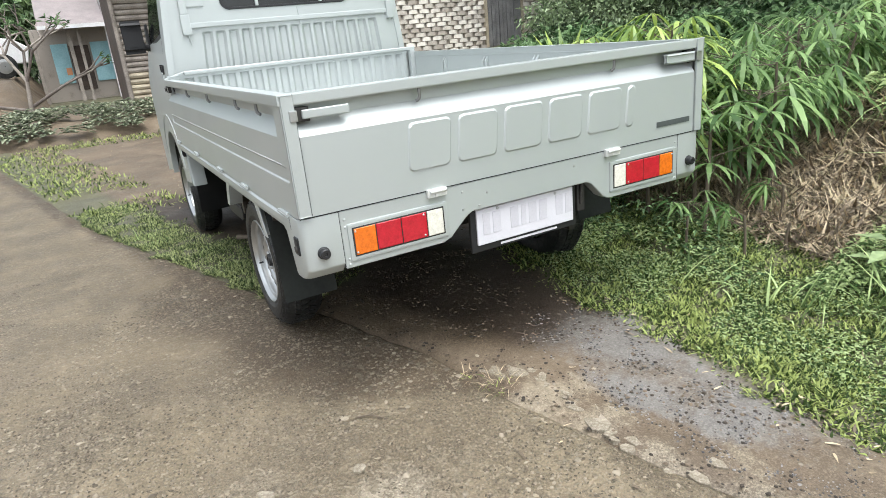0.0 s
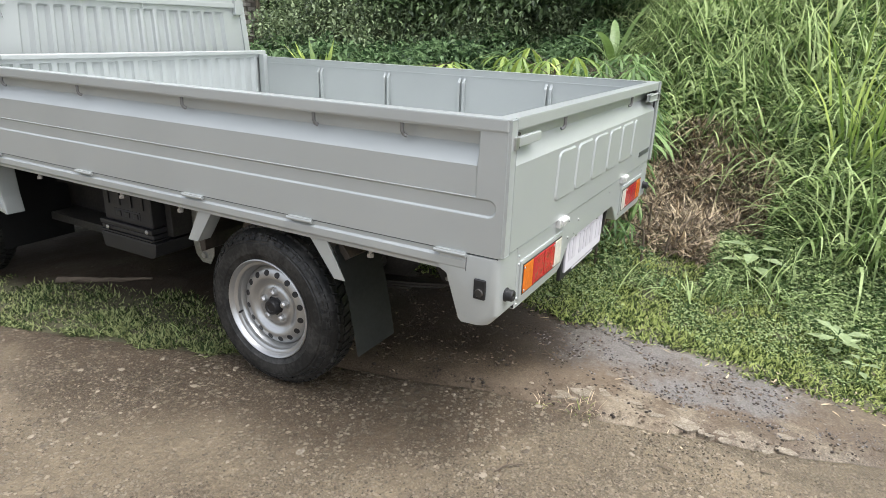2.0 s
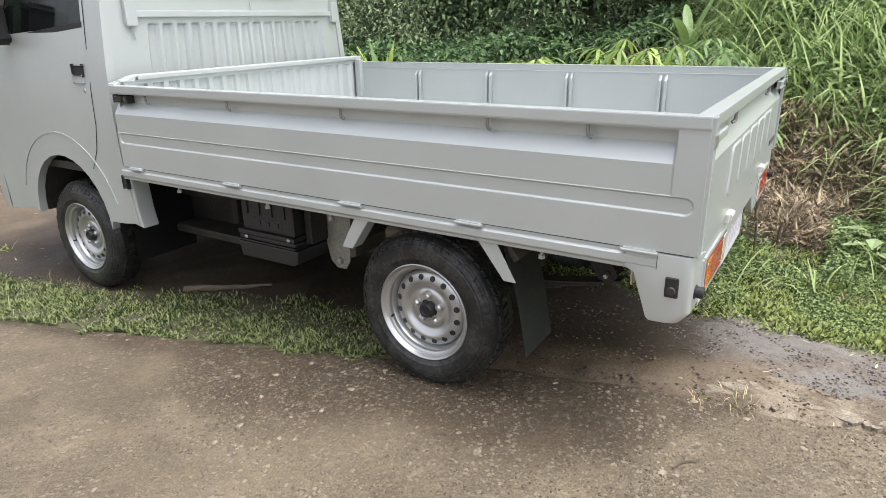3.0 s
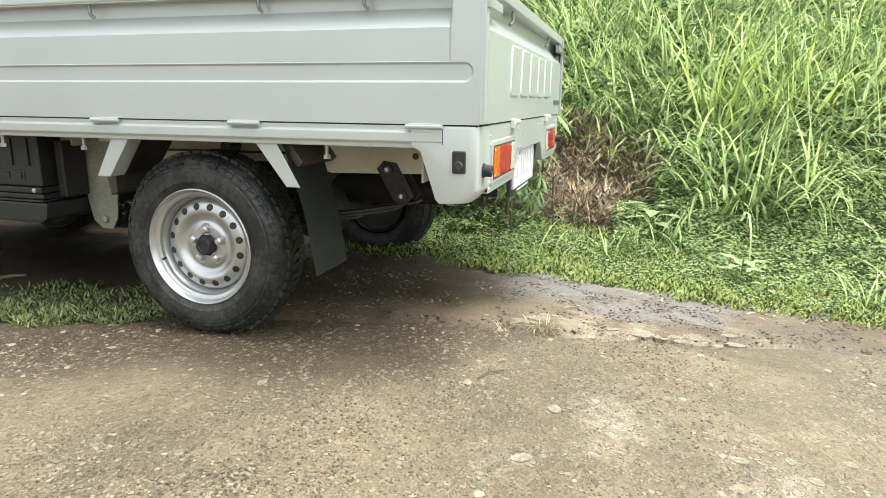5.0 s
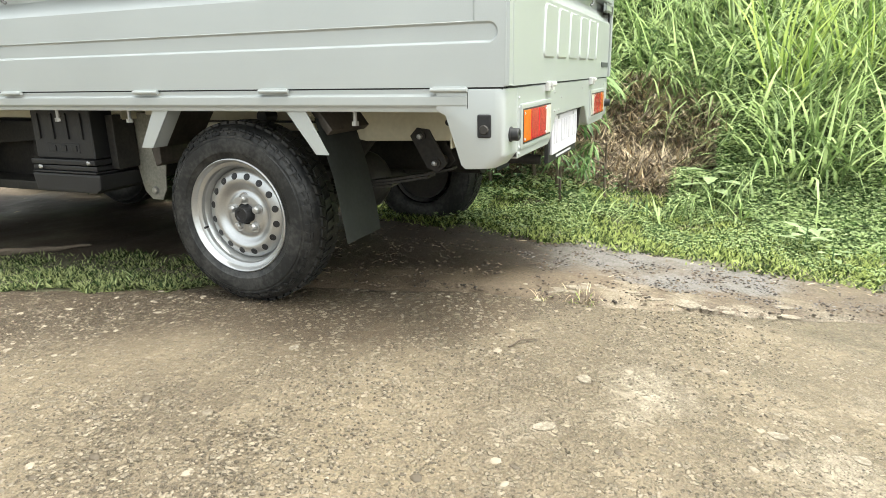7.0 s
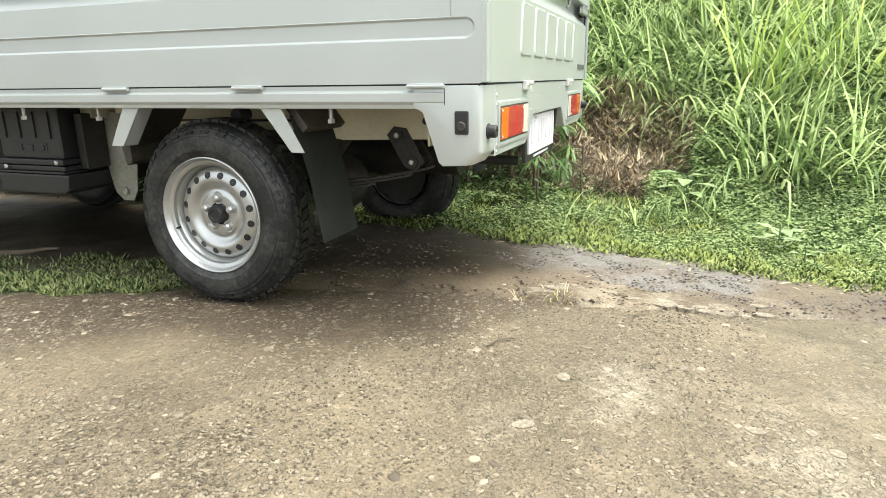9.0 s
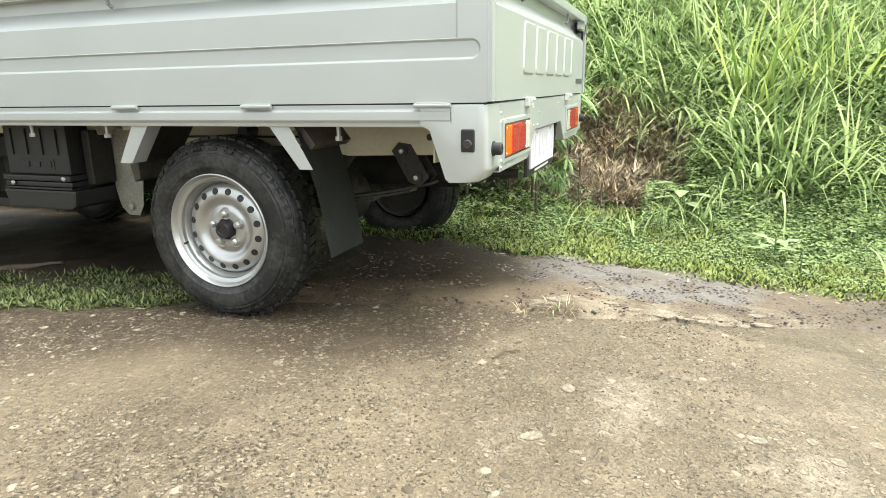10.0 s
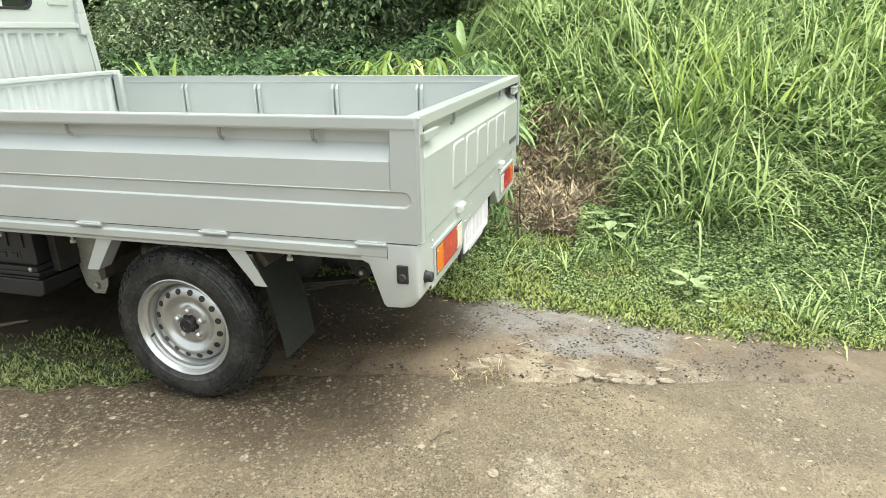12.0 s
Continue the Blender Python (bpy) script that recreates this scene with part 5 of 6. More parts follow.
def slope_spots(n, xr, lo, hi):
    out = []
    while len(out) < n:
        x, u = rng.uniform(*xr), rng.uniform(lo, hi)
        out.append((x, u + 0.25 * (x + 2.5), 0.5, rng.uniform(0.6, 1.1)))
    return out


hill = [c for c in slope_spots(210, (2.5, 6.5), -6.0, -0.35) if c[0] > 2.95 + 0.45 * ramp_to(c[1], -0.6, -0.2) * ramp_to(c[1], 1.6, 1.2) + 0.2 * noise.noise(Vector((c[1] * 2, 3, 1))) or c[1] < -0.75]
tall_grass("hillside_grass", "tall green grass covering slope", hill, 260, (0.35, 0.85), GRASS_TALL, (0.010, 0.024), 1.3)
tall_grass("far_hillside_grass", "tall green grass higher up slope", slope_spots(170, (6.5, 14), -12, -0.3), 150, (0.6, 1.1), GRASS_TALL, (0.018, 0.04))
tall_grass("hillside_dry_grass", "dry straw-coloured blades among slope grass", hill[::4], 14, (0.3, 0.6), DRY, (0.006, 0.014))
tall_grass("hillside_reeds", "broad dark green grass blades on slope", hill[::3], 40, (0.4, 0.8), LEAF_WEED, (0.02, 0.036))
side_tufts = [(0.95, 0.05, 0.12, 0.12), (1.1, -0.35, 0.15, 0.3), (1.35, -0.62, 0.14, 0.6), (0.85, -1.55, 0.15, 0.4), (1.2, -1.9, 0.2, 0.6)]
tall_grass("grass_tufts", "loose tufts of longer green grass", side_tufts, 90, (0.2, 0.45), GRASS_TALL, (0.006, 0.012))
strip_tufts = [(-1.02, 2.95, 0.05, 0.4), (-0.9, 2.3, 0.05, 0.2), (-0.8, 1.9, 0.06, 0.3), (-0.70, 1.55, 0.05, 0.25), (-1.15, 3.2, 0.06, 0.4)]
tall_grass("strip_tufts", "wispy grass tufts beside lane", strip_tufts, 60, (0.08, 0.2), GRASS_TALL, (0.003, 0.006))
crack_tuft = [(-0.27, -0.10, 0.06, 1.0), (-0.32, 0.02, 0.04, 0.4)]
tall_grass("crack_tuft", "dry yellow grass tuft at lane edge", crack_tuft, 45, (0.025, 0.06), GRASS_REED, (0.0015, 0.004))


tall_grass("straw_tuft", "dry straw tuft at lane edge", crack_tuft, 110, (0.03, 0.09), DRY, (0.0015, 0.004))


def dead_patch():
    """Cut stems and leaves heaped against the bank, twigs and straws at all angles."""
    n = 52000
    x, y = rng.uniform(1.5, 3.0, n), rng.uniform(-0.6, 1.5, n)
    ok = np.array([0.95 + 0.6 * noise.noise(Vector((a * 2, b * 2, 1))) > abs(b - 0.35) * 1.1 for a, b in zip(x, y)])
    x, y = x[ok], y[ok]
    n = len(x)
    heap = np.clip((x - 1.45) / 1.0, 0.06, 1.0) * np.array([0.85 + 0.4 * noise.noise(Vector((a * 3, b * 3, 2))) for a, b in zip(x, y)])
    z = on_ground(x, y) + 0.30 * heap * rng.uniform(0, 1, n) ** 0.7
    v, f = blade_sheet(np.stack([x, y, z], 1), rng.uniform(0, 6.283, n), rng.uniform(0.04, 0.20, n), 0.003 + 0.015 * rng.random(n) ** 2, rng.uniform(0.9, 2.0, n), rng.uniform(-0.9, 1.1, n), 3)
    return tagged(sheet("dead_vegetation", v, f, DRY), "heap of dead brown stems and leaves", "dead vegetation", kind="stuff")


dead_patch()
overhang = [(2.05, -0.62, 0.14, 0.6), (2.45, -0.52, 0.16, 0.7), (2.75, -0.30, 0.18, 0.7), (3.0, 0.0, 0.2, 0.7), (3.05, 0.35, 0.2, 0.6), (2.3, 0.15, 0.10, 0.15), (1.75, -0.3, 0.12, 0.15)]
tall_grass("overhanging_grass", "long green blades hanging over dead stems", overhang, 70, (0.3, 0.6), GRASS_TALL, (0.007, 0.015), 1.5)
tall_grass("standing_straw", "dry straw blades standing among dead stems", [(2.2, -0.2, 0.3, 1.0), (2.5, 0.3, 0.35, 1.0), (1.85, 0.0, 0.25, 0.6)], 90, (0.15, 0.35), DRY, (0.004, 0.009), 1.4)


def cassava_leaf(bv, bf, at, heading, tilt, size):
    """Appends one palmate leaf of long narrow leaflets."""
    n = 7
    spread = np.linspace(-1.9, 1.9, n)
    a = heading + spread
    way = unit(np.stack([np.cos(a), np.sin(a), -tilt + 0.45 * np.cos(spread)], 1))
    L_ = size * (1 - 0.13 * np.abs(spread)) * rng.uniform(0.85, 1.1, n)
    side = unit(np.cross(way, np.array([0, 0, 1.0])))
    W_ = L_ * 0.125
    drop = np.array([0, 0, -1.0])
    for k in range(n):
        o = len(bv)
        bv.append(at)
        for t, w, sag in ((0.25, 0.36, 0.0), (0.52, 0.5, 0.07), (0.78, 0.40, 0.22)):
            c = at + way[k] * L_[k] * t + drop * L_[k] * sag
            bv += [c - side[k] * W_[k] * w, c + side[k] * W_[k] * w]
        bv.append(at + way[k] * L_[k] * 0.97 + drop * L_[k] * 0.46)
        bf += [(o, o + 2, o + 1), (o + 1, o + 2, o + 4, o + 3), (o + 3, o + 4, o + 6, o + 5), (o + 5, o + 6, o + 7)]


def beside_truck(x, y):
    """How far a point lies behind the line along which the tail shades the plants."""
    return y - 0.19 * (x + 2.1) + 0.6


def cassava(x, y, height, young, leaves=16, size=1.0):
    z0 = ground_z(x, y)
    height -= z0
    ob = thing("cassava_plant", "cassava plant with long fingered green leaves", "plant", "cassava beside truck", (x, y, z0))
    lean = rng.normal(0.02, 0.07, 2)
    top = Vector((lean[0] * height, lean[1] * height, height * 0.9))
    mid = Vector((lean[0] * height * 0.2 + rng.normal(0, 0.012), lean[1] * height * 0.3, height * 0.45))
    bm = bmesh.new()
    rod(bm, (0, 0, -0.03), mid, 0.013 * size, 0.011 * size, 7)
    rod(bm, mid, top, 0.011 * size, 0.006, 7)
    bv, bf = [], []
    for k in range(leaves):
        t = 0.42 + 0.58 * rng.random() ** 0.7
        p = Vector((0, 0, 0)).lerp(mid, t / 0.5) if t < 0.5 else mid.lerp(top, (t - 0.5) / 0.5)
        for trial in range(6):
            a = k * 2.4 + rng.normal(0, 0.5) + trial
            reach = rng.uniform(0.13, 0.27) * (1.15 - 0.4 * t) * size
            q = p + Vector((math.cos(a) * reach, math.sin(a) * reach, reach * rng.uniform(-0.1, 0.6)))
            if young or beside_truck(x + q.x, y + q.y) > 0.06:
                break
        else:
            continue
        rod(bm, p, q, 0.0028, 0.002, 4)
        cassava_leaf(bv, bf, np.array(q), a, rng.uniform(0.15, 0.65), (rng.uniform(0.19, 0.27) if young else rng.uniform(0.17, 0.27)) * size)
    part("stem", bm, BARK, ob)
    arrays("foliage", [tuple(v) for v in bv], bf, LEAF_YOUNG if young else LEAF_CASSAVA, ob)
    return ob


for x, y, h, young, leaves in (
        (1.36, 0.34, 0.78, 0, 13), (1.50, 0.52, 0.90, 0, 17), (1.66, 0.38, 0.84, 0, 12), (1.92, 0.36, 0.98, 0, 15), (2.02, 0.60, 1.02, 0, 17),
        (2.24, 0.46, 0.96, 0, 14), (2.46, 0.48, 1.02, 0, 16), (2.42, 0.72, 1.08, 0, 17), (2.76, 0.56, 1.06, 0, 16), (3.02, 0.62, 1.10, 0, 17),
        (3.30, 0.68, 1.12, 0, 17), (2.72, 0.92, 1.10, 0, 18), (3.1, 1.0, 1.14, 0, 18), (3.5, 0.95, 1.16, 0, 18), (3.75, 0.85, 1.16, 0, 18),
        (1.42, 0.78, 0.94, 0, 20), (1.80, 0.80, 0.96, 0, 20), (2.1, 0.95, 1.0, 0, 20), (2.45, 1.15, 1.04, 0, 20), (2.9, 1.3, 1.08, 0, 20), (3.4, 1.35, 1.12, 0, 20),
        (1.40, 1.15, 0.92, 0, 22), (1.75, 1.3, 0.98, 0, 22), (2.1, 1.5, 1.0, 0, 22),
        (1.58, 0.78, 1.20, 1, 30), (1.70, 1.02, 1.21, 1, 30), (1.62, 1.55, 1.16, 1, 28)):
    cassava(x, y, h, young, leaves)
for x, y, h in ((1.30, 0.05, 0.26), (1.62, 0.10, 0.34), (1.15, 0.28, 0.32), (1.46, -0.05, 0.20)):
    cassava(x, y, h, 0, 5, 0.62)


def seedling(x, y, size, n, mat, label):
    ob = thing("broad_leaf_seedling", label, "plant", "", (x, y, ground_z(x, y)))
    a = np.arange(n) * 2.4 + rng.uniform(0, 6)
    base = np.stack([np.cos(a) * size * 0.2, np.sin(a) * size * 0.2, np.linspace(0.35, 1.0, n) * size * 0.9], 1)
    way = np.stack([np.cos(a), np.sin(a), rng.uniform(-0.1, 0.3, n)], 1)
    v, f = leaf_sheet(base, way, np.tile([0, 0, 1.0], (n, 1)), np.full(n, size * 0.75), np.full(n, size * 0.42), 0.12, 0.06)
    sheet("leaf_whorl", v, f, mat, ob)
    bm = rod(bmesh.new(), (0, 0, -0.01), (0, 0, size * 0.92), 0.004, 0.003, 6)
    for p in base:
        rod(bm, (0, 0, p[2] * 0.9), p, 0.002, 0.0015, 4)
    part("stalk", bm, LEAF_MID, ob)
    return ob


LEAF_PALE = material("pale seedling leaf", (0.22, 0.30, 0.13), 0.45, 0, 0.2, 8, 40, 0.05, second=(0.36, 0.44, 0.22), through_light=0.25)
seedling(0.97, -0.95, 0.14, 9, LEAF_PALE, "pale green broad-leaved seedling in grass")
seedling(0.80, -1.04, 0.09, 6, LEAF_PALE, "small pale green seedling in grass")
seedling(1.50, -0.52, 0.20, 9, LEAF_PALE, "pale green leafy plant beside dead stems")


def crown_mesh(name, radii, clusters, per, size, mat, seed):
    """A crown of leaf clusters with gaps; returns the mesh."""
    g = np.random.default_rng(seed)
    c = unit(g.normal(0, 1, (clusters, 3))) * g.uniform(0.45, 1.0, (clusters, 1)) ** 0.6
    c[:, 2] = np.abs(c[:, 2]) * np.where(g.random(clusters) < 0.75, 1, -0.6)
    c *= np.array(radii)
    c *= 1 + 0.25 * np.array([noise.noise(Vector(p) * 0.8) for p in c])[:, None]
    reach = min(radii) * 0.26
    n = clusters * per
    off = unit(g.normal(0, 1, (n, 3))) * (g.uniform(0, 1, (n, 1)) ** 0.5) * reach * np.array([1.2, 1.2, 0.75])
    base = np.repeat(c, per, 0) + off
    way = unit(off) + g.normal(0, 0.5, (n, 3)) + np.array([0, 0, -0.15])
    L_ = g.uniform(*size, n)
    v, f = leaf_sheet(base, way, np.tile([0, 0, 1.0], (n, 1)) + g.normal(0, 0.35, (n, 3)), L_, L_ * g.uniform(0.4, 0.6, n))
    me = bpy.data.meshes.new(name)
    me.from_pydata(v.tolist(), [], f.tolist())
    me.materials.append(mat)
    return me, c


def tree(name, label, cat, group, radii, clusters, per, size, mat, trunk_h, trunk_r, seed):
    ob = thing(name, label, cat, group)
    me, c = crown_mesh("crown", radii, clusters, per, size, mat, seed)
    cr = new("crown", me)
    cr.parent, cr.location = ob, (0, 0, trunk_h)
    bm = bmesh.new()
    rod(bm, (0, 0, -0.3), (0, 0, trunk_h * 0.6), trunk_r, trunk_r * 0.75, 9)
    rod(bm, (0, 0, trunk_h * 0.6), (0.05, 0.03, trunk_h + radii[2] * 0.5), trunk_r * 0.75, trunk_r * 0.3, 9)
    for p in c[:: max(1, len(c) // 22)]:
        q = Vector(p) + Vector((0, 0, trunk_h))
        rod(bm, (0, 0, max(trunk_h * 0.5, q.z * 0.55)), q * 0.95, trunk_r * 0.28, trunk_r * 0.08, 5)
    part("trunk", bm, BARK, ob)
    return ob


def spread(first, spots):
    """Copies of a thing at (x, y, scale, turn)."""
    for k, (x, y, sc, turn) in enumerate(spots):
        m = pose(x, y, ground_z(x, y) - 0.05, 0, 0, turn)
        if k == 0:
            first.matrix_basis = m
            first.scale = (sc, sc, sc)
        else:
            o = copy_thing(first, m)
            o.scale = (sc, sc, sc)


def polar(az, d):
    return -2.2 + d * math.sin(radians(az)), -0.6 + d * math.cos(radians(az))


shrub_a = tree("dark_shrub", "dense dark green leafy shrub behind yard", "shrub", "shrubs behind yard", (1.5, 1.5, 1.5), 190, 64, (0.06, 0.14), LEAF_DARK, 0.9, 0.06, 11)
spread(shrub_a, [(*polar(az, d), sc, az * 37) for az, d, sc in ((53, 14.0, 1.1), (57, 12.5, 1.0), (59, 12.5, 1.3), (63, 11.5, 1.1), (67, 12.5, 1.2), (71, 11.5, 1.1), (75, 12.5, 1.1), (79, 13.5, 1.2), (41, 25, 2.6), (46, 24, 2.6), (52, 25, 2.6), (44, 31, 3.2), (58, 26, 2.6), (-4, 30, 2.8), (-9, 27, 2.6), (2, 33, 2.8), (-14, 28, 2.6), (68, 26, 2.6), (76, 24, 2.4), (35, 27, 2.6))])
shrub_b = tree("leafy_undergrowth", "lighter green broad-leaved undergrowth", "shrub", "undergrowth behind yard", (1.3, 1.1, 0.65), 120, 50, (0.07, 0.15), LEAF_MID, 0.25, 0.03, 12)
spread(shrub_b, [(*polar(az, d), sc, az * 53) for az, d, sc in ((47.5, 10.6, 0.9), (50.2, 9.6, 0.9), (51.5, 11.5, 0.8), (54, 10.2, 0.8), (57.5, 10.0, 0.8), (61, 9.5, 0.9), (66, 10.0, 1.0), (70, 9.3, 0.8), (74, 9.6, 1.0), (78, 9.5, 1.1), (76, 8.4, 0.8), (81, 9.2, 0.9))])
shrub_c = tree("pale_shrub", "loose pale green leafy shrub behind yard", "shrub", "pale shrubs behind yard", (1.3, 1.2, 1.2), 130, 46, (0.05, 0.12), LEAF_PALEBUSH, 0.7, 0.04, 17)
spread(shrub_c, [(*polar(az, d), sc, az * 41) for az, d, sc in ((49.2, 11.2, 0.9), (51.0, 10.8, 0.8), (52.5, 12.4, 0.7), (56, 11.2, 0.6), (60.5, 11.0, 0.75), (64.8, 10.4, 0.7), (68.5, 11.0, 0.8), (72.6, 10.4, 0.75), (77, 10.8, 0.8))])
big = tree("forest_tree", "tall dark green forest tree", "tree", "forest trees", (3.0, 3.0, 3.4), 220, 60, (0.16, 0.32), LEAF_DARK, 3.6, 0.20, 13)
spread(big, [(*polar(az, d), sc, az * 29) for az, d, sc in ((44, 22, 1.1), (50.5, 18.5, 1.0), (55, 18, 1.2), (61, 17, 1.0), (67, 18, 1.1), (73, 17, 1.1), (79, 19, 1.0), (85, 22, 1.0), (92, 23, 1.0), (100, 24, 1.1), (109, 24, 1.1), (38, 23, 1.2), (32, 24, 1.2), (25, 25, 1.1), (16, 26, 1.2), (8, 34, 1.2), (0, 36, 1.3), (-7, 34, 1.2), (118, 22, 1.0), (46, 26, 1.5), (64, 26, 1.5), (82, 30, 1.5), (96, 33, 1.6))])


def banana(x, y, size):
    ob = thing("banana_plant", "young banana plant with broad green leaves", "plant", "", (x, y, ground_z(x, y)))
    z0 = 0.95 * size
    part("stem", rod(bmesh.new(), (0, 0, -0.2), (0, 0, z0), 0.07 * size, 0.045 * size, 10), LEAF_MID, ob)
    for a, tilt, L_ in ((20, 0.55, 1.2), (100, 0.75, 1.1), (-60, 0.6, 1.1), (170, 0.7, 1.1), (240, 1.1, 0.9), (310, 0.35, 1.3)):
        bm, n, L_ = bmesh.new(), 9, L_ * size
        p, ang, rows = Vector((0, 0, z0)), tilt * 0.4, []
        d = Vector((math.cos(radians(a)), math.sin(radians(a)), 0))
        sd = Vector((-d.y, d.x, 0))
        for k in range(n + 1):
            t = k / n
            w = 0.085 * size * (math.sin(math.pi * min(1, 0.06 + t * 0.94)) ** 0.55 if t < 1 else 0.02) * (0.15 if t < 0.12 else 1)
            rows.append([bm.verts.new(p + sd * w * u + Vector((0, 0, 0.25 * w * abs(u)))) for u in (-1, -0.5, 0, 0.5, 1)])
            ang += tilt / n * 1.6
            p = p + (d * math.sin(ang) + Vector((0, 0, math.cos(ang)))) * L_ / n
        for r0, r1 in zip(rows, rows[1:]):
            for k in range(4):
                bm.faces.new((r0[k], r0[k + 1], r1[k + 1], r1[k]))
        part("leaf", bm, LEAF_BANANA, ob, "", True)
    return ob


LEAF_BANANA = material("banana leaf", (0.16, 0.25, 0.06), 0.4, 0, 0.2, 4, 40, 0.1, second=(0.24, 0.36, 0.12), through_light=0.3)
bx, by = polar(74.9, 6.8)
banana(bx, by, 0.58)


def spiky(x, y, size):
    ob = thing("yellow_rosette_plant", "yellow-green plant with upright strap leaves", "plant", "", (x, y, ground_z(x, y)))
    n = 16
    a = rng.uniform(0, 6.283, n)
    v, f = blade_sheet(np.zeros((n, 3)), a, np.full(n, size) * rng.uniform(0.7, 1, n), np.full(n, size * 0.13), rng.uniform(0.1, 0.6, n), rng.uniform(0.1, 0.5, n), 4)
    sheet("rosette", v, f, LEAF_YOUNG, ob)
    part("stalk", rod(bmesh.new(), (0, 0, -0.1), (0, 0, 0.12), 0.03, 0.02, 8), BARK, ob)
    return ob


sx, sy = polar(49.6, 8.6)
spiky(sx, sy, 1.0)


# ---- stones and litter on the ground ----
def pebbles(name, label, count, xr, yr, keep, size, mat, sink=0.5, sides=6, power=3):
    """Worn stones: flat-topped domes of uneven outline, half sunk."""
    verts, faces = [], []
    for _ in range(count):
        x, y = rng.uniform(*xr), rng.uniform(*yr)
        if not keep(x, y):
            continue
        r = size[0] + (size[1] - size[0]) * rng.random() ** power
        a, fl, el = rng.uniform(0, 6.28), rng.uniform(0.25, 0.5), rng.uniform(0.55, 1.0)
        z = (float(np.interp(y, GY, GZ)) if x < road_edge(y) else ground_z(x, y)) - sink * r * fl * 0.35
        o = len(verts)
        spin = rng.uniform(0, 6.28)
        wob = rng.uniform(0.78, 1.16, sides)
        for shrink, up in ((1.0, -0.25), (0.86, 0.55), (0.5, 0.95)):
            for k in range(sides):
                b = spin + 6.2832 * k / sides
                u, w = math.cos(b) * r * wob[k] * shrink, math.sin(b) * r * wob[k] * shrink * el
                verts.append((x + u * math.cos(a) - w * math.sin(a), y + u * math.sin(a) + w * math.cos(a), z + up * r * fl))
        for ring in range(2):
            for k in range(sides):
                q = (k + 1) % sides
                faces.append((o + ring * sides + k, o + ring * sides + q, o + (ring + 1) * sides + q, o + (ring + 1) * sides + k))
        faces.append(tuple(o + 2 * sides + k for k in range(sides)))
    return tagged(arrays(name, verts, faces, mat, None, True), label, "stones", kind="stuff")


STONE = material("pale river stone", (0.11, 0.086, 0.057), 0.7, 0, 0.3, 9, 90, 0.15, second=(0.265, 0.224, 0.165), island=1.0)
GRITSTONE = material("lane grit", (0.085, 0.066, 0.042), 0.75, 0, 0.3, 9, 90, 0.15, second=(0.225, 0.188, 0.135), island=1.0)
GREYSTONE = material("grey gravel", (0.05, 0.048, 0.05), 0.8, 0, 0.3, 9, 90, 0.2, second=(0.19, 0.18, 0.172), island=0.9)
CLOD = material("dark clod", (0.040, 0.031, 0.023), 0.9, 0, 0.3, 9, 90, 0.2, second=(0.135, 0.102, 0.070), island=0.9)
pebbles("lane_grit", "fine worn gravel set in lane surface", 62000, (-2.4, 0.1), (-1.8, 1.9), lambda x, y: x < road_edge(y) - 0.02 - 0.35 * ramp_to(y, -0.3, 0.2) * rng.random() and rng.random() < 0.55 + 1.0 * noise.noise(Vector((x * 1.7, y * 1.7, 9))), (0.0022, 0.0062), GRITSTONE, 0.8, 5, 1.5)
pebbles("lane_stones", "pale stones set in lane surface", 5200, (-3.0, 0.1), (-2.0, 2.6), lambda x, y: x < road_edge(y) - 0.03 and rng.random() < 0.5 + 1.3 * noise.noise(Vector((x * 1.3, y * 1.3, 5))), (0.005, 0.017), STONE, 1.6, 7, 2.2)
pebbles("dirt_stones", "loose stones on damp earth", 220, (-0.6, 0.8), (-2.2, 1.2), lambda x, y: road_edge(y) < x < verge(y) + 0.05, (0.0025, 0.012), STONE, 0.7)
pebbles("dirt_clods", "dark damp soil clods under truck", 16000, (-0.75, 0.8), (-1.6, 1.6), lambda x, y: road_edge(y) < x < verge(y) + 0.05, (0.002, 0.010), CLOD, 0.8)
pebbles("gravel_bits", "small dark gravel scattered at verge", 7000, (-0.1, 0.6), (-1.3, 0.25), lambda x, y: max(road_edge(y) + 0.1, verge(y) - 0.45) < x < verge(y) + 0.06, (0.0015, 0.0065), GREYSTONE, 0.7)


def litter(name, label, count, xr, yr, keep, mat):
    x, y = rng.uniform(*xr, count), rng.uniform(*yr, count)
    ok = np.array([keep(a, b) for a, b in zip(x, y)])
    x, y = x[ok], y[ok]
    n = len(x)
    z = np.array([float(np.interp(b, GY, GZ)) if a < road_edge(b) else ground_z(a, b) for a, b in zip(x, y)]) + 0.006
    v, f = blade_sheet(np.stack([x, y, z], 1), rng.uniform(0, 6.283, n), rng.uniform(0.012, 0.05, n), rng.uniform(0.003, 0.010, n), rng.uniform(1.3, 1.6, n), rng.uniform(-0.5, 0.5, n), 3)
    return tagged(sheet(name, v, f, mat), label, "leaf litter", kind="stuff")


litter("leaf_litter", "dry straws and leaf scraps on ground", 130, (-2.6, 0.7), (-2.0, 3.0), lambda x, y: abs(x - road_edge(y)) < 0.35 or rng.random() < 0.12, DRY)
litter("verge_litter", "dry straws among verge grass", 350, (0.2, 1.4), (-1.8, 0.6), lambda x, y: x > verge(y) - 0.12, DRY)
litter("yard_litter", "dry leaf scraps across yard", 500, (-2.0, 1.5), (3.3, 9.0), lambda x, y: True, DRY)


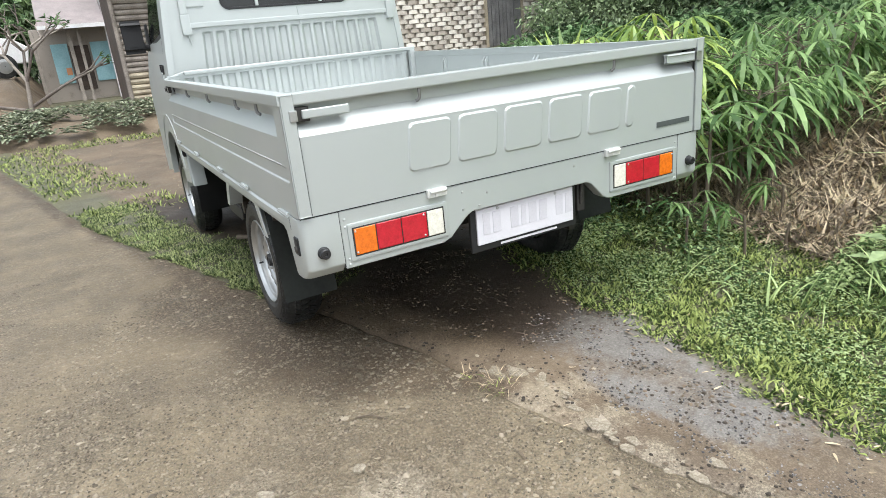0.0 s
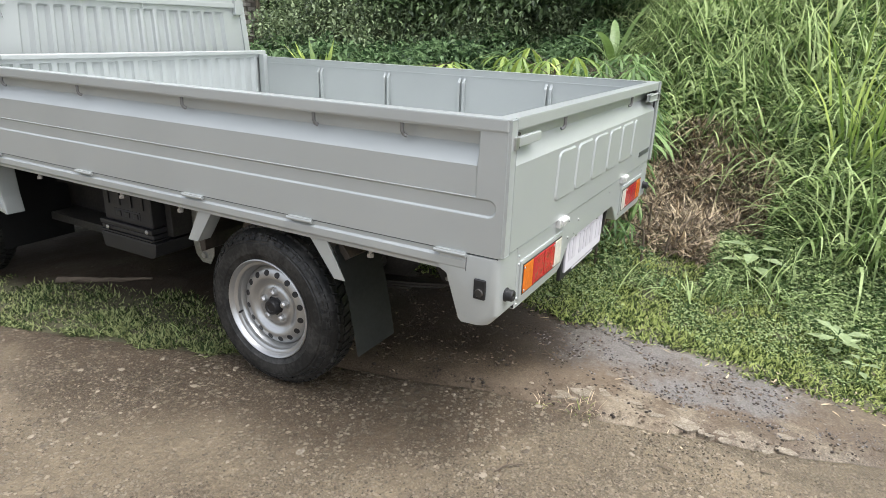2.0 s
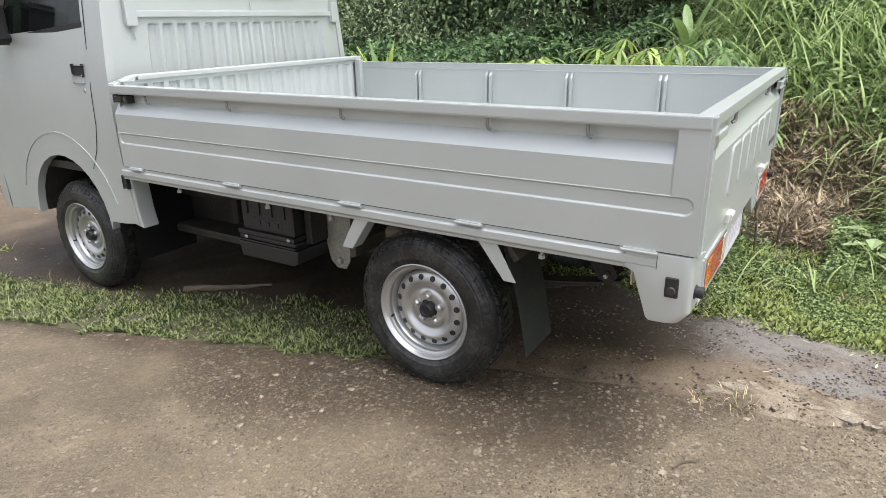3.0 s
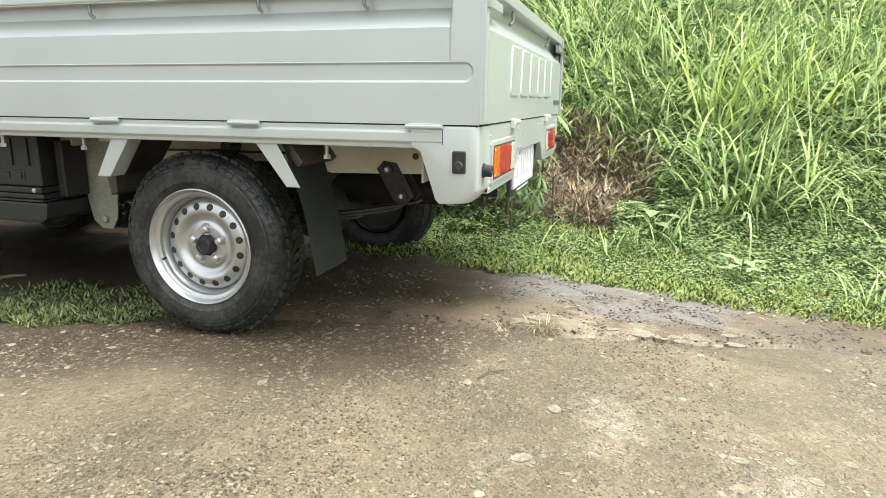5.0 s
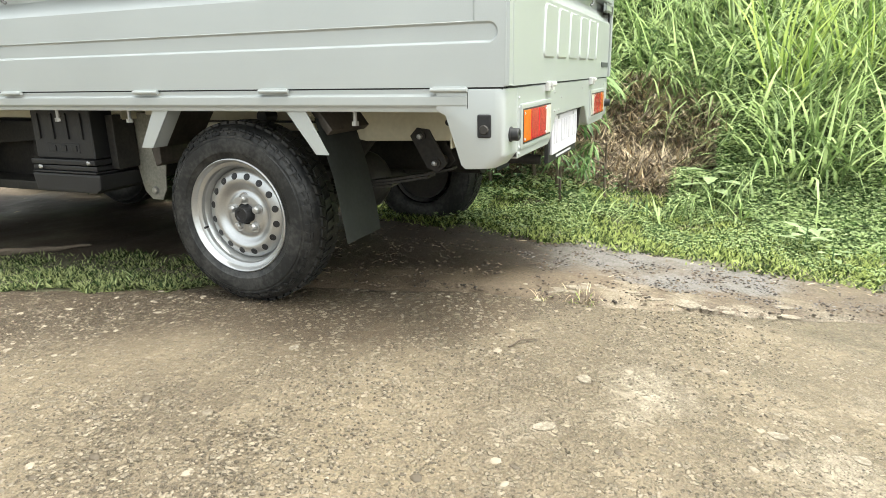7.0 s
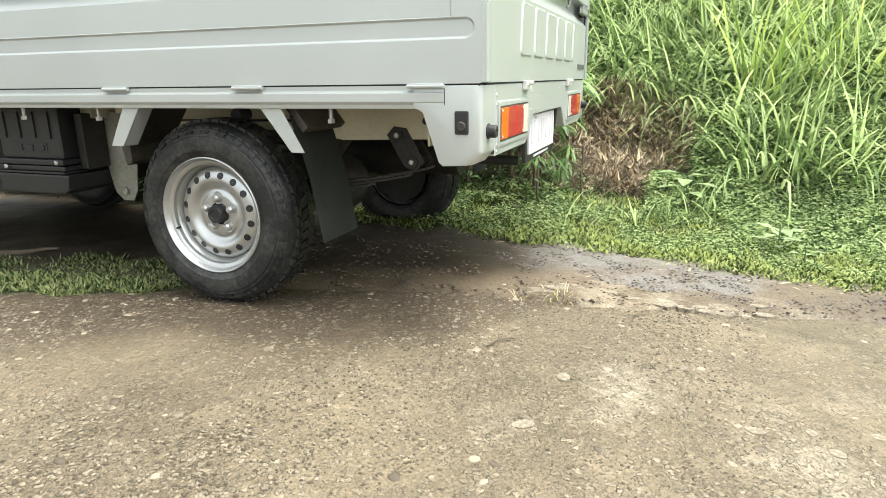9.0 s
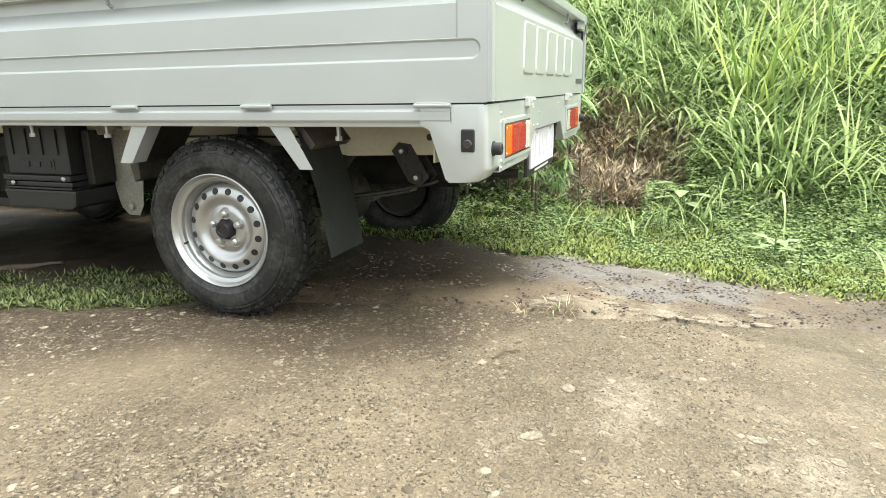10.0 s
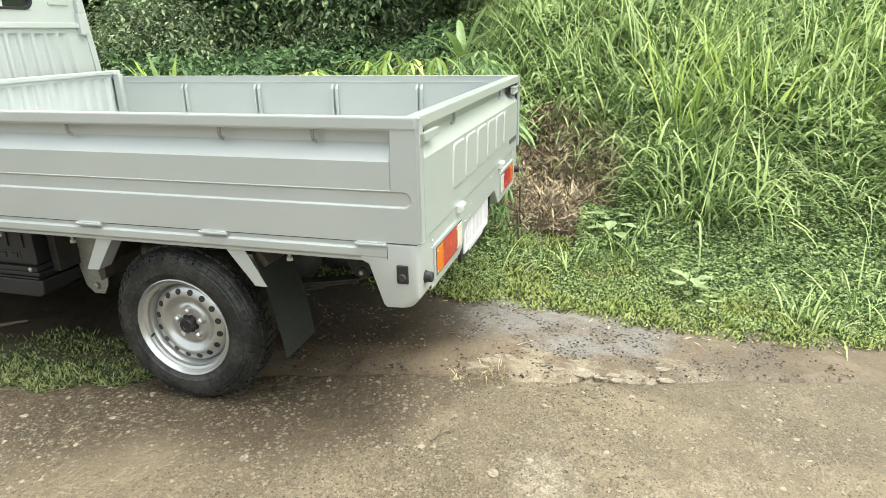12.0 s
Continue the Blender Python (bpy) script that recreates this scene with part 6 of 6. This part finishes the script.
def lane_fragment(x, y, r, turn):
    n = 6
    bm = bmesh.new()
    pts = [(r * rng.uniform(0.6, 1.4) * math.cos(2 * math.pi * k / n), r * rng.uniform(0.55, 0.85) * math.sin(2 * math.pi * k / n)) for k in range(n)]
    prism(bm, pts, "z", -0.03, rng.uniform(-0.003, 0.004), 0.003, 2)
    me = bpy.data.meshes.new("concrete_fragment")
    bm.to_mesh(me)
    bm.free()
    me.materials.append(PALE)
    ob = new("concrete_fragment", me)
    ob.matrix_basis = pose(x, y, ground_z(x, y), rng.uniform(-3, 3), rng.uniform(-3, 3), turn)
    return tagged(ob, "pale broken concrete fragment at lane edge", "rubble", "broken lane edge")


CRUST = [(0.0, -0.22), (-0.15, -0.15), (-0.3, -0.11), (-0.45, -0.09), (-0.6, -0.07), (-0.80, -0.02)]
for k in range(44):
    y = 0.0 - 0.80 * (k + rng.uniform(-0.4, 0.4)) / 44
    x = float(np.interp(-y, [-q[0] for q in CRUST], [q[1] for q in CRUST])) + rng.normal(0, 0.035)
    lane_fragment(x, y, 0.012 + 0.046 * rng.random() ** 2, rng.uniform(-25, 25) + 105)


def embedded_stone(x, y, r, turn):
    """One larger flat stone worn level with the lane."""
    bm = bmesh.new()
    n = 9
    pts = [(r * rng.uniform(0.8, 1.1) * math.cos(2 * math.pi * k / n), r * rng.uniform(0.6, 0.8) * math.sin(2 * math.pi * k / n)) for k in range(n)]
    prism(bm, pts, "z", -0.02, 0.004, 0.003, 2)
    me = bpy.data.meshes.new("flat_stone")
    bm.to_mesh(me)
    bm.free()
    me.materials.append(PALE)
    ob = new("flat_stone", me)
    ob.matrix_basis = pose(x, y, float(np.interp(y, GY, GZ)), 0, 0, turn)
    return tagged(ob, "flat pale stone worn level with lane", "stone", "flat stones in lane")


for x, y, r, turn in ((-0.867, -0.223, 0.026, 20), (-0.917, -0.676, 0.024, 80), (-1.14, -0.18, 0.028, 130), (-0.86, -0.80, 0.018, 10), (-0.80, -0.95, 0.02, 60), (-0.93, -0.84, 0.022, 40), (-1.62, -0.35, 0.02, 70), (-1.05, 0.55, 0.018, 0)):
    embedded_stone(x, y, r, turn)


def fallen_twig(x, y, turn):
    bm = bmesh.new()
    rod(bm, (-0.05, 0, 0.006), (0.0, 0.006, 0.012), 0.0028, 0.0024, 6)
    rod(bm, (0.0, 0.006, 0.012), (0.05, -0.004, 0.006), 0.0024, 0.0014, 6)
    rod(bm, (0.0, 0.006, 0.012), (0.02, 0.035, 0.012), 0.0016, 0.001, 6)
    me = bpy.data.meshes.new("twig")
    bm.to_mesh(me)
    bm.free()
    me.materials.append(BARK)
    ob = new("twig", me)
    ob.matrix_basis = pose(x, y, float(np.interp(y, GY, GZ)), 0, 0, turn)
    return tagged(ob, "small brown dry twig lying on lane", "twig")


fallen_twig(-0.74, -0.02, -35)
fallen_twig(0.02, 0.12, 60)


def dry_stick():
    """Weathered broken branch lying in the strip grass under the truck."""
    bm, rings, p = bmesh.new(), [], Vector((-0.33, 2.22, ground_z(-0.33, 2.22) + 0.012))
    for k in range(10):
        r = (0.006 + 0.0016 * k) * rng.uniform(0.85, 1.15)
        rings.append([bm.verts.new(p + Vector((r * rng.uniform(0.8, 1.2) * math.cos(a), 0, r * rng.uniform(0.8, 1.2) * math.sin(a)))) for a in [6.2832 * i / 9 for i in range(9)]])
        p = p + Vector((-0.026 + rng.normal(0, 0.006), 0.042, rng.normal(0, 0.003)))
    for r0, r1 in zip(rings, rings[1:]):
        for i in range(9):
            bm.faces.new((r0[i], r0[(i + 1) % 9], r1[(i + 1) % 9], r1[i]))
    bm.faces.new(rings[0])
    bm.faces.new(rings[-1])
    bmesh.ops.recalc_face_normals(bm, faces=bm.faces[:])
    me = bpy.data.meshes.new("dry_branch")
    bm.to_mesh(me)
    bm.free()
    me.materials.append(BARK)
    return tagged(new("dry_branch", me), "grey dry broken branch on grass under truck", "branch")


dry_stick()


# ---- buildings behind ----
HUT_Y = 12.4


def woven_hut():
    ob = thing("bamboo_hut", "hut with woven bamboo wall and grey plank door", "hut", "", (0, 0, 0))
    z0 = ground_z(4, HUT_Y) - 0.2
    part("wall", box(bmesh.new(), (4.2, HUT_Y + 0.02, z0), (10.75, HUT_Y + 3.5, 3.3)), PLANK, ob)
    verts, faces = [], []
    for j in range(int(3.4 / 0.105)):
        for i in range(int(6.5 / 0.30) + 1):
            x = 4.2 + i * 0.30 + (0.15 if j % 2 else 0)
            z = z0 + 0.1 + j * 0.105
            if 8.05 < x < 9.12 and z < 3.0 or x > 10.6:
                continue
            w, h, k = 0.125 + rng.uniform(-0.015, 0.015), 0.044, rng.uniform(-0.008, 0.008)
            o = len(verts)
            for u, bulge in ((-1, 0.0), (-0.5, 0.035), (0.5, 0.035), (1, 0.0)):
                verts += [(x + u * w, HUT_Y - bulge, z - h + k * u), (x + u * w, HUT_Y - bulge, z + h + k * u)]
            for q in range(3):
                faces.append((o + 2 * q, o + 2 * q + 2, o + 2 * q + 3, o + 2 * q + 1))
            for q in range(3):
                verts_len = len(verts)
                a, b = o + 2 * q, o + 2 * q + 2
                verts += [(verts[a][0], HUT_Y + 0.02, verts[a][2]), (verts[b][0], HUT_Y + 0.02, verts[b][2]), (verts[a + 1][0], HUT_Y + 0.02, verts[a + 1][2]), (verts[b + 1][0], HUT_Y + 0.02, verts[b + 1][2])]
                faces += [(verts_len, verts_len + 1, b, a), (a + 1, b + 1, verts_len + 3, verts_len + 2)]
    arrays("bamboo_weave", verts, faces, BAMBOO, ob)["kind"] = "stuff"
    door = new("plank_door")
    door.parent = ob
    n = 9
    for k in range(n):
        x = 8.08 + k * 1.02 / n
        part("plank", box(bmesh.new(), (x, HUT_Y - 0.05 - 0.012 * (k % 2), z0), (x + 1.02 / n - 0.012, HUT_Y + 0.02, 3.0), 0.004), DOOR, door)
    for x in (4.2, 8.03, 9.14, 10.72):
        part("post", box(bmesh.new(), (x - 0.04, HUT_Y - 0.06, z0), (x + 0.04, HUT_Y + 0.03, 3.3), 0.008), SLAT, ob)
    bm = prism(bmesh.new(), [(HUT_Y - 0.35, 3.2), (HUT_Y + 1.8, 4.3), (HUT_Y + 4.4, 3.05), (HUT_Y + 4.4, 3.12), (HUT_Y + 1.8, 4.38), (HUT_Y - 0.35, 3.27)], "x", 3.8, 11.2)
    part("roof", bm, TIN, ob)
    return ob


DOOR = material("dark grey door plank", (0.085, 0.082, 0.080), 0.7, 0, 0.3, 4, 50, 0.2, second=(0.20, 0.195, 0.19), island=0.5)
TIN = material("grey tin roof", (0.20, 0.19, 0.19), 0.55, 0.3, 0.2, 3, 30, 0.1)
DARKWOOD = material("dark brown wood", (0.035, 0.024, 0.018), 0.7, 0, 0.3, 4, 40, 0.2, second=(0.09, 0.06, 0.045))
woven_hut()


def plank_hut():
    ob = thing("wooden_hut", "old wooden hut of bamboo slats and weathered planks", "hut", "", (0, 0, 0))
    z0 = ground_z(0, HUT_Y - 0.1) - 0.15
    part("wall", box(bmesh.new(), (-0.40, HUT_Y + 0.05, z0), (4.1, HUT_Y + 3.2, 3.2)), DARKWOOD, ob)
    for x0, x1 in ((-0.40, 0.36), (0.96, 1.6)):
        z = z0
        while z < 3.1:
            h = 0.105 + rng.uniform(-0.01, 0.01)
            t = rng.uniform(0, 0.03)
            bm = rod(bmesh.new(), (x0, HUT_Y + 0.02 - t, z + h / 2), (x1, HUT_Y + 0.02 - t + rng.uniform(-0.01, 0.01), z + h / 2 + rng.uniform(-0.01, 0.01)), h * 0.52, h * 0.48, 8)
            part("slat", bm, SLAT if z < 0.9 else PLANK, ob)
            z += h
    for k in range(8):
        x = 0.42 + k * 0.066
        part("plank", box(bmesh.new(), (x, HUT_Y - 0.03 - rng.uniform(0, 0.015), z0), (x + 0.062, HUT_Y + 0.05, 1.18 + rng.uniform(-0.02, 0.02)), 0.005), PLANK, ob)
    part("window_shutter", box(bmesh.new(), (0.43, HUT_Y - 0.02, 1.30), (0.93, HUT_Y + 0.05, 2.25), 0.01), DARKWOOD, ob, "dark brown wooden shutter")
    part("window_beam", box(bmesh.new(), (0.38, HUT_Y - 0.06, 1.18), (0.96, HUT_Y + 0.05, 1.29), 0.01), PLANK, ob)
    for x in (-0.41, 0.39, 0.96, 1.62):
        part("post", rod(bmesh.new(), (x, HUT_Y - 0.05, z0), (x, HUT_Y - 0.05, 3.2), 0.045, 0.04, 10), PLANK, ob)
    bm = prism(bmesh.new(), [(HUT_Y - 0.8, 2.95), (HUT_Y + 1.6, 4.1), (HUT_Y + 4.0, 2.95), (HUT_Y + 4.0, 3.02), (HUT_Y + 1.6, 4.18), (HUT_Y - 0.8, 3.02)], "x", -0.5, 3.7)
    part("roof", bm, TIN, ob)
    return ob


plank_hut()


def low_bank():
    """Earth bank with stones and low plants before the huts."""
    n = 60
    verts, faces = [], []
    for i in range(n + 1):
        x = -7.5 + 9.3 * i / n
        for k, (dy, dz) in enumerate(((-0.9, -0.05), (-0.55, 0.10), (-0.3, 0.26), (0.0, 0.34), (0.6, 0.36), (1.4, 0.30))):
            y = 10.6 + 0.1 * (x + 3) + dy + 0.15 * noise.noise(Vector((x, dy, 1)))
            verts.append((x, y, ground_z(x, y) + dz * (0.75 + 0.6 * noise.noise(Vector((x * 1.5, dy * 3, 2)))) * (1 - ramp_to(x, 0.9, 1.8))))
    for i in range(n):
        for k in range(5):
            faces.append((i * 6 + k, (i + 1) * 6 + k, (i + 1) * 6 + k + 1, i * 6 + k + 1))
    tagged(arrays("earth_bank", verts, faces, EARTH, None, True), "low brown earth bank before huts", "bank", kind="structure")


low_bank()
x = rng.uniform(-7.5, 0.8, 9000)
y = 10.6 + 0.1 * (x + 3) + rng.uniform(-0.8, 1.0, 9000)
keep = np.array([noise.noise(Vector((a * 1.6, b * 1.6, 7))) > -0.12 for a, b in zip(x, y)])
x, y = x[keep], y[keep]
n = len(x)
a = rng.uniform(0, 6.283, n)
z = on_ground(x, y) + 0.12 + 0.30 * np.clip((y - 9.6 - 0.1 * (x + 3)) / 1.0, 0, 1) * rng.uniform(0.6, 1.25, n)
L_ = rng.uniform(0.06, 0.14, n)
v, f = leaf_sheet(np.stack([x, y, z], 1), np.stack([np.cos(a), np.sin(a), rng.uniform(-0.2, 0.5, n)], 1), np.tile([0, 0, 1.0], (n, 1)), L_, L_ * 0.55)
LEAF_GREY = material("grey-green creeper leaf", (0.10, 0.125, 0.07), 0.55, 0, 0.3, 4, 20, 0, second=(0.30, 0.33, 0.22), island=0.6, through_light=0.2)
tagged(sheet("bank_creeper", v, f, LEAF_GREY), "grey-green creeper along earth bank", "creeper", kind="stuff")

TURQ = material("turquoise paint", (0.22, 0.42, 0.46), 0.6, 0, 0.12, 3, 30, 0.05, second=(0.34, 0.54, 0.58))
WHITEWALL = material("white painted wall", (0.58, 0.57, 0.56), 0.7, 0, 0.12, 3, 30, 0.05)
ROOFTILE = material("grey-brown roof", (0.20, 0.17, 0.165), 0.75, 0, 0.2, 4, 30, 0.15)


def far_house():
    ob = thing("distant_house", "distant house with turquoise panels and grey roof", "house", "", (0, 0, 0))
    y, z0 = 20.3, ground_z(0, 20.3) - 0.2
    part("wall", box(bmesh.new(), (-2.1, y, z0), (4.0, y + 5, 2.25)), PLANK, ob)
    for x0, x1 in ((-1.68, -1.25), (-0.66, -0.14)):
        part("turquoise_panel", box(bmesh.new(), (x0, y - 0.06, 0.72), (x1, y + 0.01, 1.82), 0.01), TURQ, ob)
    for x, w in ((-2.05, 0.05), (-1.15, 0.05), (-0.9, 0.04), (-0.05, 0.14), (0.45, 0.05)):
        part("porch_post", box(bmesh.new(), (x - w, y - 0.5, z0), (x + w, y - 0.5 + 2 * w, 2.2), 0.01), WHITEWALL if w > 0.1 else PLANK, ob)
    part("doorway", box(bmesh.new(), (-1.22, y - 0.03, 0.5), (-0.72, y + 0.01, 1.75), 0.01), DARKWOOD, ob)
    part("orange_sign", box(bmesh.new(), (-1.42, y - 0.08, 0.95), (-1.28, y - 0.055, 1.15), 0.005), SIGN, ob, "small orange notice")
    part("roof", prism(bmesh.new(), [(y - 0.9, 2.20), (y + 1.6, 3.30), (y + 5.5, 2.1), (y + 5.5, 2.2), (y + 1.6, 3.42), (y - 0.9, 2.28)], "x", -1.85, -0.16), ROOFTILE, ob)
    part("roof_trim", box(bmesh.new(), (-1.87, y - 0.93, 2.19), (0.75, y - 0.88, 2.29)), WHITEWALL, ob)
    up = part("upper_wall", box(bmesh.new(), (-0.14, y - 0.6, 2.3), (1.6, y + 3, 5.0)), WHITEWALL, ob)
    for j in range(16):
        for i in range(7):
            x = -0.08 + i * 0.22 + (0.1 if j % 2 else 0)
            part("facing_stone", box(bmesh.new(), (x, y - 0.64, 2.40 + j * 0.16), (x + 0.13, y - 0.59, 2.47 + j * 0.16), 0.004), ROOFTILE, up)
    return ob


SIGN = material("orange notice", (0.5, 0.22, 0.10), 0.6, 0, 0.1)


def raised_yard():
    """Higher ground on which the van stands."""
    xs, ys = np.linspace(-12, -2.0, 30), np.linspace(15.5, 28, 30)
    verts = [(x, y, ground_z(x, y) - 0.05 + (1.05 - ground_z(x, y)) * ramp_to(y, 15.8, 17.6) * (1 - ramp_to(x, -2.7, -2.05))) for y in ys for x in xs]
    faces = [(j * 30 + i, j * 30 + i + 1, (j + 1) * 30 + i + 1, (j + 1) * 30 + i) for j in range(29) for i in range(29)]
    tagged(arrays("ground_terrace", verts, faces, EARTH, None, True), "brown earth terrace beside distant house", "ground", kind="structure")


raised_yard()
far_house()


def parked_car():
    ob = thing("parked_van", "pale van parked far off under tree", "van", "", (-4.15, 19.2, 1.02))
    prof = [(-1.9, 0.35), (1.75, 0.35), (1.85, 0.75), (1.5, 0.98), (0.95, 1.05), (0.45, 1.68), (-1.75, 1.72), (-1.92, 1.0)]
    part("body", prism(bmesh.new(), prof, "y", -0.78, 0.78, 0.06, 3), WHITEWALL, ob)
    for x0, x1 in ((-1.6, -0.65), (-0.55, 0.35)):
        part("side_window", box(bmesh.new(), (x0, -0.80, 1.10), (x1, -0.775, 1.55), 0.01), GLASS, ob)
    for x in (-1.2, 1.15):
        for s in (-1, 1):
            wv = part("wheel", lathe(bmesh.new(), [(0.02, 0.1), (0.2, 0.1), (0.22, 0.09), (0.31, 0.08), (0.31, -0.1), (0.02, -0.1)], (x, s * 0.74, 0.31), (0, s, 0), 24), RUBBER, ob, "", True)
            part("rim", lathe(bmesh.new(), [(0.01, 0.115), (0.12, 0.115), (0.19, 0.102)], (x, s * 0.74, 0.31), (0, s, 0), 20), STEEL, wv)
    ob.rotation_euler = (0, 0, radians(20))
    return ob


parked_car()


def bare_tree():
    ob = thing("frangipani_tree", "grey bare-branched frangipani tree with few leaves", "tree", "", (-2.35, 16.0, ground_z(-2.35, 16.0) - 0.05))
    bm, tips = bmesh.new(), []

    def branch(p, d, length, r, depth):
        q = p + d * length
        rod(bm, p, q, r, r * 0.75, 8)
        if depth == 0:
            tips.append(q)
            return
        for k in range(2 + (depth > 2)):
            dd = (d + Vector(rng.normal(0, 0.55, 3))).normalized()
            dd.z = abs(dd.z) * 0.7 + 0.15
            branch(q, dd.normalized(), length * 0.72, r * 0.7, depth - 1)
    branch(Vector((0, 0, -0.1)), Vector((0.1, 0, 1)), 0.95, 0.055, 4)
    branch(Vector((0.1, 0, 0.3)), Vector((0.9, -0.2, 0.5)).normalized(), 0.9, 0.04, 2)
    branch(Vector((0, 0, 0.2)), Vector((-0.9, -0.3, 0.25)).normalized(), 1.0, 0.045, 2)
    part("trunk", bm, PLANK, ob)
    base = np.repeat(np.array([tuple(t) for t in tips]), 5, 0)
    way = rng.normal(0, 1, base.shape)
    way[:, 2] = np.abs(way[:, 2])
    v, f = leaf_sheet(base, way, np.tile([0, 0, 1.0], (len(base), 1)), rng.uniform(0.12, 0.22, len(base)), rng.uniform(0.04, 0.07, len(base)))
    sheet("foliage", v, f, LEAF_MID, ob)
    return ob


bare_tree()
